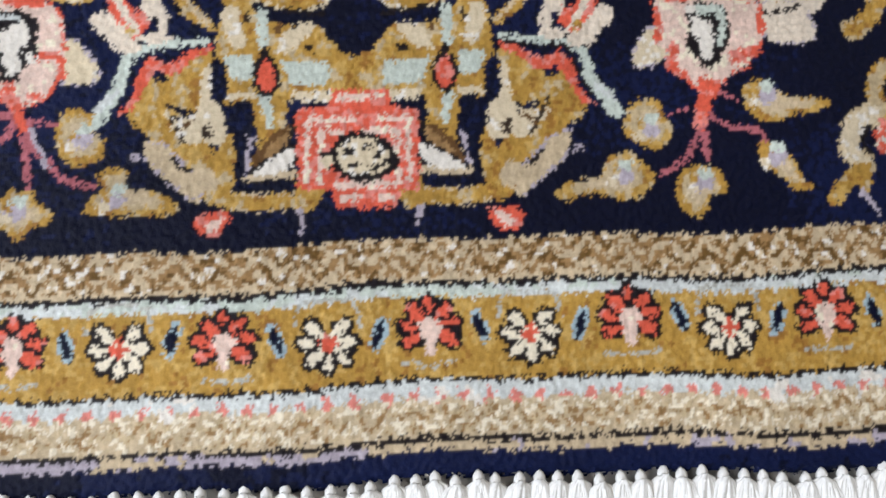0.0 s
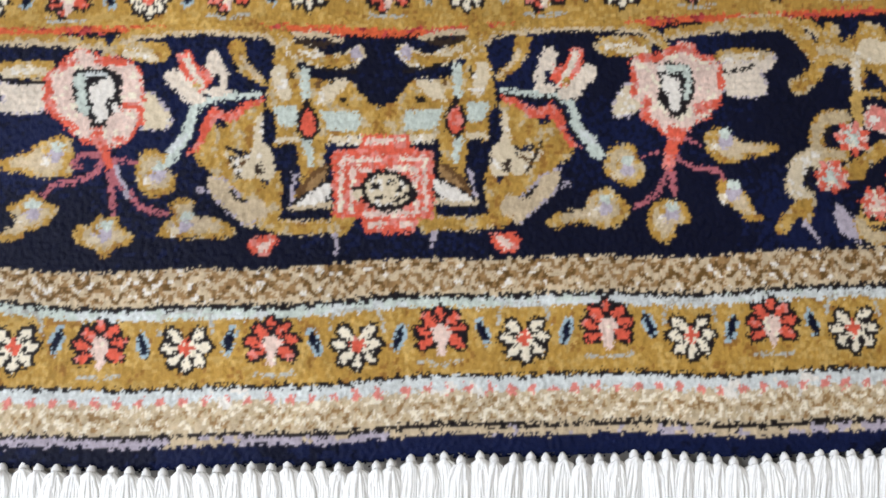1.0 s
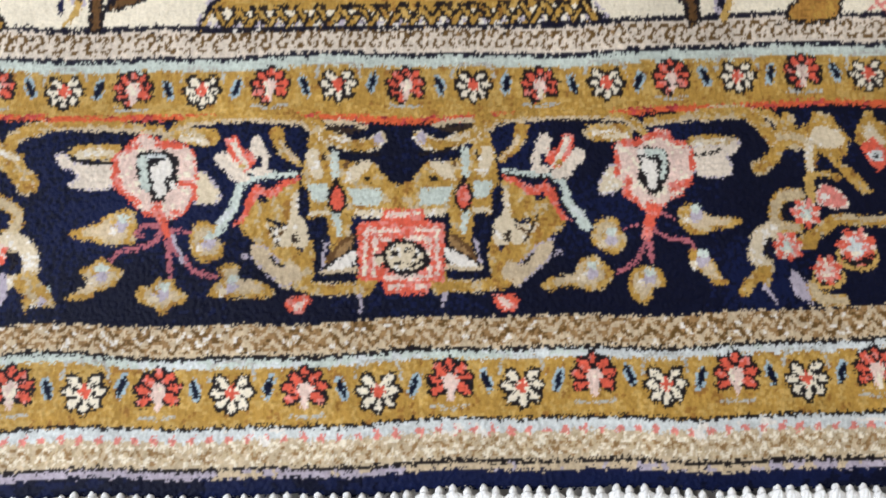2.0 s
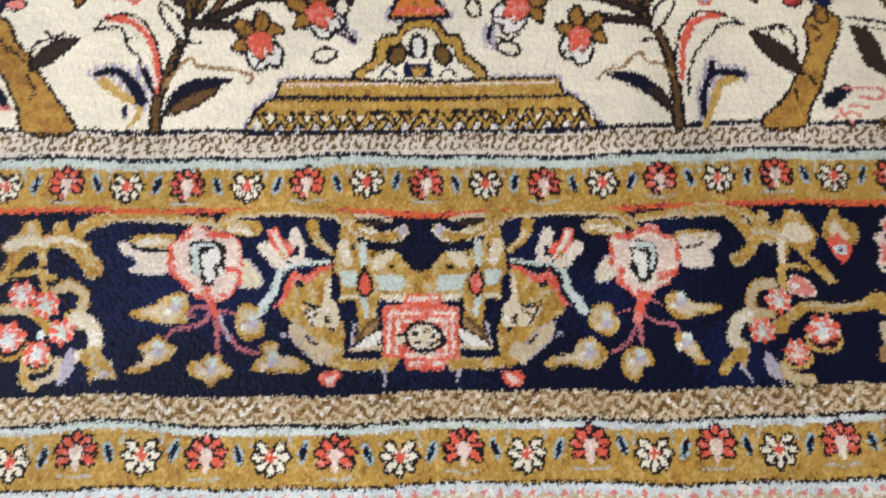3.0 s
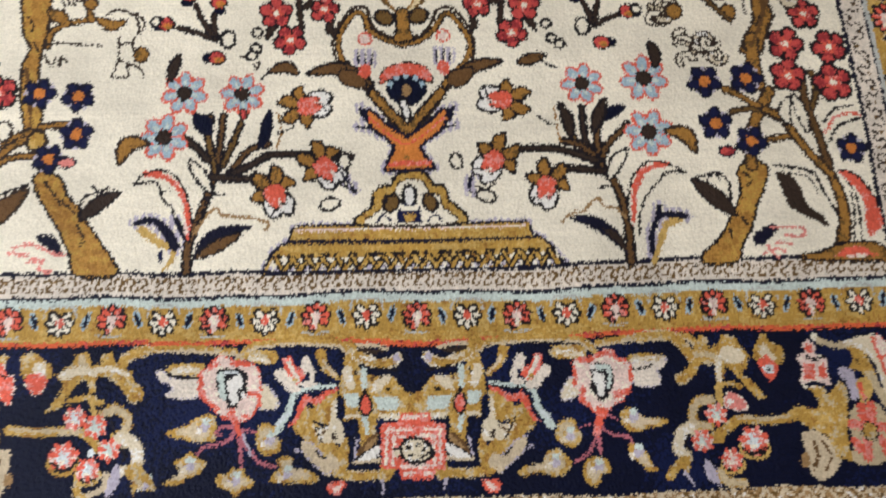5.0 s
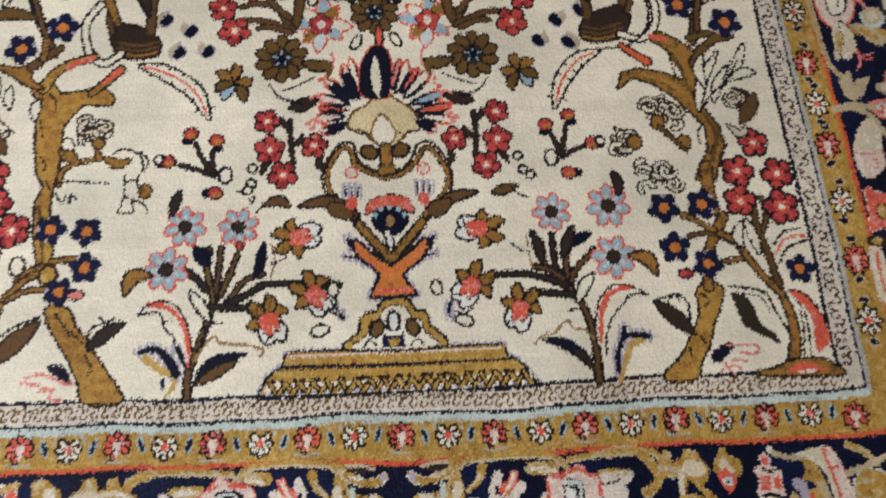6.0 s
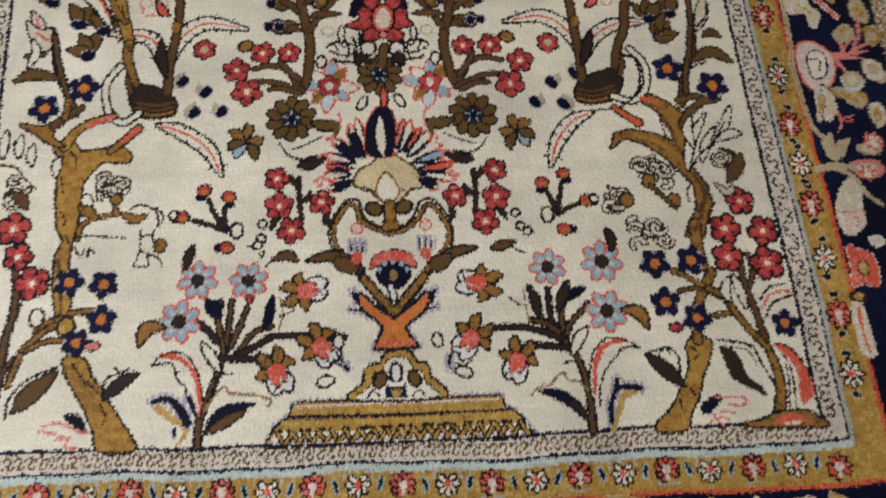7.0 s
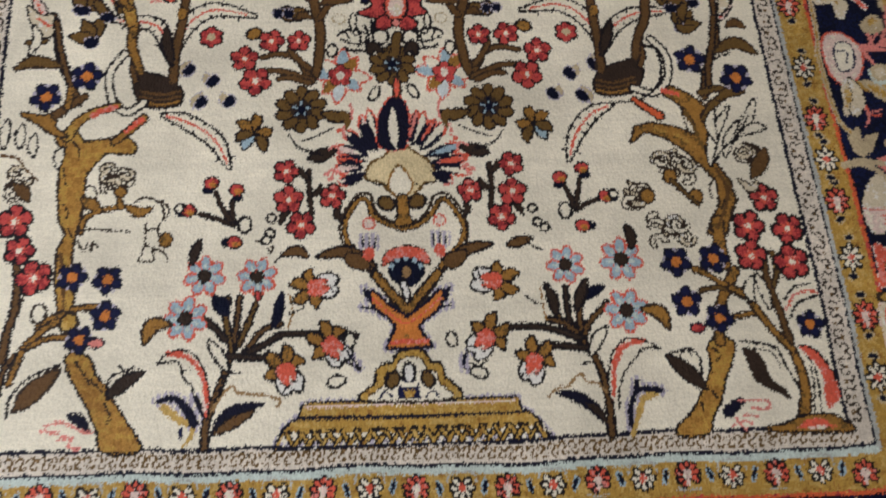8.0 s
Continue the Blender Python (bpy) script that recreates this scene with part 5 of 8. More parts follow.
    shape(sq, [(268.7, 251.0), (275.1, 248.7), (282.6, 245.0), (284.6, 236.0), (282.2, 225.8), (273.7, 227.4), (267.3, 226.2), (268.2, 236.4)], "coral", rim="blush", rw=0.6)
    blob(sq, 275.9, 236.9, 3.0, 4.2, "gold", rim="dark", rw=0.8)
    low = motif("leaf", MAIN_B, "cream leaf with dark line")
    shape(low, [(263.9, 214.2), (269.6, 215.4), (271.4, 202.8), (271.6, 186.7), (265.0, 186.9), (263.4, 199.8)], "cream", rim="blush", rw=0.6)
    stroke(low, [(267.6, 212.8), (267.3, 199.7), (268.6, 188.0)], 1.6, "coral")


left_branch()
right_branch()
mirrored(branch_half, BORDER_DRIFT)
mirrored(corner_half)
pairs(long_side_half)
right_border_leaves()
right_corner()

# ---------------------------------------------------------------- field: stand, dome and vase on the middle line
FIELD = 0
INKW = 1.7
own = motif("stand", FIELD, "gold stepped stand with dark lattice under the vase")
shape(own, [(-68.3, 148.1), (-63.8, 157.9), (-57.3, 162.1), (2.6, 162.0), (63.0, 163.0), (68.6, 157.7), (74.8, 149.1)], "gold", rim="ink", rw=0.8, bend=False)
lat0, lat1 = (np.array(p) for p in [(-60.4, 151.7), (69.5, 153.2)])
shape(own, [(-67.5, 148.7), (-63.8, 156.2), (2.4, 153.9), (70.8, 156.0), (73.7, 149.7)], "ivory", bend=False)
for i in range(37):
    x, y = lat0 + (lat1 - lat0) * (i / 36)
    s, k = (1 if i % 2 else -1), 0.5 * (i * 7 % 5 - 2)
    stroke(own, [(x - 2.2, y - 3.0 * s), (x + 0.3 * k, y + 0.4 * k), (x + 2.0, y + (3.0 + 0.4 * k) * s)], 1.5, "gold", rim="dark", rw=0.6)
    blob(own, x + k, y + 4.2, 1.3, 1.2, ("dark", "umber", "gold")[i % 3])
    blob(own, x + 0.6 - k, y - 3.6, 1.0, 1.0, ("dark", "white")[i % 2])
stroke(own, [(-59.0, 162.2), (-25.2, 162.1), (2.6, 161.7), (62.7, 163.0)], 1.0, "ink", bend=False)
stroke(own, [(-36.3, 163.4), (-25.2, 163.3), (-14.1, 162.9)], 1.6, "ink", bend=False)
stroke(own, [(-67.5, 148.7), (2.2, 147.8), (74.2, 149.1)], 1.2, "ink", bend=False)
top = motif("stand_top", FIELD, "plain gold top step")
shape(top, [(-56.5, 163.8), (-54.4, 169.3), (-49.7, 170.3), (2.8, 170.2), (57.5, 170.4), (59.7, 163.4), (2.6, 163.4)], "gold", rim="ink", rw=0.7, bend=False)
stroke(top, [(-53.0, 168.4), (2.7, 168.5), (56.9, 168.9)], 1.2, "blush", bend=False)

dome = motif("dome", FIELD, "lobed gold and ivory dome over the stand")
shape(dome, [(-21.6, 171.0), (-21.2, 176.1), (-16.8, 179.1), (-15.9, 185.9), (-11.5, 189.5), (-7.6, 189.4), (-5.1, 194.6), (2.0, 196.7), (9.1, 195.0), (12.4, 189.7), (18.2, 188.1), (19.5, 181.8), (23.8, 178.2), (25.0, 171.0)], "gold", rim="dark", rw=0.9)
shape(dome, [(-17.8, 170.9), (-16.8, 175.0), (-12.5, 178.1), (-11.0, 184.2), (-6.6, 185.8), (-3.7, 191.5), (1.9, 193.0), (7.5, 191.4), (10.4, 186.1), (15.2, 184.5), (16.1, 179.3), (20.3, 175.6), (21.2, 171.0)], "ivory", rim="umber", rw=0.5)
for x, y, t in ((-7.7, 181.1, -25), (10.8, 181.4, 25)):
    blob(dome, x, y, 2.6, 4.0, "olive", rim="dark", rw=0.8, turn=t)
blob(dome, 0.9, 184.6, 2.2, 4.4, "white", rim="dark", rw=1.1)
shape(dome, [(-5.3, 171.3), (-4.8, 176.9), (6.3, 176.8), (6.7, 171.2)], "blue", bend=False)
shape(dome, [(-1.9, 171.8), (-1.9, 175.9), (3.4, 175.8), (3.3, 171.7)], "gold", bend=False)
shape(dome, [(-3.8, 177.4), (-2.8, 180.0), (4.4, 179.9), (5.4, 177.3)], "ivory", rim="blue", rw=0.7, bend=False)
for pts in ([(-14.9, 171.9), (-11.5, 175.5), (-7.7, 171.8)], [(9.1, 171.6), (13.1, 175.2), (16.4, 172.1)]):
    stroke(dome, pts, 1.0, "blue")

# vase
vase = motif("vase", FIELD, "ivory vase with gold outline and pink dots")
shape(vase, [(0.1, 217.2), (-14.1, 233.1), (-24.3, 247.9), (-33.2, 255.5), (-35.9, 267.1), (-31.5, 278.8), (-25.0, 285.7), (-19.8, 284.2), (-17.9, 275.7), (-10.1, 270.0), (-1.1, 266.4), (8.0, 269.7), (14.0, 276.5), (17.5, 284.2), (24.1, 284.8), (31.6, 274.8), (34.5, 264.3), (32.2, 254.1), (22.9, 245.5), (14.9, 232.4)], "ivory", rim="umber", rw=1.0)
for pts in ([(-16.7, 239.7), (-23.0, 249.2), (-31.3, 256.1), (-34.0, 267.1), (-30.2, 277.4), (-24.4, 283.5), (-20.5, 280.7), (-18.5, 273.6), (-10.1, 268.0), (-1.1, 265.0)], [(17.6, 240.3), (23.0, 248.2), (30.3, 255.5), (33.2, 265.0), (29.6, 274.1), (22.7, 282.7), (18.7, 280.6), (15.3, 274.4), (8.0, 267.6), (-1.1, 265.0)]):
    stroke(vase, pts, 1.9, "ochre", rim="dark", rw=0.5)
stroke(vase, [(-16.7, 238.4), (-4.8, 224.4), (0.2, 219.1), (5.3, 224.2), (17.6, 239.0)], 3.4, "ochre", rim="dark", rw=0.9)
for x, y in ([(-20.5, 268.5), (19.4, 270.1)]):
    blob(vase, x, y, 2.6, 2.6, "blush", rim="coral", rw=1.2)
handle = motif("handle", FIELD, "brown leaf-shaped handle of the vase")
for pts, w in (([(-48.4, 249.8), (-36.4, 252.2), (-26.2, 249.9), (-17.3, 243.7)], 5.4), ([(22.9, 244.2), (30.8, 250.7), (39.3, 253.9), (47.7, 255.1)], 5.0)):
    leaf(handle, pts, w, "brown", rim="dark")
shape(handle, [(-31.9, 251.4), (-23.0, 249.2), (-20.4, 242.5), (-27.4, 242.6), (-33.1, 246.7)], "brown", rim="dark", rw=0.6)
shape(handle, [(23.0, 248.9), (32.8, 252.0), (32.5, 246.0), (26.0, 241.4), (21.6, 244.2)], "brown", rim="dark", rw=0.6)
bowl = motif("palmette", FIELD, "navy palmette with coral arch on the vase")
shape(bowl, [(-12.8, 244.3), (-10.2, 251.6), (0.0, 254.8), (10.2, 251.8), (13.3, 244.4), (8.2, 246.5), (-0.1, 248.7), (-7.7, 246.9)], "coral", rim="umber", rw=0.5)
shape(bowl, [(-10.3, 239.6), (-7.7, 246.2), (-0.1, 248.0), (8.2, 246.5), (10.6, 239.8), (5.4, 232.6), (-0.3, 231.5), (-5.3, 233.6)], "navy")
for a in range(5):
    blob(bowl, [(0.1, 240.0)][0][0] + 8.5 * math.cos(radians(20 + 35 * a)), [(0.1, 240.0)][0][1] + 1 + 7.0 * math.sin(radians(20 + 35 * a)), 1.4, 1.4, "sky")
blob(bowl, 0.1, 240.0, 2.2, 3.4, "tan")
stroke(bowl, [(-1.5, 233.5), (0.3, 226.9)], 2.6, "white", rim="dark", rw=0.8)
for x, y, s in ((-20.5, 251.8, -1), (19.3, 253.0, 1)):
    blob(bowl, x, y - 1, 3.0, 4.2, "coral", turn=20 * s)
    for k in (-1, 0, 1):
        stroke(bowl, [(x + 3.2 * k, y + 3), (x + 3.6 * k, y + 9)], 1.1, "ink", 0.8)
foot = motif("vase_foot", FIELD, "orange spreading foot of the vase")
shape(foot, [(-10.0, 198.5), (-7.5, 204.7), (-4.9, 210.3), (-9.2, 214.9), (-16.1, 220.2), (-21.7, 228.7), (-17.9, 228.6), (-10.4, 221.3), (-3.6, 216.6), (0.1, 213.4), (3.9, 216.5), (11.5, 222.1), (18.6, 229.1), (21.7, 227.0), (16.4, 218.7), (9.4, 213.8), (5.6, 210.0), (8.6, 204.3), (12.8, 199.1)], "orange", rim="ink", rw=1.1, bend=False)
stroke(foot, [(-8.1, 200.9), (1.8, 201.3), (11.0, 201.4)], 2.4, "coral")
stroke(foot, [(-18.6, 225.4), (-9.2, 216.8), (-0.6, 211.5), (9.5, 217.0), (18.5, 225.1)], 1.0, "coral")
stroke(foot, [(-20.4, 226.1), (-23.0, 231.3)], 2.8, "ink", 1.4)
stroke(foot, [(20.4, 226.4), (23.7, 230.9)], 2.8, "ink", 1.4)
stroke(foot, [(-24.2, 220.4), (-17.9, 219.6), (-13.6, 216.3)], 1.4, "ink")
stroke(foot, [(24.7, 221.1), (18.3, 219.3), (13.8, 215.6)], 1.4, "ink")
blob(foot, -0.1, 204.5, 1.2, 1.0, "ochre")
crest = motif("crest", FIELD, "cream domed crest above the vase")
shape(crest, [(-21.8, 296.3), (-18.5, 304.8), (-11.2, 309.1), (-6.5, 314.1), (0.9, 314.7), (6.2, 311.0), (14.7, 304.3), (17.1, 294.1), (11.1, 293.5), (6.4, 287.9), (-0.9, 283.1), (-8.0, 288.2), (-13.2, 294.0)], "butter", rim="olive", rw=1.6)
stroke(crest, [(-23.1, 294.8), (-13.9, 291.8), (-7.3, 293.1), (-4.1, 288.1), (-4.1, 283.2)], 1.0, "dark")
stroke(crest, [(17.7, 293.4), (9.1, 291.4), (3.2, 293.0), (1.2, 288.0), (-0.9, 283.1)], 1.0, "dark")
shape(crest, [(-8.7, 290.3), (-7.3, 297.4), (-3.3, 303.1), (1.3, 298.0), (3.8, 290.8), (-0.9, 284.5), (-4.1, 285.3)], "ivory", rim="ochre", rw=1.2)
stalk = motif("stalk", FIELD, "brown stalk in the vase neck")
shape(stalk, [(-4.1, 283.9), (1.1, 284.5), (1.6, 274.0), (3.5, 268.4), (-5.6, 267.9), (-3.6, 274.1)], "ochre", rim="dark", rw=0.7)
for x, y, t in ((-10.7, 280.5, 60), (6.9, 281.5, -60)):
    blob(stalk, x, y, 3.4, 4.4, "olive", rim="dark", rw=0.9, turn=t)

# fan of feathers over the crest
for pts, w, core, edge in (
        ([(-15.6, 313.3), (-20.8, 323.4), (-24.8, 335.1)], 5.2, "ink", "coral"), ([(-14.2, 316.1), (-18.2, 327.0), (-20.8, 338.7)], 3.6, "ivory", "dark"), ([(-17.5, 312.6), (-26.7, 318.4), (-34.6, 325.7)], 4.6, "ink", "pink"),
        ([(-20.1, 309.8), (-30.6, 312.8), (-40.4, 315.0)], 4.2, "blush", "ink"), ([(-22.1, 306.3), (-31.2, 307.1), (-39.0, 308.6)], 3.2, "coral", ""), ([(-23.4, 302.1), (-31.8, 303.6), (-39.6, 300.9)], 4.8, "blush", "ink"), ([(-22.1, 299.2), (-30.5, 295.2), (-37.5, 293.9)], 4.0, "ink", "pink"),
        ([(4.2, 315.8), (9.0, 325.2), (11.9, 336.8)], 4.2, "ivory", "ink"), ([(2.2, 318.0), (5.0, 327.4), (7.9, 338.4)], 2.6, "pink", ""), ([(8.8, 312.9), (16.9, 321.4), (23.8, 330.1)], 5.4, "ivory", "ink"), ([(7.5, 315.8), (13.6, 325.1), (18.5, 332.3)], 2.6, "coral", ""),
        ([(12.0, 309.3), (23.3, 312.7), (32.0, 316.2)], 4.6, "sky", "ink"), ([(14.5, 305.0), (26.3, 305.6), (36.3, 309.0)], 4.4, "coral", "ink"), ([(16.4, 302.2), (27.5, 301.3), (36.6, 298.3)], 4.2, "ivory", "coral"), ([(15.7, 299.4), (22.8, 295.8), (27.2, 292.9)], 4.4, "ink", "")):
    own = motif("feather", FIELD, "navy, ivory and coral feather of the fan")
    a, b, c = (np.array(p) for p in pts)
    leaf(own, [0.4 * a + 0.6 * b, 0.5 * b + 0.5 * c, 1.12 * c - 0.12 * b], w + 3.4, "coral", rim="")
    leaf(own, pts, w + 3.0, "ink", rim="")
    if core == "ink":
        stroke(own, [0.4 * b + 0.6 * c, c], 1.8, "blush", 1.2)
    else:
        leaf(own, [0.7 * a + 0.3 * b, 0.5 * (b + c), c], w * 0.78, core, rim="")
own = motif("feather", FIELD, "navy and ivory middle feather of the fan")
shape(own, [(-14.2, 315.4), (-15.5, 331.3), (-11.5, 343.0), (-4.7, 348.9), (1.3, 342.9), (3.1, 331.1), (0.2, 314.5)], "ink", rim="coral", rw=0.7)
leaf(own, [(-5.0, 314.5), (-6.2, 326.8), (-6.8, 340.8)], 5.6, "ivory", rim="")
for p in ((-41.1, 315.0), (-40.2, 300.2), (-37.9, 325.8), (30.1, 320.5), (36.7, 300.5), (25.1, 328.6)):
    blob(own, *p, 1.8, 1.3, "coral", turn=30)


# ---------------------------------------------------------------- field: kinds of flower
def aqua_flower(x, y, r, turn=0):
    own = motif("flower", FIELD, "aqua flower with coral edge and dark heart")
    for rim in ("coral", ""):
        bloom(own, x, y, r * 1.02, 7, "sky", "sky", rim=rim, rw=1.25, turn=turn, fat=0.37, core=0.36)
    bloom(own, x, y, r * 0.7, 7, "aqua", "sky", rim="", turn=turn, fat=0.2, core=0.3)
    blob(own, x, y, r * 0.32, r * 0.32, "umber", rim="dark", rw=0.3)


def navy_flower(x, y, r, turn=0, petals=5):
    own = motif("flower", FIELD, "navy flower with orange heart")
    blob(own, x, y, r * 0.95, r * 0.95, "lilac")
    bloom(own, x, y, r, petals, "blue", "orange", rim="ink", rw=0.5, turn=turn, fat=0.43, core=0.36, apart=True)


def scarlet_flower(x, y, r, turn=0):
    own = motif("flower", FIELD, "red flower with pale heart")
    bloom(own, x, y, r * 1.04, 5, "red", "blush", rim="dark", rw=0.7, turn=turn, fat=0.6, core=0.27, apart=True)
    bloom(own, x, y, r * 0.78, 5, "red", "blush", rim="", turn=turn, fat=0.44, core=0.3)
    bloom(own, x, y, r * 0.46, 5, "coral", "ivory", rim="", turn=turn + 36, fat=0.4, core=0.4)


def brown_flower(x, y, r):
    own = motif("flower", FIELD, "brown flower with navy heart")
    bloom(own, x, y, r, 10, "olive", "umber", rim="dark", rw=0.7, fat=0.36, core=0.45, apart=True)
    bloom(own, x, y, r * 0.36, 5, "sky", "navy", rim="navy", rw=0.8, fat=0.2, core=0.5)


def star_petal(own, pts, w, dye, rim):
    """A leaf at a place that is already mirrored."""
    global FLIP
    kept, FLIP = FLIP, False
    leaf(own, pts, w, dye, rim=rim, rw=1.3)
    FLIP = kept


def star_flower(x, y, r):
    own = motif("flower", FIELD, "coral-edged aqua star flower with red heart")
    x, y = side((x, y))[0]
    for step in (0, 1):
        for k in range(8):
            a = radians(45 * k + (6, -5)[k % 2])
            d = np.array((math.sin(a), math.cos(a)))
            q = r * (1.2, 1.0)[k % 2]
            pts = [tuple(np.array((x, y)) + d * t) for t in (0.2 * r, 0.6 * q, q)]
            if step:
                star_petal(own, pts, r * 0.46, ("sky", "ochre", "ivory", "sky", "frost", "ochre", "sky", "ivory")[k], "")
            else:
                star_petal(own, pts, r * 0.5, "ivory", "coral")
    for a in range(0, 360, 72):
        blob(own, x + r * 0.3 * math.sin(radians(a)), y + r * 0.3 * math.cos(radians(a)), r * 0.2, r * 0.2, "red", rim="umber", rw=0.4, raw=True)
    blob(own, x, y, r * 0.3, r * 0.3, "red", raw=True)
    blob(own, x, y, r * 0.17, r * 0.2, "ecru", raw=True)


def bell(x, y, s=1.0, lean=0.0):
    """A hanging coral bell flower with gold sepals and a white skirt."""
    own = motif("flower", FIELD, "coral bell flower with gold sepals")

    def at(dx, dy):
        c, n = math.cos(radians(lean)), math.sin(radians(lean))
        return (x + s * (dx * c - dy * n), y + s * (dx * n + dy * c))

    shape(own, [at(-4.5, -2), at(-6, -8), at(-3, -11), at(0, -9.5), at(3, -12), at(6, -8), at(4.5, -2)], "white", rim="dark", rw=0.65)
    for pts in ([at(-2, 2), at(-6, 1), at(-10, 1)], [at(2, 2), at(6, 3), at(10, 1)], [at(-1, 3), at(-4, 8), at(-5, 12)], [at(1, 3), at(4, 8), at(4, 12)]):
        leaf(own, pts, 5.0 * s, "ochre", rim="dark", rw=0.6)
    shape(own, [at(-3.6, 3), at(-4.4, -2), at(-1.5, -8), at(0.5, -5), at(3, -6.5), at(4.4, -2), at(3.4, 3), at(0, 4)], "coral", rim="umber", rw=0.25)
    stroke(own, [at(1.4, -4), at(0.6, -7.5)], 1.0, "blush")
    stroke(own, [at(-4.5, -9), at(-2, -8)], 0.9, "dark")


def loop(x, y, rx, ry, turn=0):
    """A small outlined bud."""
    blob(motif("bud", FIELD, "small outlined ivory bud"), x, y, rx, ry, "ivory", rim="dark", rw=1.0, turn=turn)


def small_bud(x, y, turn=0):
    """An orange bud on a navy cup."""
    own = motif("bud", FIELD, "orange bud with navy cup")
    x, y = side((x, y))[0]
    a = radians(turn) * (-1 if FLIP else 1)
    blob(own, x + 4.4 * math.sin(a), y - 4.4 * math.cos(a), 3.2, 2.8, "navy", raw=True)
    blob(own, x, y, 3.7, 3.2, "red", rim="dark", rw=0.6, raw=True)
    blob(own, x + 0.8, y - 1.0, 2.4, 1.7, "orange", raw=True)
    blob(own, x + 1.2, y - 1.6, 1.5, 0.9, "ochre", raw=True)


# ---------------------------------------------------------------- field: shrub beside the vase, one half
def left_shrub():
    stem = motif("stem", FIELD, "brown stems of the flowering shrub")
    stroke(stem, [(-104.4, 149.4), (-104.1, 161.0), (-101.0, 172.1), (-96.3, 185.5), (-93.7, 196.1)], 2.6, "brown", 1.8, rim="dark", rw=0.6)
    for pts, dye in (([(-92.6, 196.4), (-91.6, 209.2), (-90.3, 227.7)], "brown"), ([(-93.2, 198.7), (-95.8, 208.8), (-97.3, 218.3), (-96.5, 227.3)], "olive"), ([(-89.4, 202.1), (-84.7, 214.3), (-81.6, 223.8)], "olive"), ([(-87.5, 195.0), (-81.6, 204.2), (-76.1, 209.9), (-67.7, 212.3)], "brown"), ([(-88.1, 195.6), (-75.9, 201.7), (-67.0, 206.7), (-50.6, 206.8), (-27.3, 205.4)], "umber"), ([(-94.8, 195.9), (-81.3, 194.8), (-66.8, 195.2)], "umber"), ([(-96.8, 204.7), (-103.8, 212.0), (-109.1, 216.9), (-113.2, 218.8)], "umber")):
        stroke(stem, pts, 1.9, dye, 1.3, rim="dark", rw=0.6)
    leaf(stem, [(-104.0, 228.1), (-99.8, 223.2), (-96.5, 218.9)], 6.4, "navy", rim="ink", rw=0.6)
    leaf(stem, [(-71.1, 211.5), (-69.3, 220.4), (-67.7, 228.8)], 3.8, "navy", rim="ink", rw=0.6)
    stroke(stem, [(-63.7, 210.7), (-61.6, 219.6), (-64.0, 228.7)], 1.0, "ochre")
    stroke(stem, [(-63.8, 217.9), (-59.3, 219.5), (-55.9, 221.2)], 1.3, "dark")
    leaf(stem, [(-105.2, 203.8), (-99.8, 196.6), (-94.5, 188.3)], 4.4, "ivory", rim="dark", rw=0.6)
    stroke(stem, [(-96.1, 186.7), (-98.5, 177.6), (-101.5, 169.3)], 1.1, "dark")
    stroke(stem, [(-96.6, 185.0), (-92.8, 187.1), (-87.8, 187.3)], 1.4, "dark", 0.8)
    red = motif("leaf", FIELD, "curved coral and ivory leaf")
    shape(red, [(-131.3, 193.0), (-123.1, 193.9), (-119.6, 191.5), (-116.5, 185.0), (-111.9, 180.3), (-107.0, 171.1), (-104.0, 163.8), (-103.4, 175.0), (-106.6, 186.4), (-112.0, 195.2), (-120.0, 199.0), (-127.1, 197.5)], "ivory", bend=False)
    stroke(red, [(-126.1, 198.0), (-116.5, 196.0), (-109.5, 189.4), (-105.4, 178.4), (-104.3, 166.0)], 3.0, "coral", 2.0)
    stroke(red, [(-106.7, 175.1), (-105.3, 168.3)], 1.6, "blush")
    stroke(red, [(-131.6, 192.7), (-127.1, 197.5), (-120.0, 199.6), (-112.1, 196.4), (-106.1, 187.0), (-103.1, 174.9), (-103.4, 163.2)], 1.2, "dark")
    stroke(red, [(-131.6, 192.7), (-123.1, 193.9), (-119.6, 192.0), (-117.6, 185.7), (-113.0, 180.9), (-111.4, 176.4), (-107.6, 171.7), (-106.3, 166.1)], 1.2, "dark")
    stroke(red, [(-118.3, 188.5), (-114.5, 189.6)], 0.9, "dark")
    blue = motif("leaf", FIELD, "navy and gold curled leaf")
    stroke(blue, [(-126.1, 170.1), (-119.8, 164.9), (-113.7, 161.9)], 4.6, "straw", 3.6)
    stroke(blue, [(-110.9, 161.2), (-111.2, 155.2), (-115.3, 150.4)], 3.2, "straw", 1.4)
    stroke(blue, [(-129.1, 173.6), (-121.4, 174.4), (-115.2, 169.7), (-110.4, 161.8)], 2.8, "ink", 5.2)
    stroke(blue, [(-111.1, 175.2), (-108.6, 170.1), (-106.2, 165.5)], 1.6, "ink")
    blob(blue, -116.7, 157.0, 1.0, 3.4, "blue")
    brown = motif("leaf", FIELD, "brown and navy leaf with tan edge")
    leaf(brown, [(-101.4, 154.3), (-95.8, 164.0), (-86.1, 168.7), (-74.0, 170.6)], 6.2, "ink", rim="")
    leaf(brown, [(-99.3, 156.4), (-91.3, 161.1), (-80.5, 166.9)], 4.4, "brown", rim="dark", rw=0.5)
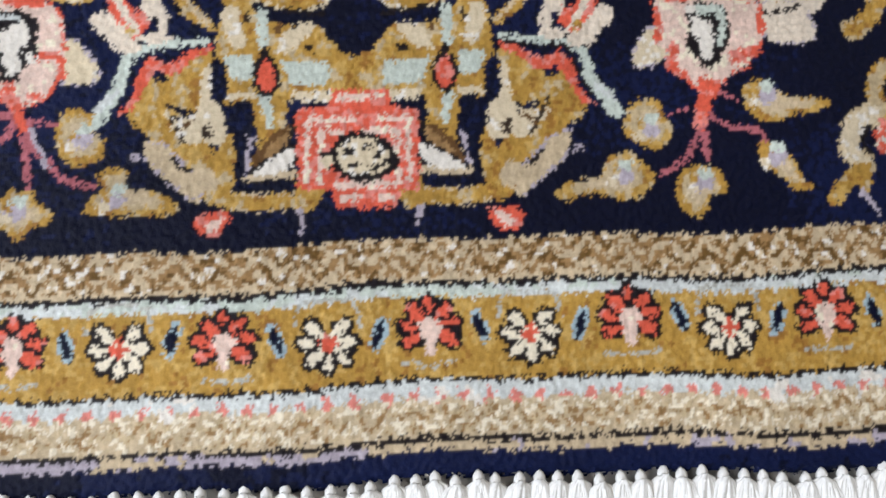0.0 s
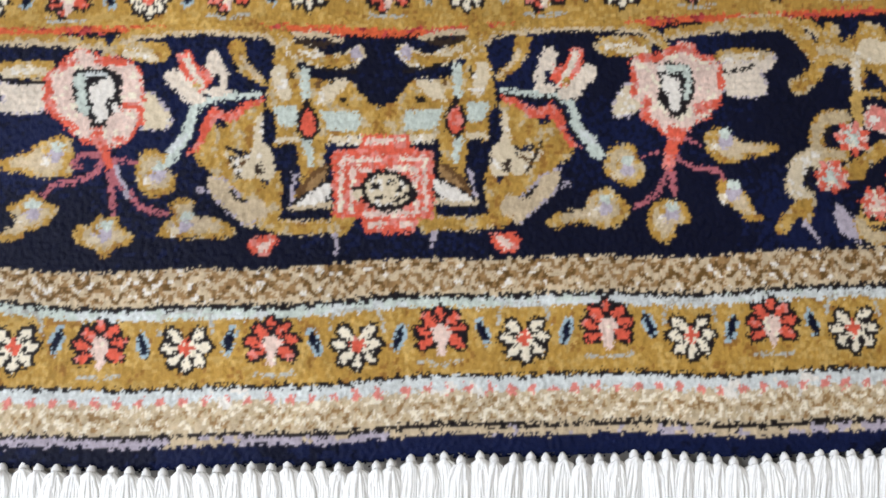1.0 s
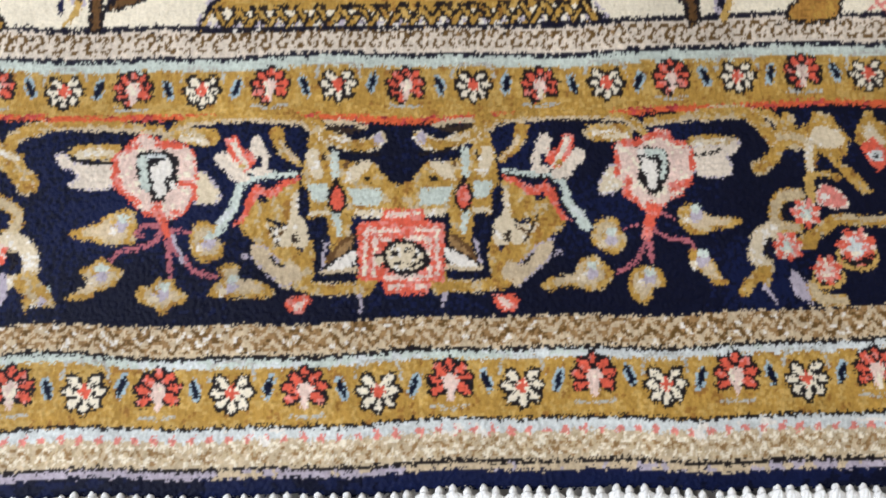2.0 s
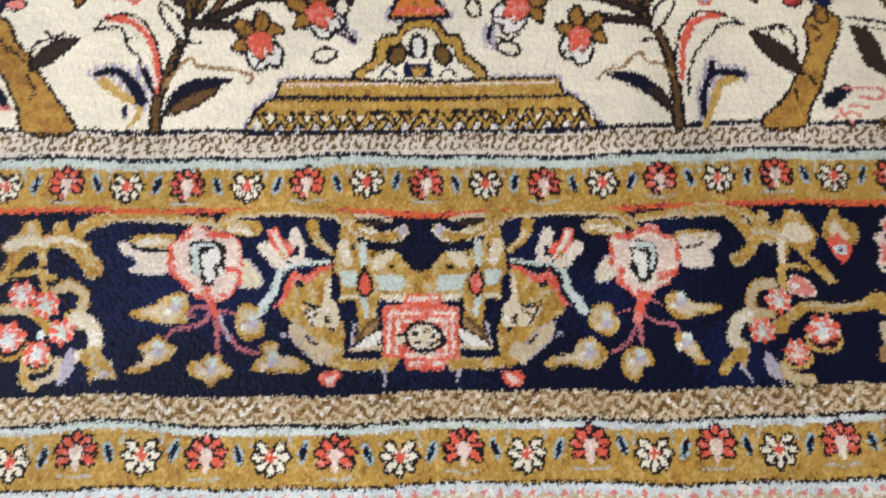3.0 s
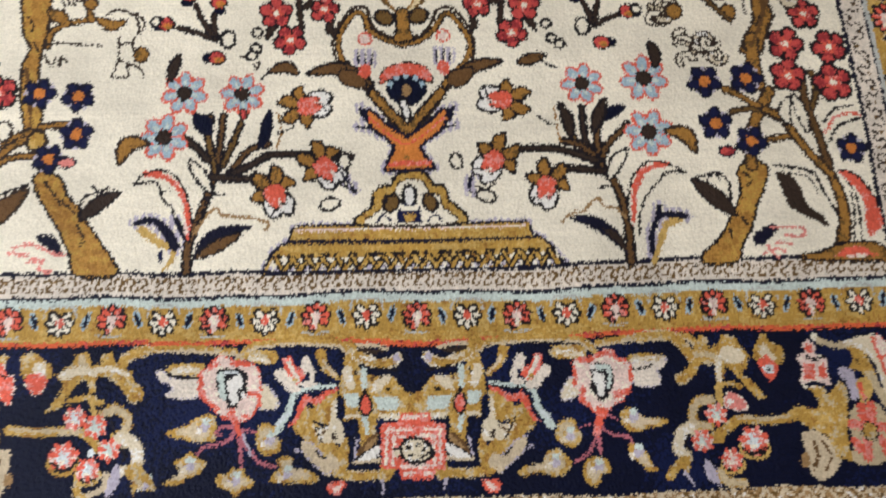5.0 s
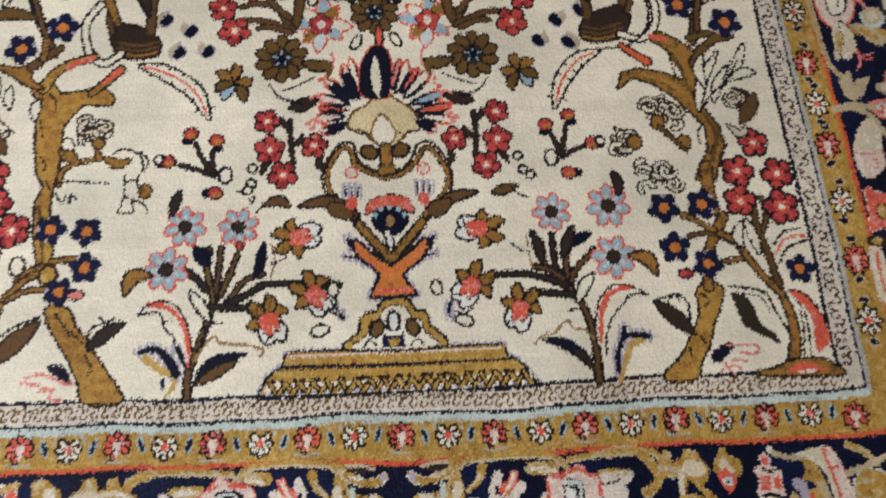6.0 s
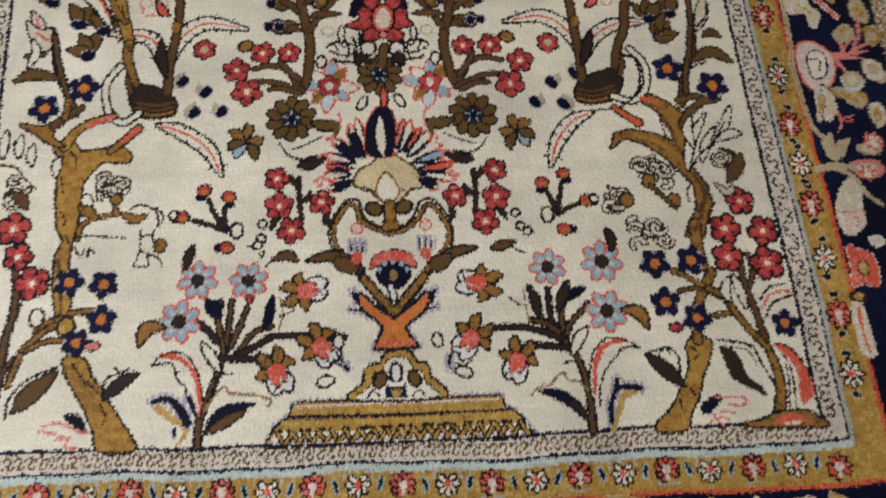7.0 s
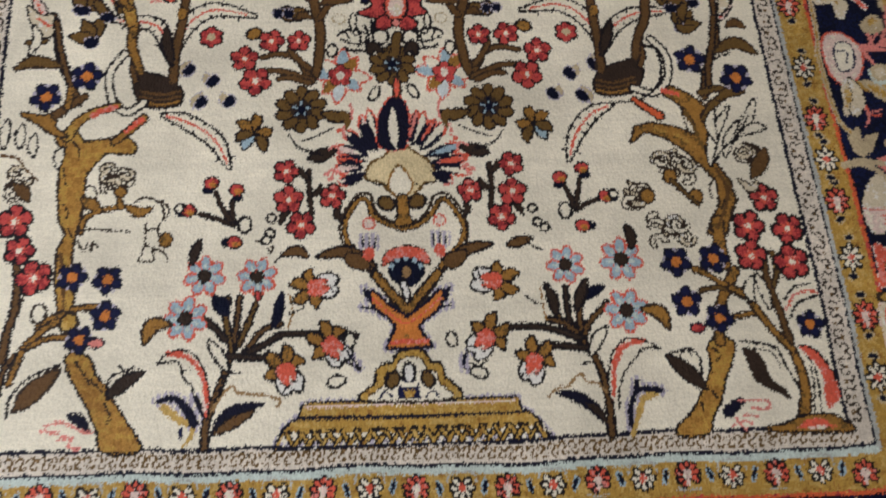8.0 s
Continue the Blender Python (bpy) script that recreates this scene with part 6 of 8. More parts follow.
    stroke(brown, [(-101.4, 168.1), (-95.7, 177.0), (-92.0, 180.0), (-88.6, 176.7), (-80.2, 175.6), (-72.5, 174.5), (-66.3, 172.0), (-68.5, 168.7)], 1.5, "tan")
    for p, r, turn in (((-109.9, 239.8), 10.2, 0), ((-81.5, 238.7), 10.0, 20), ((-118.7, 216.6), 11.0, 10)):
        aqua_flower(*p, r, turn)
    leaf(motif("leaf", FIELD, "gold leaf"), [(-127.0, 213.8), (-135.9, 212.9), (-139.2, 204.2)], 6.0, "ochre", rim="umber", rw=0.7)
    leaf(motif("leaf", FIELD, "dark sepal"), [(-117.4, 246.8), (-116.0, 253.5), (-113.4, 260.3)], 4.4, "umber", rim="dark", rw=0.5)
    blob(motif("bud", FIELD, "small red bud"), -80.6, 228.0, 1.6, 2.4, "red", rim="umber", rw=0.4)
    bell(-64.4, 187.3, 1.05, 22)
    bell(-40.9, 200.6, 1.05, 42)
    bell(-49.7, 232.0, 1.05, 100)
    own = motif("bud", FIELD, "small outlined ivory bud")
    for p, rx, ry, t in (((-30.7, 202.6), 2.2, 3.2, 0), ((-37.5, 181.3), 4.2, 2.4, 15)):
        blob(own, *p, rx, ry, "ivory", rim="dark", rw=0.6, turn=t)
    stroke(own, [(-32.4, 197.4), (-29.0, 192.6), (-25.1, 187.8)], 1.8, "ink", 1.2)
    stroke(own, [(-36.4, 192.2), (-29.6, 189.7), (-25.1, 186.6)], 1.2, "dark")
    twig = motif("stem", FIELD, "thin dark twig")
    stroke(twig, [(-71.9, 247.4), (-67.9, 251.6), (-62.7, 252.7)], 1.3, "dark")
    leaf(twig, [(-67.9, 251.0), (-60.4, 253.3), (-54.5, 250.0)], 4.6, "brown", rim="dark", rw=0.6)
    stroke(twig, [(-83.2, 259.5), (-77.3, 258.1), (-74.9, 252.4), (-73.2, 256.8)], 1.2, "umber")


def right_shrub():
    stem = motif("stem", FIELD, "brown stems of the flowering shrub")
    stroke(stem, [(106.8, 150.2), (106.7, 161.5), (106.3, 173.0), (102.4, 187.8), (97.3, 196.8), (94.2, 201.7)], 2.6, "brown", 1.9, rim="dark", rw=0.6)
    for pts, dye in (([(94.2, 201.1), (88.7, 212.7), (88.1, 229.2)], "umber"), ([(95.5, 202.8), (94.8, 215.5), (99.0, 232.0)], "brown"), ([(93.0, 200.5), (82.9, 213.5), (79.5, 224.6), (77.6, 230.8)], "olive"), ([(96.0, 201.6), (100.2, 209.9), (110.5, 220.0)], "brown"), ([(94.3, 202.3), (86.6, 209.1), (77.5, 211.8)], "brown"), ([(94.2, 201.1), (76.6, 207.0), (61.5, 208.1), (46.3, 206.2)], "umber"), ([(96.7, 195.6), (81.1, 197.3), (66.6, 196.6)], "umber")):
        stroke(stem, pts, 1.9, dye, 1.4, rim="dark", rw=0.6)
    leaf(stem, [(96.5, 222.2), (102.7, 226.4), (108.9, 229.3)], 4.4, "navy", rim="ink", rw=0.5)
    leaf(stem, [(81.7, 214.1), (80.6, 222.7), (77.6, 230.2)], 4.4, "umber", rim="dark", rw=0.6)
    leaf(stem, [(93.1, 216.8), (96.1, 224.7), (99.7, 233.3)], 4.2, "umber", rim="dark", rw=0.6)
    stroke(stem, [(74.0, 229.6), (75.0, 219.2), (76.3, 211.2)], 1.0, "ochre")
    stroke(stem, [(66.0, 225.0), (71.6, 220.5), (74.5, 220.4)], 1.2, "dark")
    leaf(stem, [(99.3, 192.0), (103.4, 200.2), (108.6, 206.0)], 5.0, "ivory", rim="dark", rw=0.6)
    stroke(stem, [(93.6, 186.9), (98.9, 187.9), (102.6, 184.2)], 1.4, "dark", 0.9)
    red = motif("leaf", FIELD, "curved coral and ivory leaf")
    shape(red, [(138.0, 194.3), (128.5, 198.8), (119.8, 199.7), (111.5, 192.8), (107.7, 182.3), (107.6, 168.9), (111.3, 164.8), (112.6, 173.4), (116.3, 182.0), (121.5, 187.7), (128.0, 194.0)], "ivory", bend=False)
    stroke(red, [(128.5, 198.8), (117.7, 196.2), (111.5, 186.3), (109.5, 170.0)], 3.0, "coral", 2.2)
    stroke(red, [(115.2, 194.5), (111.5, 186.3)], 4.2, "coral", 3.4)
    stroke(red, [(138.0, 194.3), (128.5, 199.1), (119.2, 200.0), (111.6, 193.4), (107.7, 182.3), (107.3, 169.0)], 1.2, "dark")
    stroke(red, [(138.0, 194.3), (128.6, 194.6), (121.5, 187.7), (116.6, 182.0), (112.9, 173.4), (111.7, 163.6)], 1.2, "dark")
    blue = motif("leaf", FIELD, "navy and gold curled leaf")
    stroke(blue, [(131.9, 170.4), (125.3, 167.8), (121.6, 159.3), (117.8, 149.8)], 4.2, "straw", 2.6)
    stroke(blue, [(135.0, 172.1), (125.3, 173.0), (121.0, 170.8), (118.0, 163.4), (117.1, 154.3)], 3.4, "ink", 2.6)
    stroke(blue, [(122.8, 177.1), (121.8, 172.5)], 2.6, "ink")
    brown = motif("leaf", FIELD, "dark leaf with tan edge")
    leaf(brown, [(78.7, 172.2), (89.4, 170.1), (98.6, 163.5), (105.2, 154.2)], 7.0, "ink", rim="")
    leaf(brown, [(94.3, 166.5), (100.2, 162.3), (105.7, 154.2)], 3.6, "umber", rim="")
    stroke(brown, [(74.6, 170.1), (78.3, 174.0), (85.2, 175.5), (89.6, 180.0), (93.2, 181.6), (95.7, 177.4), (101.4, 176.7), (105.6, 171.9)], 1.5, "tan")
    for p, r, turn in (((89.1, 242.3), 9.8, 10), ((120.8, 244.9), 11.4, 0), ((121.0, 215.7), 11.2, 20)):
        aqua_flower(*p, r, turn)
    leaf(motif("leaf", FIELD, "gold leaf"), [(130.3, 216.3), (139.5, 214.2), (143.3, 205.6)], 5.6, "ochre", rim="umber", rw=0.7)
    leaf(motif("leaf", FIELD, "dark sepal"), [(127.2, 251.4), (127.9, 258.4), (125.4, 265.0)], 5.0, "umber", rim="dark", rw=0.5)
    bell(68.4, 189.4, 1.0, -20)
    bell(43.2, 202.7, 1.05, -42)
    bell(48.9, 234.1, 1.05, -95)
    own = motif("bud", FIELD, "small outlined ivory bud")
    for p, rx, ry, t in (((24.2, 202.1), 2.2, 3.4, 10), ((38.3, 184.0), 4.2, 2.2, -15)):
        blob(own, *p, rx, ry, "ivory", rim="dark", rw=0.6, turn=t)
    stroke(own, [(31.9, 194.1), (30.0, 189.5), (31.0, 186.0)], 2.2, "ink", 1.2)
    stroke(own, [(33.4, 189.4), (38.5, 187.5), (42.6, 190.3)], 1.2, "dark")
    twig = motif("stem", FIELD, "thin dark twig")
    leaf(twig, [(57.7, 254.5), (63.2, 256.3), (70.5, 258.0)], 4.6, "brown", rim="dark", rw=0.6)
    stroke(twig, [(68.0, 257.4), (71.9, 252.9), (77.2, 251.5)], 1.3, "dark")


# ---------------------------------------------------------------- field: buds, red sprays and tops, one half
def sprays_half():
    stem = motif("stem", FIELD, "dark twig with orange buds")
    stroke(stem, [(-96.0, 269.0), (-97.2, 280.0), (-95.7, 287.7)], 2.4, "umber", 1.6, rim="dark", rw=0.5)
    stroke(stem, [(-97.3, 270.4), (-102.9, 279.4), (-107.3, 288.6)], 2.4, "umber", 1.4, rim="dark", rw=0.5)
    stroke(stem, [(-98.6, 269.7), (-107.0, 273.3), (-114.8, 275.5)], 1.8, "umber", rim="dark", rw=0.5)
    small_bud(-109.6, 294.3, -20)
    small_bud(-95.2, 289.8, 10)
    small_bud(-121.3, 277.7, -80)
    small_bud(-94.8, 258.8, -90)
    loop(-89.6, 268.9, 2.8, 4.0)
    for x, y in [(-75.1, 272.7), (-75.4, 263.8), (-77.2, 259.8), (-126.5, 279.2)]:
        loop(x, y, 1.8, 1.6)
    for x, y, r, t in ((-67.7, 300.6, 6.6, 20), (-65.9, 283.6, 7.6, 0), (-58.4, 268.2, 7.4, 40), (-41.3, 285.3, 6.8, 10)):
        scarlet_flower(x, y, r, t)
    tw = motif("stem", FIELD, "dark twig of the red flowers")
    stroke(tw, [(-52.7, 275.0), (-54.4, 289.0), (-54.7, 301.1)], 2.4, "umber", rim="dark", rw=0.4)
    leaf(tw, [(-54.8, 308.3), (-48.3, 310.4), (-40.4, 313.2)], 6.4, "umber", rim="dark")
    for pts in ([(-67.1, 323.2), (-60.3, 315.7), (-48.3, 311.9)], [(-59.1, 319.4), (-50.5, 322.9), (-40.6, 328.0)], [(-64.3, 318.0), (-56.9, 312.7), (-47.0, 310.4)]):
        stroke(tw, pts, 1.1, "dark")
    for x, y in [(-42.8, 295.9), (-38.9, 300.1), (-41.4, 290.9), (-44.8, 298.8)]:
        blob(tw, x, y, 1.6, 1.3, "pink")
    for pts in ([(-53.0, 285.5), (-49.2, 288.2), (-47.9, 292.4)], [(-54.5, 296.1), (-57.9, 298.3), (-59.9, 302.7)], [(-36.7, 278.2), (-38.6, 274.0), (-35.9, 270.5)], [(-65.6, 275.3), (-68.7, 273.3), (-69.9, 269.2)]):
        leaf(tw, pts, 3.2, "umber", rim="dark", rw=0.5)
    brown_flower(-60.3, 339.9, 14.6)
    leaf(motif("leaf", FIELD, "brown leaf"), [(-47.5, 337.1), (-39.3, 334.7), (-32.0, 336.1)], 6.0, "olive", rim="dark")
    star_flower(-37.6, 362.1, 14.5)
    lf = motif("leaf", FIELD, "gold and aqua butterfly-like leaf")
    for pts, dye in (([(-87.7, 326.5), (-92.7, 330.4), (-96.9, 332.0)], "ochre"), ([(-87.1, 327.3), (-86.0, 333.3), (-86.9, 336.4)], "ochre"), ([(-86.3, 325.0), (-80.2, 325.6), (-77.5, 327.1)], "ochre"), ([(-87.6, 324.2), (-90.8, 319.8), (-92.6, 315.4)], "sky"), ([(-85.5, 323.5), (-81.9, 318.9), (-81.0, 313.7)], "olive"), ([(-88.3, 325.0), (-93.7, 323.6), (-96.9, 320.7)], "olive")):
        leaf(lf, pts, 5.4, dye, rim="dark", rw=0.8)
    for x, y, t in ((-128.9, 367.5, 20), (-114.4, 360.1, -35), (-120.4, 346.2, 15), (-103.9, 346.7, -30)):
        own = motif("bud", FIELD, "navy and sand bud")
        a = radians(t)
        ca, sa = math.cos(a), math.sin(a)
        leaf(own, [(x - 1.5 * ca - 4.5 * sa, y - 1.5 * sa - 4.5 * ca), (x - 2 * ca, y), (x + 5.5 * sa, y + 5.5 * ca)], 5.6, "sand", rim="lilac", rw=0.5)
        shape(own, [(x + 1.5, y + 3.5), (x + 5, y + 1), (x + 4, y - 3), (x, y - 5), (x - 2.5, y - 2)], "navy", rim="lilac", rw=0.5)
    # flowering spray on its brown branch
    br = motif("branch", FIELD, "brown branch with red flowers")
    stroke(br, [(-53.4, 468.7), (-55.8, 441.5), (-56.0, 419.6), (-50.3, 394.1), (-51.2, 369.5), (-54.4, 359.2)], 5.4, "brown", 4.0, rim="umber", rw=0.8)
    stroke(br, [(-50.5, 402.5), (-39.9, 419.4), (-25.2, 435.0), (-14.0, 450.1)], 3.6, "brown", 2.0, rim="umber", rw=0.6)
    for pts in ([(-54.4, 359.2), (-64.0, 373.7), (-74.7, 377.1), (-84.5, 374.9)], [(-54.4, 359.2), (-70.7, 365.0), (-84.8, 366.0)], [(-56.8, 367.2), (-67.0, 377.8), (-67.8, 382.8)], [(-56.5, 357.6), (-67.1, 361.0), (-74.1, 360.3)]):
        stroke(br, pts, 3.0, "brown", 2.0, rim="umber", rw=0.7)
    for x, y, r, t in ((-88.0, 358.9, 8.6, 36), (-95.1, 374.2, 7.6, 0), (-79.4, 386.2, 7.0, 20), (-63.0, 386.0, 6.4, 0)):
        scarlet_flower(x, y, r, t)
    blob(motif("leaf", FIELD, "gold leaf"), -90.3, 391.3, 4.0, 3.0, "ochre", rim="dark", turn=30)
    for x, y, t in ((-69.2, 422.3, -50), (-70.1, 405.2, -60), (-44.3, 423.8, 60), (-73.2, 432.8, -40), (-63.6, 405.2, 0)):
        own = motif("bud", FIELD, "brown bud with navy tip")
        blob(own, x, y, 5.0, 4.0, "olive", rim="dark", rw=0.9, turn=t)
        blob(own, x + 1, y + 0.5, 2.6, 2.0, "ochre", turn=t)
        shape(own, [(x - 4, y + 2.5), (x - 8, y + 3.5), (x - 9.5, y), (x - 7.5, y - 3), (x - 4, y - 2)], "navy", rim="lilac", rw=0.5)
    top = motif("flower", FIELD, "brown flower with coral ring")
    bloom(top, -103.2, 443.7, 14.0, 9, "olive", "cream", rim="dark", rw=0.8, fat=0.4, core=0.5, heart_rim="coral", apart=True)
    bloom(top, -103.2, 443.7, 6.0, 6, "dark", "blush", rim="coral", rw=0.8, fat=0.4, core=0.3)
    top = motif("flower", FIELD, "brown and blush flower cluster")
    for x, y, dye in ((-48.3, 437.9, "olive"), (-42.3, 435.2, "blush"), (-37.2, 438.7, "olive"), (-44.0, 445.0, "coral")):
        blob(top, x, y, 3.6, 4.2, dye, rim="dark", rw=0.9)
    for pts in ([(-56.2, 428.3), (-61.5, 435.4), (-60.3, 443.3)], [(-58.0, 415.3), (-64.1, 422.3), (-69.3, 424.1)], [(-53.8, 422.2), (-48.8, 428.2), (-47.4, 432.6)], [(-56.3, 402.5), (-61.4, 404.3), (-64.9, 401.8)], [(-50.7, 412.7), (-43.4, 414.3), (-31.7, 414.2)]):
        leaf(br, pts, 4.0, "brown", rim="umber", rw=0.8)
    blob(motif("bud", FIELD, "tan bud"), -38.9, 401.5, 3.2, 3.0, "ivory", rim="sand", rw=1.0)
    # dark line work beside the top flower
    line = motif("tendril", FIELD, "dark curling tendrils")
    for pts in ([(-37.3, 391.4), (-32.3, 393.0), (-27.9, 389.6), (-22.9, 392.9)], [(-35.1, 385.6), (-27.2, 383.8), (-21.4, 387.0)], [(-32.3, 398.9), (-30.2, 404.8), (-28.0, 398.8)], [(-22.9, 385.4), (-20.7, 392.9), (-17.8, 389.5)], [(-34.3, 379.0), (-27.1, 379.7), (-21.4, 377.2)]):
        stroke(line, pts, 1.1, "dark")
    loop(-42.8, 379.1, 2.2, 3.6)
    loop(-17.2, 349.9, 1.8, 4.2, -30)
    for pts in ([(-31.8, 343.1), (-30.4, 337.6), (-31.0, 333.0)], [(-33.8, 330.8), (-35.8, 326.3), (-35.0, 321.7)], [(-43.8, 314.4), (-39.7, 316.6), (-36.9, 312.0)], [(-44.2, 299.7), (-40.9, 301.8), (-41.4, 296.7)]):
        stroke(line, pts, 1.4, "pink")
    for pts in ([(-38.2, 392.0), (-31.1, 394.3), (-21.9, 390.9)], [(-37.5, 387.1), (-29.6, 383.7), (-20.4, 386.0)], [(-35.3, 381.4), (-28.2, 378.4), (-19.7, 380.3)], [(-27.6, 394.3), (-25.4, 387.7), (-26.8, 381.2)], [(-19.7, 395.0), (-15.5, 386.7), (-19.7, 378.7)], [(-23.3, 396.7), (-20.4, 389.3), (-22.6, 382.8)], [(-39.6, 389.5), (-35.4, 392.8), (-32.5, 387.0)], [(-17.6, 381.1), (-13.3, 385.9), (-13.3, 392.5)]):
        stroke(line, pts, 1.7, "dark", 1.2)
    leaf(line, [(-30.1, 393.5), (-30.5, 399.3), (-29.8, 405.1)], 3.0, "ivory", rim="dark", rw=0.8)
    sq = motif("leaf", FIELD, "brown leaf tuft")
    leaf(sq, [(-36.6, 339.3), (-33.1, 333.1), (-33.7, 326.2)], 4.6, "olive", rim="")


# ---------------------------------------------------------------- field: tree by the long side, one half
def foliage_scribble(pts, count, seed_no):
    """Curling outlined leaflets strewn within the given corners."""
    fol = motif("foliage", FIELD, "pale outlined foliage")
    r = random.Random(seed_no)
    p = np.array(pts)
    for _ in range(count):
        w_ = np.array([r.random() ** 2.2 for _ in p])
        x, y = (w_[:, None] * p).sum(0) / w_.sum()
        a, k = r.uniform(0, 6.3), r.uniform(2.8, 5.0)
        arc = [(x + k * math.cos(a + 0.9 * q), y + 0.8 * k * math.sin(a + 0.9 * q)) for q in range(5)]
        stroke(fol, arc, 2.2, r.choice(("ivory", "ivory", "cream")), 1.0, rim="umber", rw=0.5)


def outlined_leaves(lines, width):
    own = motif("leaf", FIELD, "ivory leaves with dark edge")
    for pts in lines:
        leaf(own, pts, width, "ivory", rim="dark", rw=0.55)


def left_tree():
    own = motif("tree_trunk", FIELD, "gold-brown bending tree trunk")
    shape(own, [(-155.7, 149.6), (-159.1, 160.3), (-166.8, 174.1), (-175.2, 187.0), (-178.9, 196.4), (-173.8, 199.9), (-166.3, 194.9), (-163.8, 188.4), (-155.9, 179.5), (-150.5, 170.8), (-140.6, 157.0), (-137.0, 149.1)], "amber", rim="dark", rw=0.6)
    for pts in ([(-173.9, 195.1), (-169.7, 189.2), (-165.6, 183.2)], [(-165.2, 185.5), (-161.3, 181.4), (-156.9, 177.2)], [(-156.4, 172.6), (-153.4, 166.3), (-154.7, 162.4)]):
        stroke(own, pts, 1.5, "umber", 0.9)
    shape(own, [(-190.3, 256.5), (-186.8, 264.9), (-191.5, 273.5), (-194.1, 290.3), (-194.9, 303.9), (-194.2, 314.3), (-199.3, 322.5), (-195.7, 326.3), (-192.0, 330.6), (-183.1, 319.8), (-173.8, 321.4), (-159.5, 323.0), (-153.9, 317.3), (-155.1, 313.1), (-169.8, 314.3), (-176.7, 307.1), (-180.9, 299.6), (-180.7, 286.7), (-181.1, 271.7), (-183.0, 261.6), (-183.3, 253.2), (-182.0, 242.3), (-179.5, 236.6), (-179.5, 223.6), (-185.3, 220.0), (-189.3, 238.1)], "amber", rim="umber", rw=0.7, bend=False)
    stroke(own, [(-188.5, 253.9), (-185.4, 238.0), (-183.6, 223.0)], 2.4, "brown", 1.6)
    for pts in ([(-190.8, 282.8), (-187.7, 278.1), (-188.3, 272.8)], [(-186.6, 268.5), (-183.4, 262.2)], [(-190.3, 321.3), (-185.9, 316.3), (-185.7, 309.3)], [(-193.3, 303.9), (-190.8, 293.6)]):
        stroke(own, pts, 1.2, "umber", 0.8)
    stroke(own, [(-193.7, 323.5), (-188.4, 332.7), (-180.1, 339.1), (-167.0, 343.3)], 4.6, "amber", 3.2, rim="umber", rw=0.6)
    stroke(own, [(-180.5, 336.9), (-174.5, 340.5), (-167.6, 342.6)], 3.6, "coral", 2.8)
    stroke(own, [(-166.6, 320.3), (-159.5, 326.6), (-151.3, 335.1)], 2.6, "ochre", 4.0, rim="umber", rw=0.6)
    stroke(own, [(-160.8, 326.6), (-151.9, 334.4)], 2.4, "coral", 3.6)
    shape(own, [(-221.3, 339.2), (-208.8, 337.2), (-201.4, 339.3), (-200.9, 330.0), (-193.8, 324.2), (-201.7, 326.1), (-210.7, 332.2)], "ochre", rim="umber", rw=0.6)
    stroke(own, [(-201.2, 337.9), (-194.2, 343.6), (-186.4, 349.4)], 4.4, "brown", 3.0, rim="umber", rw=0.6)
    stroke(own, [(-194.3, 355.3), (-199.7, 368.1), (-204.8, 383.3), (-208.5, 399.6)], 2.4, "brown", 2.0, rim="dark", rw=0.7)
    leaf(own, [(-228.5, 368.3), (-218.0, 372.8), (-202.5, 369.6)], 6.4, "olive", rim="umber", rw=0.6)
    stroke(own, [(-194.7, 353.9), (-195.4, 342.9)], 3.0, "ochre", rim="umber", rw=0.5)
    # low branches and the climbing stem
    st = motif("stem", FIELD, "brown climbing stem by the border")
    for pts, w in (([(-178.8, 222.9), (-169.4, 224.0), (-160.0, 224.7)], 1.8), ([(-179.0, 219.3), (-188.5, 215.2), (-196.5, 208.8), (-202.4, 200.6), (-207.1, 184.3)], 2.6), ([(-173.6, 208.2), (-189.9, 207.4), (-200.3, 202.3)], 2.0), ([(-183.3, 220.6), (-191.2, 217.7), (-196.0, 214.2)], 1.8)):
        stroke(st, pts, w, "ochre", w * 0.7, rim="umber", rw=0.6)
    stroke(st, [(-212.2, 196.1), (-211.4, 210.9), (-209.2, 224.5), (-209.9, 238.5), (-212.3, 251.2)], 3.0, "brown", 2.2, rim="dark", rw=0.6)
    stroke(st, [(-207.4, 219.9), (-205.7, 229.1), (-204.1, 234.6)], 1.6, "umber", 1.0)
    blob(st, -180.0, 215.6, 4.0, 4.2, "gold", rim="umber", rw=0.6)
    blob(st, -196.3, 220.9, 3.2, 4.2, "ivory", rim="umber", rw=0.7)
    stroke(st, [(-212.0, 178.7), (-210.8, 190.2), (-206.2, 198.9)], 2.0, "brown", 1.2, rim="dark", rw=0.5)
    lf = motif("leaf", FIELD, "dark brown leaf outlined in ink")
    leaf(lf, [(-201.8, 171.0), (-194.4, 179.4), (-182.0, 190.6)], 8.6, "brown", rim="umber", rw=0.6)
    stroke(lf, [(-205.8, 167.2), (-204.5, 178.5), (-194.5, 188.6), (-181.2, 193.6)], 1.4, "dark")
    leaf(lf, [(-155.6, 176.0), (-149.3, 182.2), (-138.8, 188.4)], 6.0, "umber", rim="dark", rw=0.5)
    stroke(lf, [(-156.9, 177.2), (-154.9, 186.4), (-147.1, 189.8), (-143.8, 191.4)], 1.3, "dark")
    stroke(lf, [(-150.8, 192.2), (-147.6, 188.6), (-138.9, 189.5)], 1.3, "dark")
    tuft = motif("tuft", FIELD, "navy and pink grass tuft")
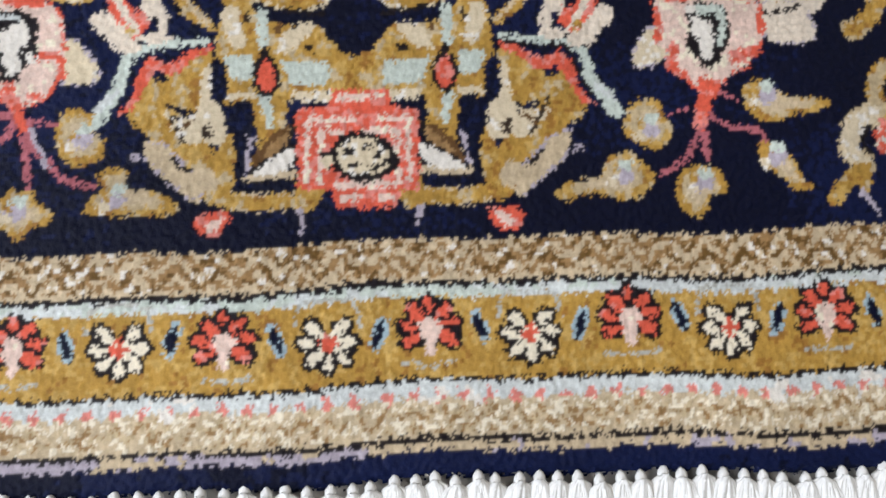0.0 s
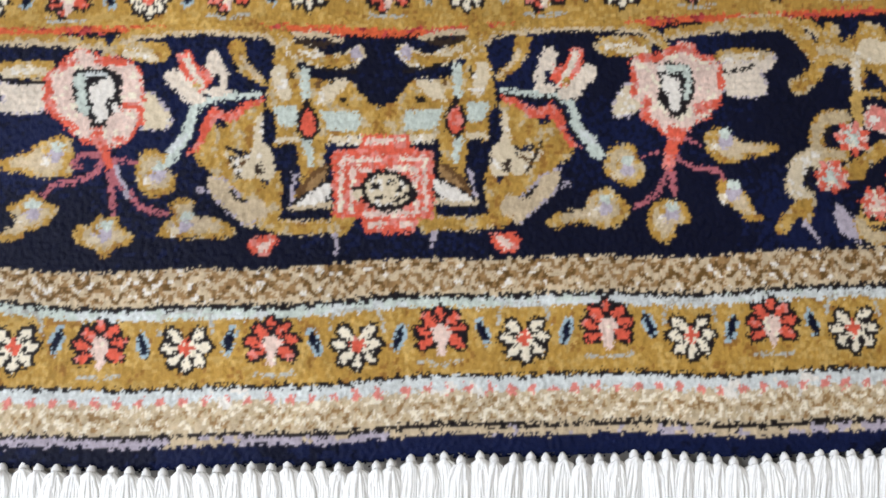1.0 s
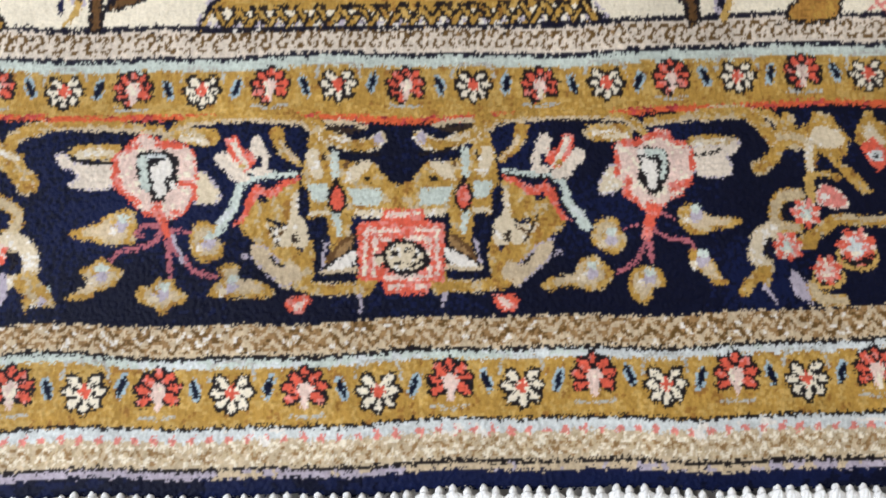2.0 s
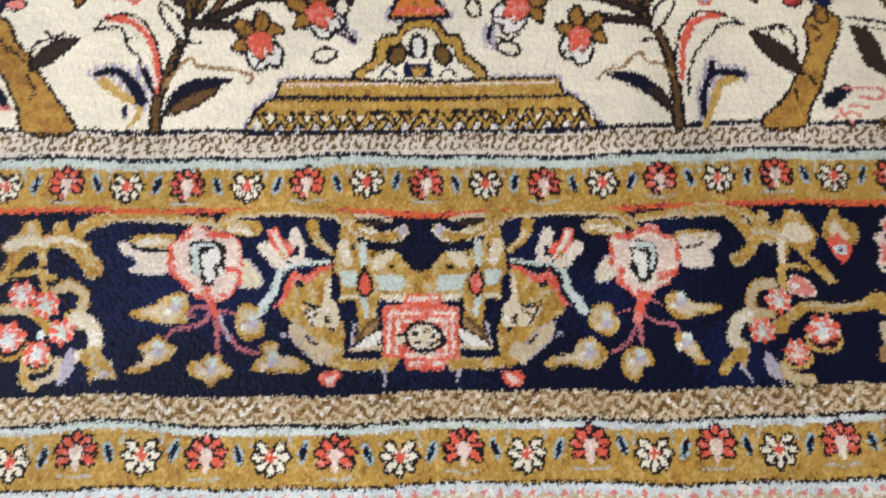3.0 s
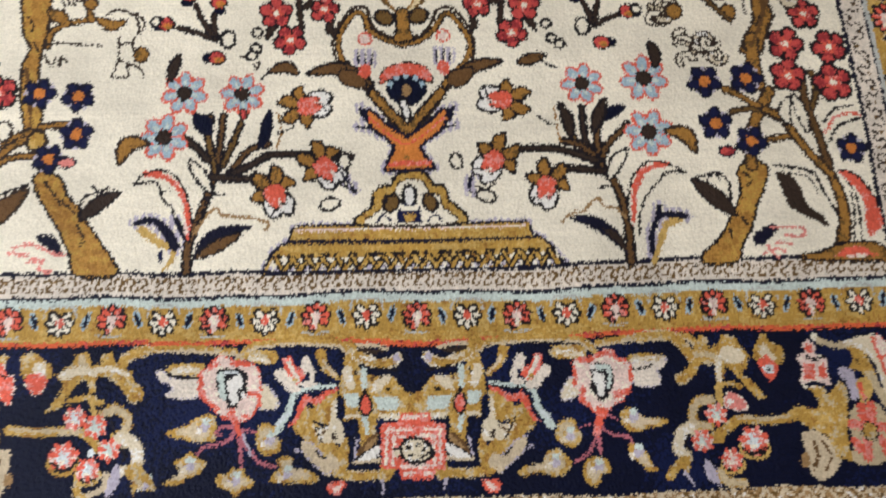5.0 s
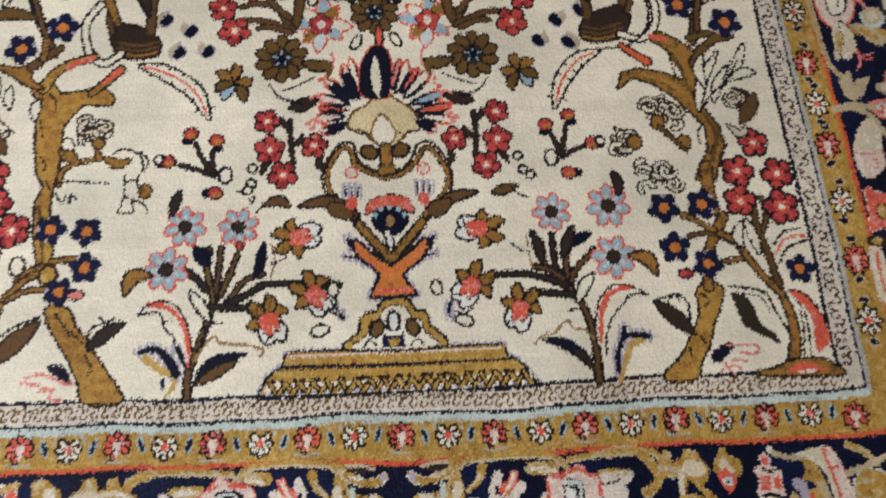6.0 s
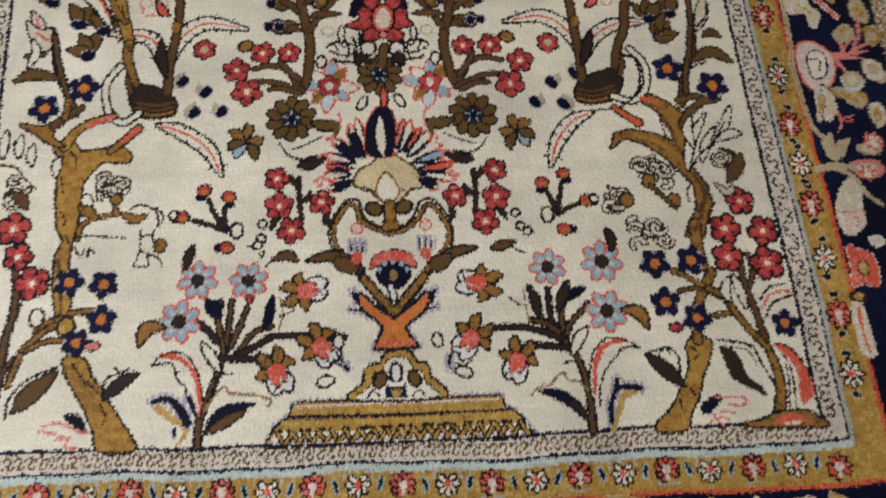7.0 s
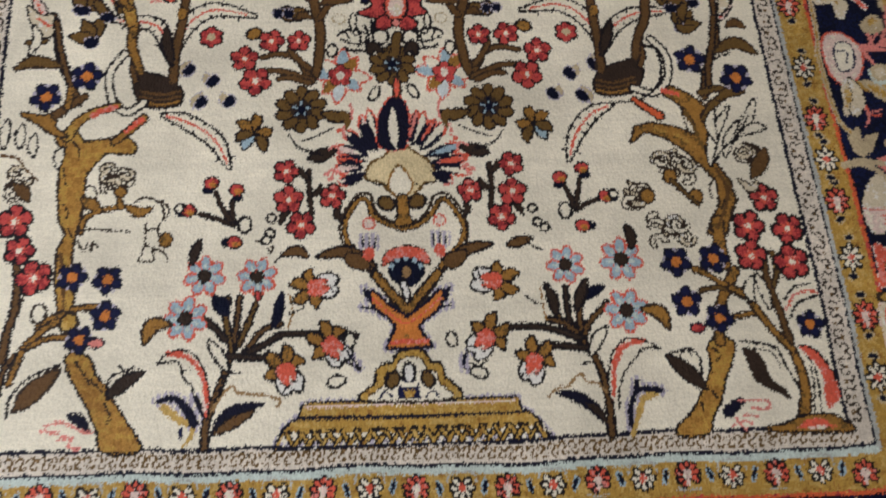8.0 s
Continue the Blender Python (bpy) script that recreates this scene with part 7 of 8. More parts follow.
    shape(tuft, [(-175.8, 167.5), (-170.3, 169.0), (-164.8, 165.5), (-162.3, 158.7), (-166.4, 159.9), (-171.3, 163.4)], "ink")
    for pts in ([(-185.9, 162.2), (-177.1, 164.2), (-168.1, 160.0), (-161.1, 158.1)], [(-187.3, 160.0), (-179.2, 158.6), (-172.1, 155.6)], [(-178.8, 155.3), (-171.1, 156.2), (-172.9, 152.3), (-167.0, 150.5)]):
        stroke(tuft, pts, 1.3, "pink")
    for p, r, t in (((-180.9, 240.7), 7.6, 20), ((-162.0, 238.7), 7.6, 40), ((-161.2, 218.9), 7.8, 0), ((-173.4, 206.4), 7.2, 30), ((-186.6, 362.7), 8.8, 10), ((-208.5, 349.6), 8.6, 36)):
        navy_flower(*p, r, t, 5)
    blob(motif("bud", FIELD, "coral and navy bud"), -164.4, 204.4, 3.6, 2.0, "pink", rim="ink", rw=0.5)
    for p, r, t in (((-215.9, 273.0), 8.6, 0), ((-211.2, 256.3), 7.2, 20), ((-201.3, 240.8), 8.6, 50)):
        scarlet_flower(*p, r, t)
    # pale foliage
    foliage_scribble([(-177.5, 297.5), (-173.1, 303.6), (-161.3, 304.8), (-151.3, 299.8), (-152.9, 289.6), (-166.9, 285.8)], 15, 3)
    foliage_scribble([(-226.3, 298.9), (-219.0, 304.3), (-211.3, 298.0), (-207.6, 289.1), (-218.5, 287.3)], 10, 4)
    tw = motif("stem", FIELD, "thin dark twigs with ochre leaves")
    stroke(tw, [(-179.6, 266.1), (-177.5, 274.6), (-170.5, 278.4), (-158.9, 280.9)], 2.0, "ochre", 1.5, rim="umber", rw=0.5)
    stroke(tw, [(-158.9, 280.9), (-160.0, 285.6)], 2.6, "ochre", 1.6, rim="umber", rw=0.5)
    blob(tw, -160.1, 289.7, 2.8, 2.8, "ochre", rim="umber", rw=0.5)
    leaf(tw, [(-180.6, 286.0), (-175.2, 282.5), (-169.9, 279.1)], 5.4, "ochre", rim="umber", rw=0.5)
    leaf(tw, [(-155.8, 280.9), (-148.7, 277.4), (-142.0, 279.3)], 4.6, "ochre", rim="umber", rw=0.5)
    blob(tw, -132.7, 260.9, 3.0, 3.6, "ochre", rim="umber", rw=0.5)
    for pts in ([(-182.2, 267.4), (-171.2, 267.9), (-160.6, 266.7), (-151.3, 265.9)], [(-143.2, 286.0), (-136.6, 281.9), (-134.7, 273.8), (-137.3, 268.6), (-136.2, 262.6)], [(-151.7, 283.5), (-146.3, 286.1), (-141.8, 284.7)], [(-144.3, 270.0), (-144.0, 259.5), (-146.1, 249.2)], [(-146.7, 249.2), (-138.2, 249.1), (-139.3, 254.9), (-133.1, 254.1), (-130.2, 248.3)], [(-144.0, 266.7), (-136.7, 267.9)], [(-143.8, 258.2), (-137.5, 256.1)], [(-180.8, 260.9), (-176.6, 255.6), (-174.6, 259.4)], [(-172.9, 255.5), (-172.2, 260.1), (-168.8, 256.7)], [(-180.2, 293.4), (-174.5, 292.6), (-173.1, 285.9)], [(-165.8, 293.2), (-162.8, 288.4)], [(-136.7, 283.9), (-131.9, 278.4), (-134.0, 273.1)]):
        stroke(tw, pts, 1.4, "umber", 1.0)
    outlined_leaves(([(-228.4, 317.6), (-229.0, 326.1), (-228.3, 334.6)], [(-219.6, 317.5), (-220.0, 325.2), (-219.6, 331.6)], [(-211.3, 312.5), (-212.3, 319.5), (-211.7, 325.1)], [(-196.6, 305.3), (-196.8, 312.3), (-194.9, 317.1)], [(-221.9, 378.1), (-218.6, 388.0), (-221.8, 397.4)]), 4.4)
    leaf(tw, [(-219.5, 294.7), (-214.0, 290.6), (-210.2, 285.1)], 6.0, "brown", rim="umber", rw=0.5)
    stroke(tw, [(-228.9, 312.7), (-220.0, 311.2), (-214.0, 304.2), (-206.9, 297.9)], 1.6, "brown", 1.0)


def right_tree():
    own = motif("tree_trunk", FIELD, "gold-brown bending tree trunk")
    shape(own, [(141.2, 149.8), (151.3, 160.6), (156.6, 168.4), (160.5, 174.7), (164.5, 183.4), (164.2, 194.7), (170.9, 199.0), (178.0, 196.4), (175.1, 186.0), (170.8, 177.3), (166.4, 165.8), (161.0, 157.4), (157.1, 149.3)], "amber", rim="dark", rw=0.6)
    for pts in ([(166.2, 194.0), (169.8, 190.3), (166.9, 185.7)], [(159.1, 174.8), (156.6, 168.4)], [(163.2, 170.5), (165.1, 167.0)], [(156.1, 164.7), (157.3, 160.4)]):
        stroke(own, pts, 1.6, "umber", 0.9)
    stroke(own, [(170.7, 197.5), (172.2, 213.2), (178.7, 226.6), (184.9, 237.1)], 4.0, "ochre", 4.0, rim="umber", rw=0.6)
    stroke(own, [(180.5, 226.6), (172.2, 227.5), (163.5, 225.8)], 1.8, "olive", 1.2, rim="umber", rw=0.5)
    stroke(own, [(162.0, 238.4), (171.1, 233.7), (180.0, 227.9)], 2.4, "ochre", 1.8, rim="umber", rw=0.5)
    stroke(own, [(181.0, 226.0), (189.9, 220.7), (192.5, 213.2), (181.4, 211.1)], 2.2, "ochre", 1.6, rim="umber", rw=0.5)
    shape(own, [(173.0, 259.5), (182.4, 277.2), (182.6, 290.5), (174.1, 302.0), (166.7, 310.7), (154.6, 319.6), (142.7, 323.5), (134.2, 316.3), (137.5, 325.7), (146.7, 328.2), (160.7, 325.4), (175.0, 319.4), (174.2, 329.0), (167.1, 340.3), (157.3, 348.0), (162.0, 352.5), (173.4, 346.3), (181.1, 338.6), (180.2, 320.0), (177.1, 309.1), (182.8, 301.9), (189.7, 291.1), (191.2, 278.4), (186.7, 270.2), (183.5, 259.3)], "ochre", rim="umber", rw=0.7, bend=False)
    stroke(own, [(179.2, 266.2), (178.7, 253.4), (180.1, 240.7)], 6.0, "ochre", 4.6, rim="umber", rw=0.6)
    for pts, dye in (([(189.6, 287.5), (185.0, 274.4), (178.6, 262.1)], "brown"), ([(183.0, 298.3), (187.1, 289.0), (187.1, 279.9)], "brown"), ([(168.8, 335.0), (173.6, 323.8), (176.8, 312.0)], "olive"), ([(149.7, 324.8), (162.8, 320.3), (172.7, 312.1)], "amber")):
        stroke(own, pts, 2.6, dye, 1.6)
    for pts in ([(166.5, 338.8), (168.5, 326.8), (171.0, 320.2)], [(181.7, 294.0), (177.5, 287.7), (177.9, 280.7)], [(185.8, 279.9), (182.1, 273.0)], [(190.8, 277.7), (194.6, 281.1)]):
        stroke(own, pts, 1.3, "umber", 0.8)
    stroke(own, [(156.8, 350.3), (166.2, 347.1)], 3.4, "coral", 2.4)
    stroke(own, [(138.8, 344.4), (145.2, 339.0), (153.4, 333.0)], 2.0, "rust", 4.0, rim="umber", rw=0.6)
    stroke(own, [(180.7, 331.1), (186.9, 340.8), (195.4, 346.8)], 4.4, "olive", 3.0, rim="umber", rw=0.6)
    leaf(own, [(189.4, 343.8), (197.7, 348.3), (207.0, 349.0)], 5.4, "olive", rim="umber", rw=0.5)
    stroke(own, [(185.9, 353.8), (187.9, 368.5), (192.3, 384.4), (195.3, 401.3)], 2.6, "brown", 2.2, rim="dark", rw=0.6)
    stroke(own, [(188.4, 367.0), (195.0, 373.2), (202.4, 375.5)], 1.4, "dark")
    leaf(own, [(193.3, 376.4), (206.3, 382.7), (218.8, 375.4)], 6.8, "olive", rim="umber", rw=0.6)
    st = motif("stem", FIELD, "brown climbing stem by the border")
    stroke(st, [(210.4, 155.1), (213.5, 167.1), (213.6, 178.8), (210.8, 191.4)], 5.0, "ochre", 3.0, rim="umber", rw=0.6)
    stroke(st, [(209.9, 193.3), (208.0, 208.5), (205.1, 221.5), (202.7, 234.1), (202.9, 248.1)], 2.8, "brown", 2.0, rim="umber", rw=0.6)
    stroke(st, [(210.3, 192.0), (202.7, 201.3), (196.3, 210.7), (190.6, 221.3), (181.8, 227.2)], 2.8, "ochre", 2.0, rim="umber", rw=0.6)
    stroke(st, [(208.2, 246.7), (209.2, 237.1), (206.0, 227.7)], 2.2, "olive", 1.4, rim="umber", rw=0.5)
    blob(st, 209.8, 240.9, 1.8, 3.6, "straw", rim="umber", rw=0.5)
    outlined_leaves(([(192.8, 219.4), (191.3, 226.3), (194.6, 232.5)], [(201.8, 215.4), (200.2, 224.8), (196.7, 234.3)]), 4.6)
    mound = motif("mound", FIELD, "gold mound at the corner")
    shape(mound, [(190.6, 150.1), (200.8, 152.8), (210.0, 156.2), (224.6, 156.6), (231.7, 153.2), (233.8, 148.5)], "ochre", rim="dark", rw=0.6)
    leaf(mound, [(206.8, 150.6), (216.8, 153.4), (226.5, 150.5)], 4.6, "coral", rim="")
    stroke(mound, [(212.0, 150.4), (220.8, 150.7)], 1.6, "blush")
    red = motif("leaf", FIELD, "curved coral leaf")
    shape(red, [(214.1, 193.7), (221.6, 192.0), (227.8, 184.3), (231.7, 172.3), (231.8, 165.9), (225.3, 160.3), (224.0, 166.8), (224.8, 175.5), (221.9, 184.5)], "coral", rim="blush", rw=0.4)
    stroke(red, [(213.6, 194.3), (221.1, 192.9), (228.6, 184.3), (232.6, 172.3)], 1.2, "dark")
    stroke(red, [(218.1, 188.8), (221.4, 179.8), (221.2, 167.4), (220.6, 157.0)], 1.2, "dark")
    stroke(red, [(218.9, 182.8), (218.6, 169.9), (216.7, 157.7)], 1.1, "dark")
    wl = motif("leaf", FIELD, "ivory leaf with coral vein")
    stroke(wl, [(210.3, 219.5), (217.4, 226.8), (226.9, 229.0)], 1.3, "dark")
    stroke(wl, [(212.4, 209.6), (217.8, 217.4), (230.0, 222.0)], 1.3, "dark")
    stroke(wl, [(211.3, 214.5), (216.1, 221.8), (223.8, 224.7), (230.2, 223.3)], 1.5, "coral")
    ul = motif("leaf", FIELD, "dark brown leaf outlined in ink")
    shape(ul, [(182.6, 193.5), (190.3, 191.5), (193.9, 185.4), (195.7, 177.7), (203.4, 170.4), (205.0, 165.4), (196.1, 170.0), (188.0, 175.0), (185.6, 180.9)], "umber")
    stroke(ul, [(180.2, 197.8), (189.5, 196.3), (201.5, 192.9), (205.8, 182.0), (211.5, 169.5)], 1.3, "dark")
    stroke(ul, [(189.1, 193.3), (197.7, 191.2), (202.4, 183.3)], 1.0, "dark")
    leaf(ul, [(141.0, 190.1), (150.6, 181.5), (160.0, 172.4)], 7.6, "umber", rim="dark", rw=0.4)
    stroke(ul, [(141.7, 191.2), (152.6, 193.9), (158.0, 189.5), (158.6, 180.0)], 1.3, "dark")
    stroke(ul, [(147.3, 188.7), (151.5, 194.5), (153.9, 189.7)], 1.1, "dark")
    tuft = motif("tuft", FIELD, "navy and pink grass tuft")
    shape(tuft, [(168.0, 162.3), (176.7, 167.2), (180.0, 165.3), (173.2, 158.1), (167.8, 156.6)], "ink")
    for pts in ([(176.5, 165.5), (188.1, 165.6), (193.2, 164.0), (191.5, 160.9), (183.0, 161.8)], [(171.9, 152.4), (177.4, 155.1), (182.4, 153.5)], [(178.4, 157.9), (185.9, 157.6)], [(174.1, 156.3), (177.0, 152.2), (178.5, 150.5)]):
        stroke(tuft, pts, 1.3, "pink")
    for p, r, t in (((152.0, 242.8), 8.2, 36), ((173.7, 244.4), 8.2, 20), ((155.3, 219.9), 8.0, 0), ((172.4, 210.2), 7.6, 30), ((222.9, 205.6), 7.2, 10)):
        navy_flower(*p, r, t)
    blob(motif("bud", FIELD, "coral and navy bud"), 159.8, 205.1, 3.6, 2.0, "red", rim="ink", rw=0.5)
    for p, r, t in (((176.2, 371.0), 9.0, 10), ((203.4, 358.3), 9.4, 40)):
        navy_flower(*p, r, t)
    for p, r, t in (((208.6, 280.2), 7.4, 0), ((196.9, 263.2), 8.2, 20), ((219.5, 261.4), 8.0, 50), ((195.8, 245.7), 8.0, 10), ((218.7, 241.3), 9.0, 60)):
        scarlet_flower(*p, r, t)
    foliage_scribble([(143.9, 303.9), (148.2, 311.7), (162.0, 313.7), (168.9, 304.2), (166.3, 289.3), (153.1, 295.9)], 17, 5)
    foliage_scribble([(123.7, 283.0), (131.3, 292.7), (140.8, 288.3), (137.5, 275.9), (128.1, 274.0)], 10, 6)
    foliage_scribble([(142.8, 270.3), (161.7, 269.3), (161.8, 254.4), (141.6, 254.1)], 12, 7)
    foliage_scribble([(195.5, 309.6), (206.6, 315.3), (213.6, 311.5), (201.0, 300.9)], 9, 8)
    tw = motif("leaf", FIELD, "ochre and brown leaves of the crown")
    for p in ((154.9, 294.4), (140.2, 282.7), (168.7, 281.6)):
        blob(tw, *p, 3.4, 4.0, "ochre", rim="umber", rw=0.6)
    stroke(tw, [(155.9, 291.6), (163.5, 283.0), (169.3, 276.7)], 1.8, "olive", 1.4, rim="umber", rw=0.5)
    leaf(tw, [(203.8, 293.0), (210.0, 302.2), (214.2, 310.8)], 8.0, "brown", rim="umber", rw=0.5)
    leaf(tw, [(195.5, 291.7), (202.1, 285.9), (206.1, 290.1)], 3.6, "cream", rim="umber", rw=0.5)
    outlined_leaves(([(180.0, 301.2), (183.8, 318.5), (195.6, 338.5)], [(189.6, 306.8), (193.3, 317.7), (200.4, 328.7)], [(197.5, 318.3), (207.1, 331.6), (212.4, 343.6)], [(200.6, 320.5), (209.5, 324.8), (216.4, 324.8)], [(185.5, 316.3), (183.0, 327.4), (186.3, 336.3)]), 4.8)
    stroke(tw, [(181.4, 301.2), (189.7, 311.9), (199.2, 320.5), (207.2, 332.3)], 1.3, "dark")


def tree_tops():
    """Upper limbs of the two trees and the stems beside them."""
    own = motif("tree_limb", FIELD, "gold-brown upper limb of the tree")
    stroke(own, [(-173.0, 443.3), (-171.3, 426.1), (-165.9, 406.0), (-161.8, 392.9)], 8.0, "amber", 5.0, rim="umber", rw=0.6)
    stroke(own, [(-162.6, 393.7), (-162.2, 382.4), (-155.9, 365.8)], 4.4, "ochre", 3.4, rim="umber", rw=0.6)
    stroke(own, [(-166.2, 409.3), (-172.6, 417.7), (-177.4, 430.4)], 3.0, "ochre", rim="umber", rw=0.5)
    stroke(own, [(-179.7, 411.2), (-186.0, 417.9), (-192.5, 425.5)], 1.5, "dark")
    for pts in ([(-169.5, 421.9), (-167.1, 411.8)], [(-163.1, 391.3), (-159.9, 386.4)]):
        stroke(own, pts, 1.4, "umber", 0.9)
    st = motif("stem", FIELD, "dark brown stem by the border")
    stroke(st, [(-210.9, 404.1), (-206.7, 387.1), (-201.8, 369.6), (-195.1, 358.7), (-188.8, 344.8)], 2.6, "brown", 2.0, rim="dark", rw=0.6)
    stroke(st, [(-223.6, 385.8), (-217.5, 385.7), (-212.9, 387.2)], 2.4, "olive", 1.4, rim="umber", rw=0.5)
    pale = motif("leaf", FIELD, "cream leaf with coral vein")
    shape(pale, [(-227.0, 410.9), (-218.5, 404.2), (-211.2, 403.7), (-210.0, 391.6), (-218.1, 390.1), (-223.1, 399.4)], "cream", rim="dark", rw=0.6)
    stroke(pale, [(-220.4, 402.6), (-215.8, 399.3), (-212.1, 396.8)], 1.4, "coral")
    own = motif("tree_limb", FIELD, "brown upper limb of the tree")
    stroke(own, [(158.6, 435.6), (153.1, 413.9), (151.7, 401.1), (145.7, 386.9), (142.7, 373.0)], 5.0, "brown", 3.6, rim="umber", rw=0.6)
    st = motif("stem", FIELD, "dark brown stem by the border")
    stroke(st, [(181.9, 345.0), (186.1, 365.0), (194.5, 382.9), (196.1, 404.8), (196.8, 430.8)], 2.8, "brown", 2.2, rim="dark", rw=0.6)
    stroke(st, [(180.1, 348.2), (191.4, 351.2), (201.2, 348.7)], 3.4, "olive", 2.2, rim="umber", rw=0.5)
    leaf(st, [(202.8, 394.5), (208.4, 397.0), (213.9, 393.5)], 5.0, "brown", rim="umber", rw=0.5)
    pale = motif("leaf", FIELD, "cream leaf with dark edge")
    leaf(pale, [(199.6, 403.0), (204.1, 413.3), (207.4, 425.4)], 6.0, "cream", rim="dark", rw=0.6)
    for pts in ([(179.8, 411.8), (175.2, 405.0), (175.8, 398.2)], [(171.0, 395.8), (175.8, 392.3), (183.4, 393.9)]):
        leaf(st, pts, 5.0, "olive", rim="dark", rw=0.5)
    bird = motif("leaf", FIELD, "curved ivory band with dark edge")
    stroke(bird, [(147.9, 381.1), (155.7, 378.5), (158.0, 367.0), (155.1, 355.0), (143.9, 344.9), (126.5, 342.1)], 2.2, "dark", 1.4)


def tree_top_half():
    """What hangs between the trees and above them, one half."""
    # plain brown nest-like shape with a curved ivory band
    nest = motif("basket", FIELD, "dark brown striped basket shape")
    shape(nest, [(116.6, 358.8), (123.9, 366.0), (132.2, 369.1), (143.5, 371.4), (146.1, 362.4), (141.2, 352.0), (129.9, 347.4), (117.1, 349.2)], "umber", rim="dark", rw=0.8)
    for k, dye in ((0, "ochre"), (1, "brown"), (2, "brown")):
        stroke(nest, [(p[0], p[1] + 3.4 * k) for p in [(117.3, 350.8), (127.9, 349.0), (141.3, 352.8)]], 1.4, dye)
    stroke(nest, [(139.1, 352.0), (151.7, 348.6), (160.9, 358.1), (161.5, 374.5), (153.2, 385.5)], 3.0, "ivory", rim="dark", rw=0.9)
    stroke(nest, [(146.2, 382.2), (147.5, 374.7), (145.2, 367.3)], 2.6, "brown", rim="dark", rw=0.5)
    for pts, vein, w in (([(124.9, 341.1), (112.2, 335.1), (101.8, 322.1), (96.2, 305.6)], "coral", 8.6), ([(121.5, 379.2), (115.9, 397.8), (99.1, 410.9), (74.2, 406.9)], "coral", 9.4), ([(124.4, 378.3), (131.2, 394.2), (144.9, 403.5), (167.0, 405.8)], "coral", 8.6)):
        fe = motif("feather", FIELD, "blush feather leaf with coral vein")
        leaf(fe, pts, w, "ivory", rim="dark", rw=0.9)
        p = curve(np.array(pts))
        stroke(fe, [tuple(q) for q in p[1:-1]], 1.7, vein, 1.2)
        for k in range(3, len(p) - 2, 2):
            d = p[k + 1] - p[k - 1]
            d = d / np.hypot(*d)
            for s_ in (1, -1):
                nx, ny = -d[1] * s_, d[0] * s_
                stroke(fe, [(p[k][0] + nx * w * 0.3, p[k][1] + ny * w * 0.3), (p[k][0] + nx * w * 0.62 + 1.6 * d[0], p[k][1] + ny * w * 0.62 + 1.6 * d[1])], 1.0, "dark")
    st2 = motif("stem", FIELD, "dark brown stem")
    stroke(st2, [(120.8, 364.4), (120.4, 383.4), (118.4, 409.0), (116.1, 458.2)], 4.0, "brown", 3.6, rim="umber", rw=0.9)
    leaf(st2, [(121.8, 375.1), (126.0, 387.5), (129.3, 397.6)], 5.0, "umber", rim="dark")
    blob(st2, 119.7, 406.3, 2.6, 4.0, "ochre", rim="umber", rw=0.6)
    pf = motif("flower", FIELD, "pink outlined flower")
    bloom(pf, 139.1, 426.3, 8.0, 5, "ivory", "blush", rim="pink", rw=1.2, fat=0.6, core=0.3)
    leaf(pf, [(128.3, 417.6), (133.3, 421.9), (136.3, 429.0)], 4.0, "coral", rim="dark")
    rb = motif("flower", FIELD, "red flower with gold heart")
    bloom(rb, 101.2, 391.2, 6.4, 6, "red", "sand", rim="dark", rw=0.8, fat=0.6, core=0.4)
    for x, y, t in ((196.5, 426.6, 20), (182.4, 413.4, -20), (173.2, 395.4, 40), (168.3, 410.1, 0)):
        own = motif("leaf", FIELD, "brown leaf cluster")
        for k in (-45, 0, 45):
            a = radians(t + k)
            leaf(own, [(x, y), (x + 5 * math.sin(a), y + 5 * math.cos(a)), (x + 12.5 * math.sin(a), y + 12.5 * math.cos(a))], 7.4, "olive", rim="dark", rw=0.8)
        shape(own, [(x - 3, y), (x + 3, y + 0.5), (x + 5, y - 3), (x + 1, y - 5.5), (x - 3, y - 4)], "navy", rim="lilac", rw=0.5)
    leaf(motif("leaf", FIELD, "ivory leaf with coral line"), [(198.5, 398.5), (203.7, 407.9), (208.2, 417.6)], 5.6, "blush", rim="dark", vein="coral")


INKW = 2.3
left_shrub()
right_shrub()
INKW = 1.6
pairs(sprays_half, SPRAY_DRIFT)
pairs(tree_top_half, TREE_DRIFT)
DRIFT = []
INKW = 2.3
tree_tops()
left_tree()
right_tree()
INKW = 1.7

# top of the known design, on the middle line
brown_flower(-6.4, 369.6, 13.6)
own = motif("stem", FIELD, "brown stem on the middle line")
leaf(own, [(-4.4, 360.8), (-3.8, 352.8), (-4.5, 348.1)], 3.2, "coral", rim="umber")
stroke(own, [(-4.9, 376.9), (-4.1, 385.1), (-3.4, 389.3)], 5.0, "olive", rim="dark", rw=0.6)
big = motif("flower", FIELD, "large red flower with cream heart")
for pts in ([(-20.0, 417.5), (-24.4, 421.0), (-20.0, 426.2), (-16.3, 423.5)], [(11.0, 418.0), (10.3, 424.1), (5.2, 429.4), (2.9, 425.9)], [(-21.5, 412.3), (-25.1, 414.1), (-23.0, 420.1)], [(-19.3, 399.5), (-17.1, 393.6), (-14.2, 395.3)], [(9.1, 399.2), (7.6, 394.2), (3.2, 393.4)]):
    shape(big, pts, "navy", rim="dark", rw=0.6)
for x, y, rx, ry, t in ((-11.2, 423.4, 4.4, 6.4, 24), (2.9, 423.3, 4.4, 6.4, -24)):
    blob(big, x, y, rx, ry, "red", rim="dark", rw=0.9, turn=t)
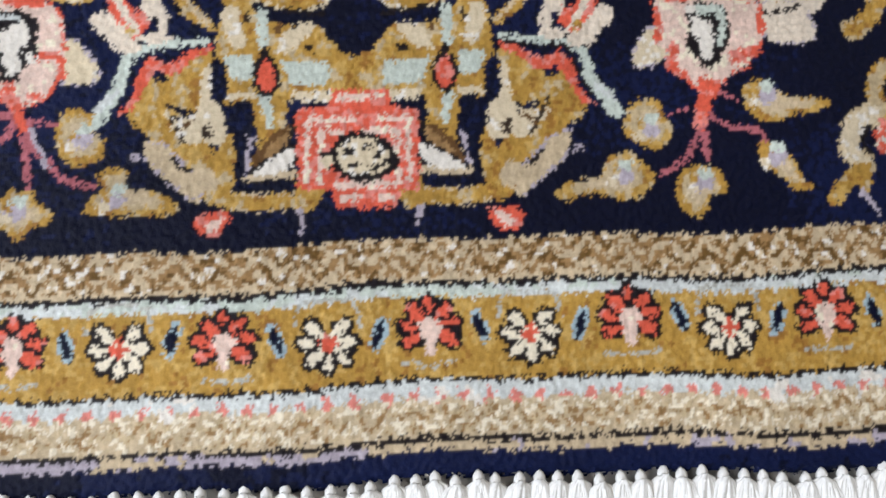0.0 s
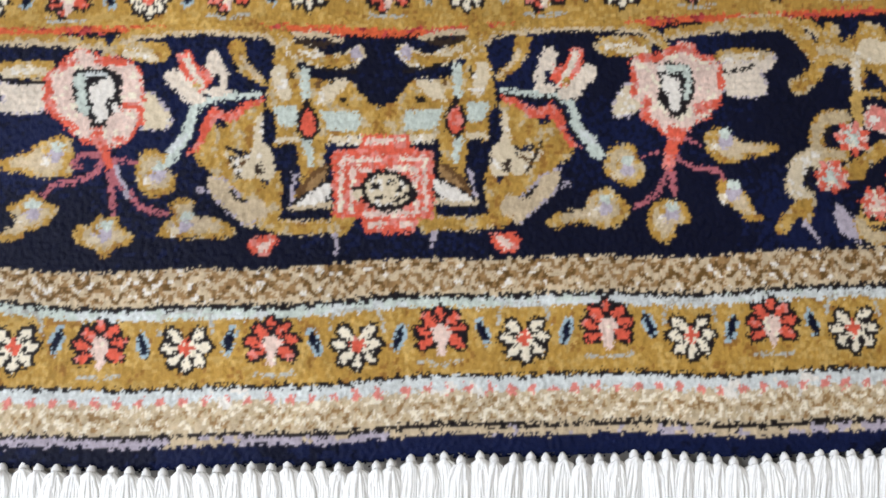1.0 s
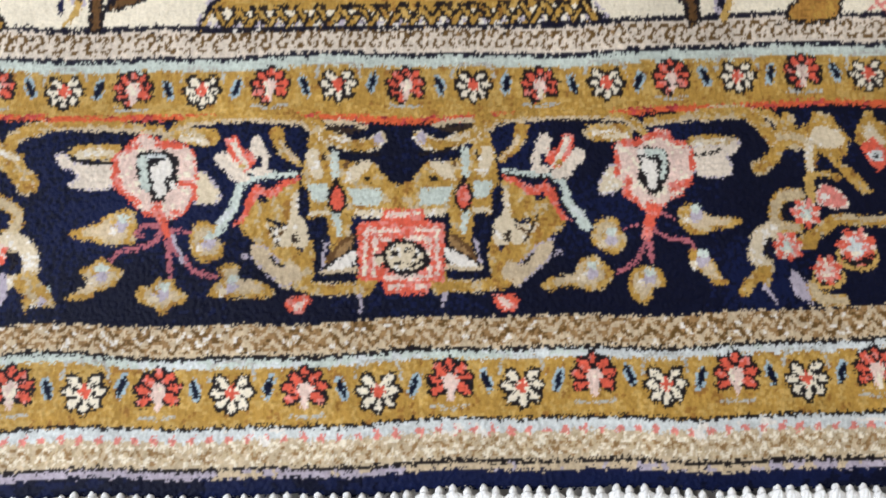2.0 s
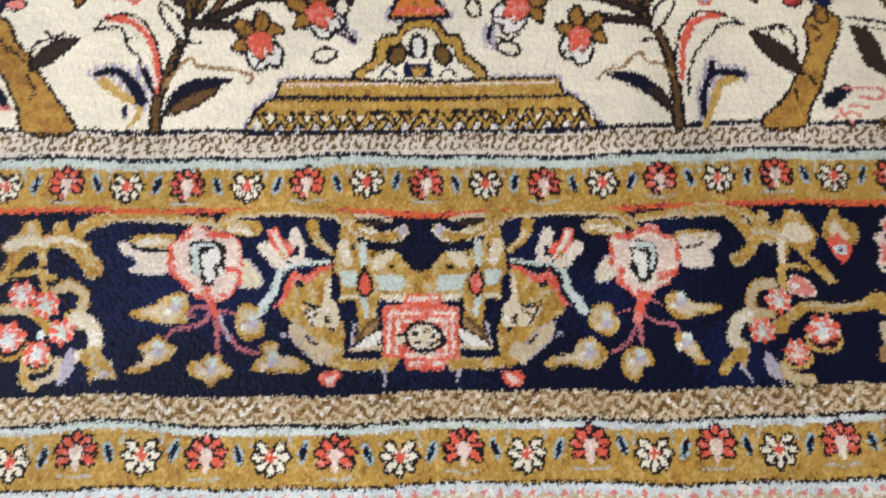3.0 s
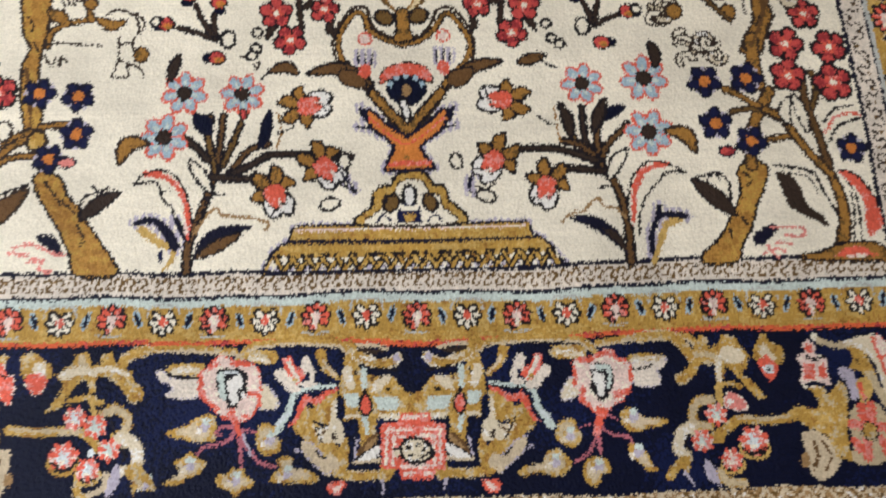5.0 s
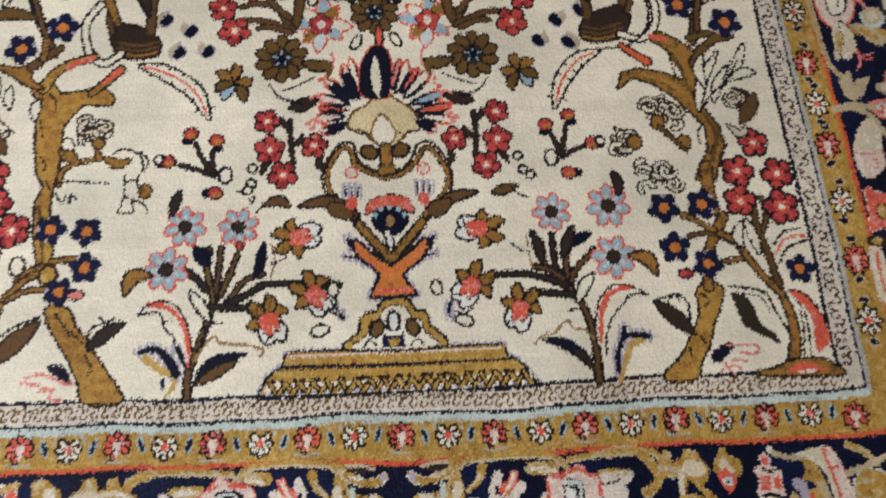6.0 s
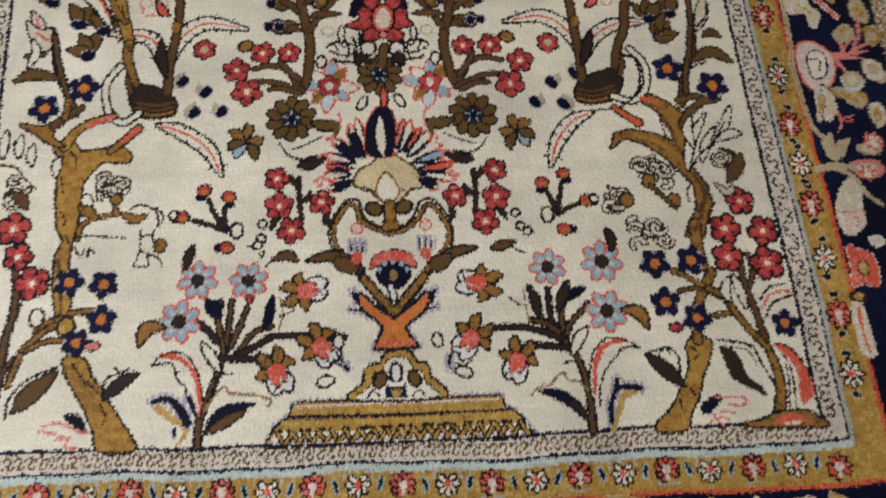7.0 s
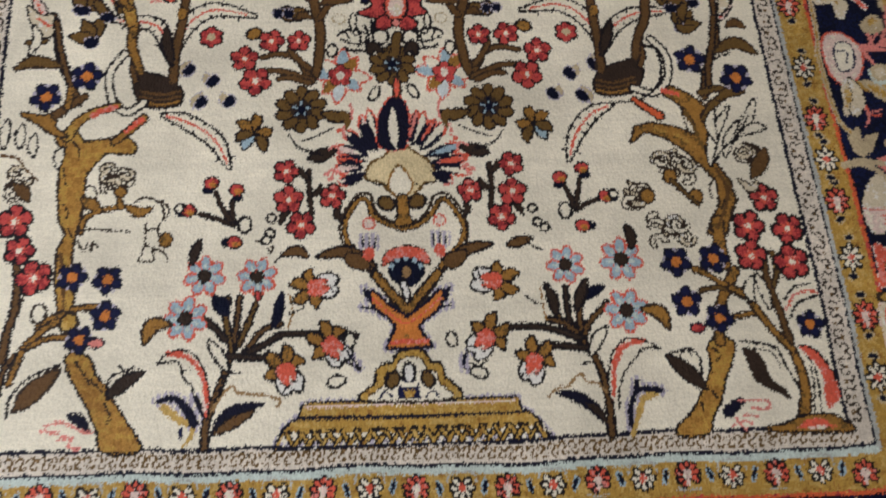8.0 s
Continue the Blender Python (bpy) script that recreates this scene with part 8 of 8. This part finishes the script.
for pts in ([(-5.4, 406.2), (-14.1, 418.3), (-20.0, 415.7), (-17.8, 410.6), (-26.6, 405.6), (-17.8, 402.9), (-8.4, 401.1)], [(-2.5, 406.1), (5.8, 417.2), (10.9, 415.4), (10.8, 410.2), (14.4, 405.9), (7.0, 403.4), (0.4, 401.0)], [(-5.4, 403.6), (-14.2, 402.0), (-16.4, 396.1), (-11.3, 394.4), (-5.5, 397.7)], [(-2.5, 403.6), (4.8, 401.8), (8.3, 396.7), (3.2, 393.4), (-2.6, 397.6)]):
    shape(big, pts, "red", rim="dark", rw=0.9)
blob(big, -3.9, 410.4, 6.4, 9.6, "coral", rim="dark", rw=1.0)
blob(big, -3.9, 410.4, 4.6, 7.6, "blush", rim="coral", rw=0.6)
blob(big, -3.2, 407.8, 2.6, 4.2, "cream")
blob(big, -4.0, 398.5, 2.2, 2.4, "pink", rim="dark", rw=0.5)
for x, y in [(-13.5, 388.6), (4.6, 388.3)]:
    blob(big, x, y, 4.0, 4.0, "ivory", rim="dark", rw=1.1)
for pts in ([(-12.8, 378.7), (-18.5, 382.1), (-20.0, 377.2)], [(1.5, 378.5), (5.9, 382.5), (8.0, 376.7)]):
    leaf(big, pts, 5.0, "umber", rim="dark")
own = motif("stem", FIELD, "thin dark twin stems")
for pts in ([(-7.4, 430.4), (-8.1, 441.1), (-8.7, 459.1)], [(0.8, 431.2), (0.9, 441.0), (1.2, 459.1)]):
    stroke(own, pts, 1.1, "dark")

feather = motif("feather", FIELD, "ivory and coral feather leaf")
leaf(feather, [(-233.3, 437.0), (-213.0, 441.2), (-190.0, 429.7), (-174.5, 405.7)], 8.6, "ivory", rim="dark", rw=0.9)
stroke(feather, [(-213.2, 442.1), (-197.4, 437.6), (-183.1, 425.3), (-176.7, 412.4)], 3.2, "coral", 1.4)

# ---------------------------------------------------------------- from knots to pile
# uneven dye lots, as in the coral; the gold's paler threads are painted silk glints
tone_a, tone_b = knot_noise(3, 31), knot_random(32)


def redye(dye, to, mask):
    INK[(INK == DYE_NAMES.index(dye)) & mask] = DYE_NAMES.index(to)


in_main = (DEPTH > 54) & (DEPTH < 121)
redye("gold", "sand", in_main & (tone_a + 0.8 * tone_b > 0.72))
redye("gold", "straw", tone_a - 0.7 * tone_b > 0.42)
redye("gold", "ochre", tone_a - 0.6 * tone_b < -0.85)
redye("amber", "gold", tone_a + 0.5 * tone_b > 0.3)
redye("amber", "ochre", tone_a + 0.5 * tone_b < -0.3)
redye("ochre", "olive", tone_a + 0.5 * tone_b > 0.62)
redye("red", "brick", tone_a + 0.6 * tone_b > 0.2)
redye("coral", "pink", tone_a + 0.9 * tone_b > np.where(in_main, 0.4, 0.7))
redye("cream", "white", tone_a - 0.9 * tone_b > 0.7)
redye("blush", "ivory", tone_a + 0.9 * tone_b > 0.75)
# soft blue sheen on the border's navy, painted in as patches of cobalt
redye("navy", "cobalt", in_main & (knot_noise(24, 33) + 0.5 * tone_b > 0.3))
DYES = np.array([PAL[k] for k in DYE_NAMES])
pale = np.isin(INK, [DYE_NAMES.index(k) for k in ("ivory", "white", "cream")])
# random tone of each knot; the broadest noise paints soft sheen patches into the colour
shade = 1 + np.where(pale, 0.03, 0.10) * knot_random(11) + np.where(pale, 0.035, 0.07) * knot_noise(6, 12) + 0.07 * knot_noise(36, 14)
fibre = np.random.default_rng(51).uniform(-1, 1, GX.shape)
fibre[1:-1] = (fibre[:-2] + fibre[1:-1] + fibre[2:]) / 3
shade += np.where(pale, 0.06, 0.16) * fibre
lots = 1 + 0.03 * smooth_noise((len(YS), 4), 6, 13)[:, 1:2]      # dye lots change from row to row
COLOUR = np.ones((*GX.shape, 4), np.float32)
COLOUR[..., :3] = DYES[INK] * (shade * lots)[..., None]
soft = COLOUR.copy()
soft[1:-1, 1:-1] = 0.84 * COLOUR[1:-1, 1:-1] + 0.04 * (COLOUR[:-2, 1:-1] + COLOUR[2:, 1:-1] + COLOUR[1:-1, :-2] + COLOUR[1:-1, 2:])
COLOUR = soft                                # cut ends of neighbouring knots mingle
HEIGHT = 0.16 * knot_random(21) - np.where(pale, 0.13, 0.2) * np.clip(NEAR / 0.62, 0, 1.3) ** 2 + 0.25 * knot_noise(18, 22) + 0.45 * knot_noise(60, 23)
HEIGHT -= 2.2 * np.clip(1 - (V + 9.5) / 3.0, 0, 1.2) ** 2
PLACE = np.stack([GX, GY, HEIGHT], -1).astype(np.float32) / 1000


def pile_mesh(name, quads):
    """The pile of the given knots (flat indices of their lower left corners) as one mesh."""
    w = len(XS)
    corners = np.stack([quads, quads + 1, quads + w + 1, quads + w], 1)
    used, at = np.unique(corners, return_inverse=True)
    at = at.reshape(-1).astype(np.int32)
    me = bpy.data.meshes.new(name)
    me.vertices.add(len(used))
    me.vertices.foreach_set("co", PLACE.reshape(-1, 3)[used].reshape(-1))
    me.loops.add(len(at))
    me.loops.foreach_set("vertex_index", at)
    me.polygons.add(len(quads))
    me.polygons.foreach_set("loop_start", np.arange(0, len(at), 4, dtype=np.int32))
    me.update(calc_edges=True)
    me.shade_smooth()
    dye = me.attributes.new("dye", "FLOAT_COLOR", "POINT")
    dye.data.foreach_set("color", COLOUR.reshape(-1, 4)[used].reshape(-1))
    me.materials.append(MAT_PILE)
    return me


def pieces(owner, least=14):
    """Splits motifs into their separate patches; crumbs go back to the band they lie in."""
    h, w = owner.shape
    flat = owner.reshape(-1)
    loose = np.isin(flat, [0, *BANDS], invert=True)
    seen = ~loose
    for start in np.flatnonzero(loose).tolist():
        if seen[start]:
            continue
        me_, patch, stack = flat[start], [], [start]
        seen[start] = True
        while stack:
            k = stack.pop()
            patch.append(k)
            c = k % w
            for q in (k - w, k + w, k - 1 if c else -1, k + 1 if c < w - 1 else -1):
                if 0 <= q < len(flat) and not seen[q] and flat[q] == me_:
                    seen[q] = True
                    stack.append(q)
        name, band, label = MOTIFS[me_]
        flat[patch] = band if len(patch) < least else motif(name, band, label)


OWNER = OWNER[:-1, :-1].copy()
pieces(OWNER)
rug = tagged(new("rug"), "silk pile rug with flower vase design lying on floor", "rug")
own = np.where(DEPTH[:-1, :-1] < 0, -1, OWNER).reshape(-1)      # nothing is woven beyond the edge
cells = (np.arange(len(YS) - 1)[:, None] * len(XS) + np.arange(len(XS) - 1)[None, :]).reshape(-1)
order = np.argsort(own, kind="stable")
ids, starts = np.unique(own[order], return_index=True)
groups = dict(zip(ids.tolist(), np.split(cells[order], starts[1:])))
bands = {}
for i in [0, *BANDS]:
    name, _, label = MOTIFS[i]
    bands[i] = tagged(new(name, pile_mesh(name, groups[i])), label or "ivory field with flowering shrubs, trees and a vase")
    bands[i].parent = rug
for i, quads in groups.items():
    name, band, label = MOTIFS[i]
    if i >= 0 and i not in bands:
        ob = tagged(new(name, pile_mesh(name, quads)), label)
        ob.parent = bands[band]

# foundation under the pile, and the overcast long sides
box("foundation", MAT_BACK, rug, -0.384, 0.386, -0.009, 1.139, ZF + 0.0002, -0.0022)
for s in (-1, 1):
    bm = bmesh.new()
    bmesh.ops.create_cone(bm, segments=10, radius1=0.0028, radius2=0.0028, depth=1.148, cap_ends=True,
                          matrix=Matrix.Translation((0.001 + s * 0.386, 0.565, -0.0022)) @ Matrix.Rotation(radians(90), 4, "X"))
    part("selvedge", bm, MAT_BIND, rug, "navy overcast selvedge cord")


# ---------------------------------------------------------------- fringe
def tassel_mesh(seed_no):
    """A knotted bunch of cotton ends: a round knot, then strands that fan out and lie on the floor."""
    r = random.Random(seed_no)
    bm = bmesh.new()
    made = bmesh.ops.create_icosphere(bm, subdivisions=2, radius=1)["verts"]
    for v in made:
        k = 1 + 0.12 * math.sin(5 * v.co.x + 3 * v.co.y)
        v.co = (v.co.x * 0.0014 * k, v.co.y * 0.0021 * k - 0.0006, v.co.z * 0.001)
    lean = r.uniform(-0.34, 0.12)
    n = 14
    for i in range(n):
        f = (i + 0.5) / n - 0.5
        rad = r.uniform(0.00055, 0.0008)
        length = r.uniform(0.052, 0.07)
        steps = 8
        rings = []
        for s in range(steps + 1):
            t = (s / steps) ** 1.8
            spread = 0.0072 * min(1, t * 16) ** 0.45
            x = f * spread + lean * length * t * t + r.uniform(-1, 1) * 0.00022 + 0.004 * f * t
            y = -0.0005 - length * t
            z = 0.0011 * (1 - abs(2 * f) ** 2) * (1 - 0.4 * t) + r.uniform(0, 0.0004) - min(1, 4 * t) * 0.0022
            rr = rad * (1 - 0.35 * t)
            rings.append([bm.verts.new((x + rr * math.cos(a), y, z + rr * math.sin(a))) for a in (k * math.pi / 3 for k in range(6))])
        for a, b in zip(rings, rings[1:]):
            for k in range(6):
                bm.faces.new((a[k], a[(k + 1) % 6], b[(k + 1) % 6], b[k]))
    for f in bm.faces:
        f.smooth = True
    me = bpy.data.meshes.new("tassel")
    bm.to_mesh(me)
    bm.free()
    me.materials.append(MAT_COTTON)
    return me


fringe = tagged(new("fringe"), "white knotted cotton fringe")
fringe.parent = rug
kinds = [tassel_mesh(k) for k in range(9)]
lay = random.Random(5)
for i in range(162):
    x = -383 + 4.75 * i + lay.uniform(-0.5, 0.5)
    y = -9.3 + float(wave(x, -9.5)) + lay.uniform(-0.9, 0.7)
    ob = new("tassel", kinds[lay.randrange(9)])
    ob.parent = fringe
    ob.matrix_basis = pose(x / 1000, y / 1000, -0.0012 + lay.uniform(0, 0.0006), 0, lay.uniform(-12, 12), lay.uniform(-5, 5))
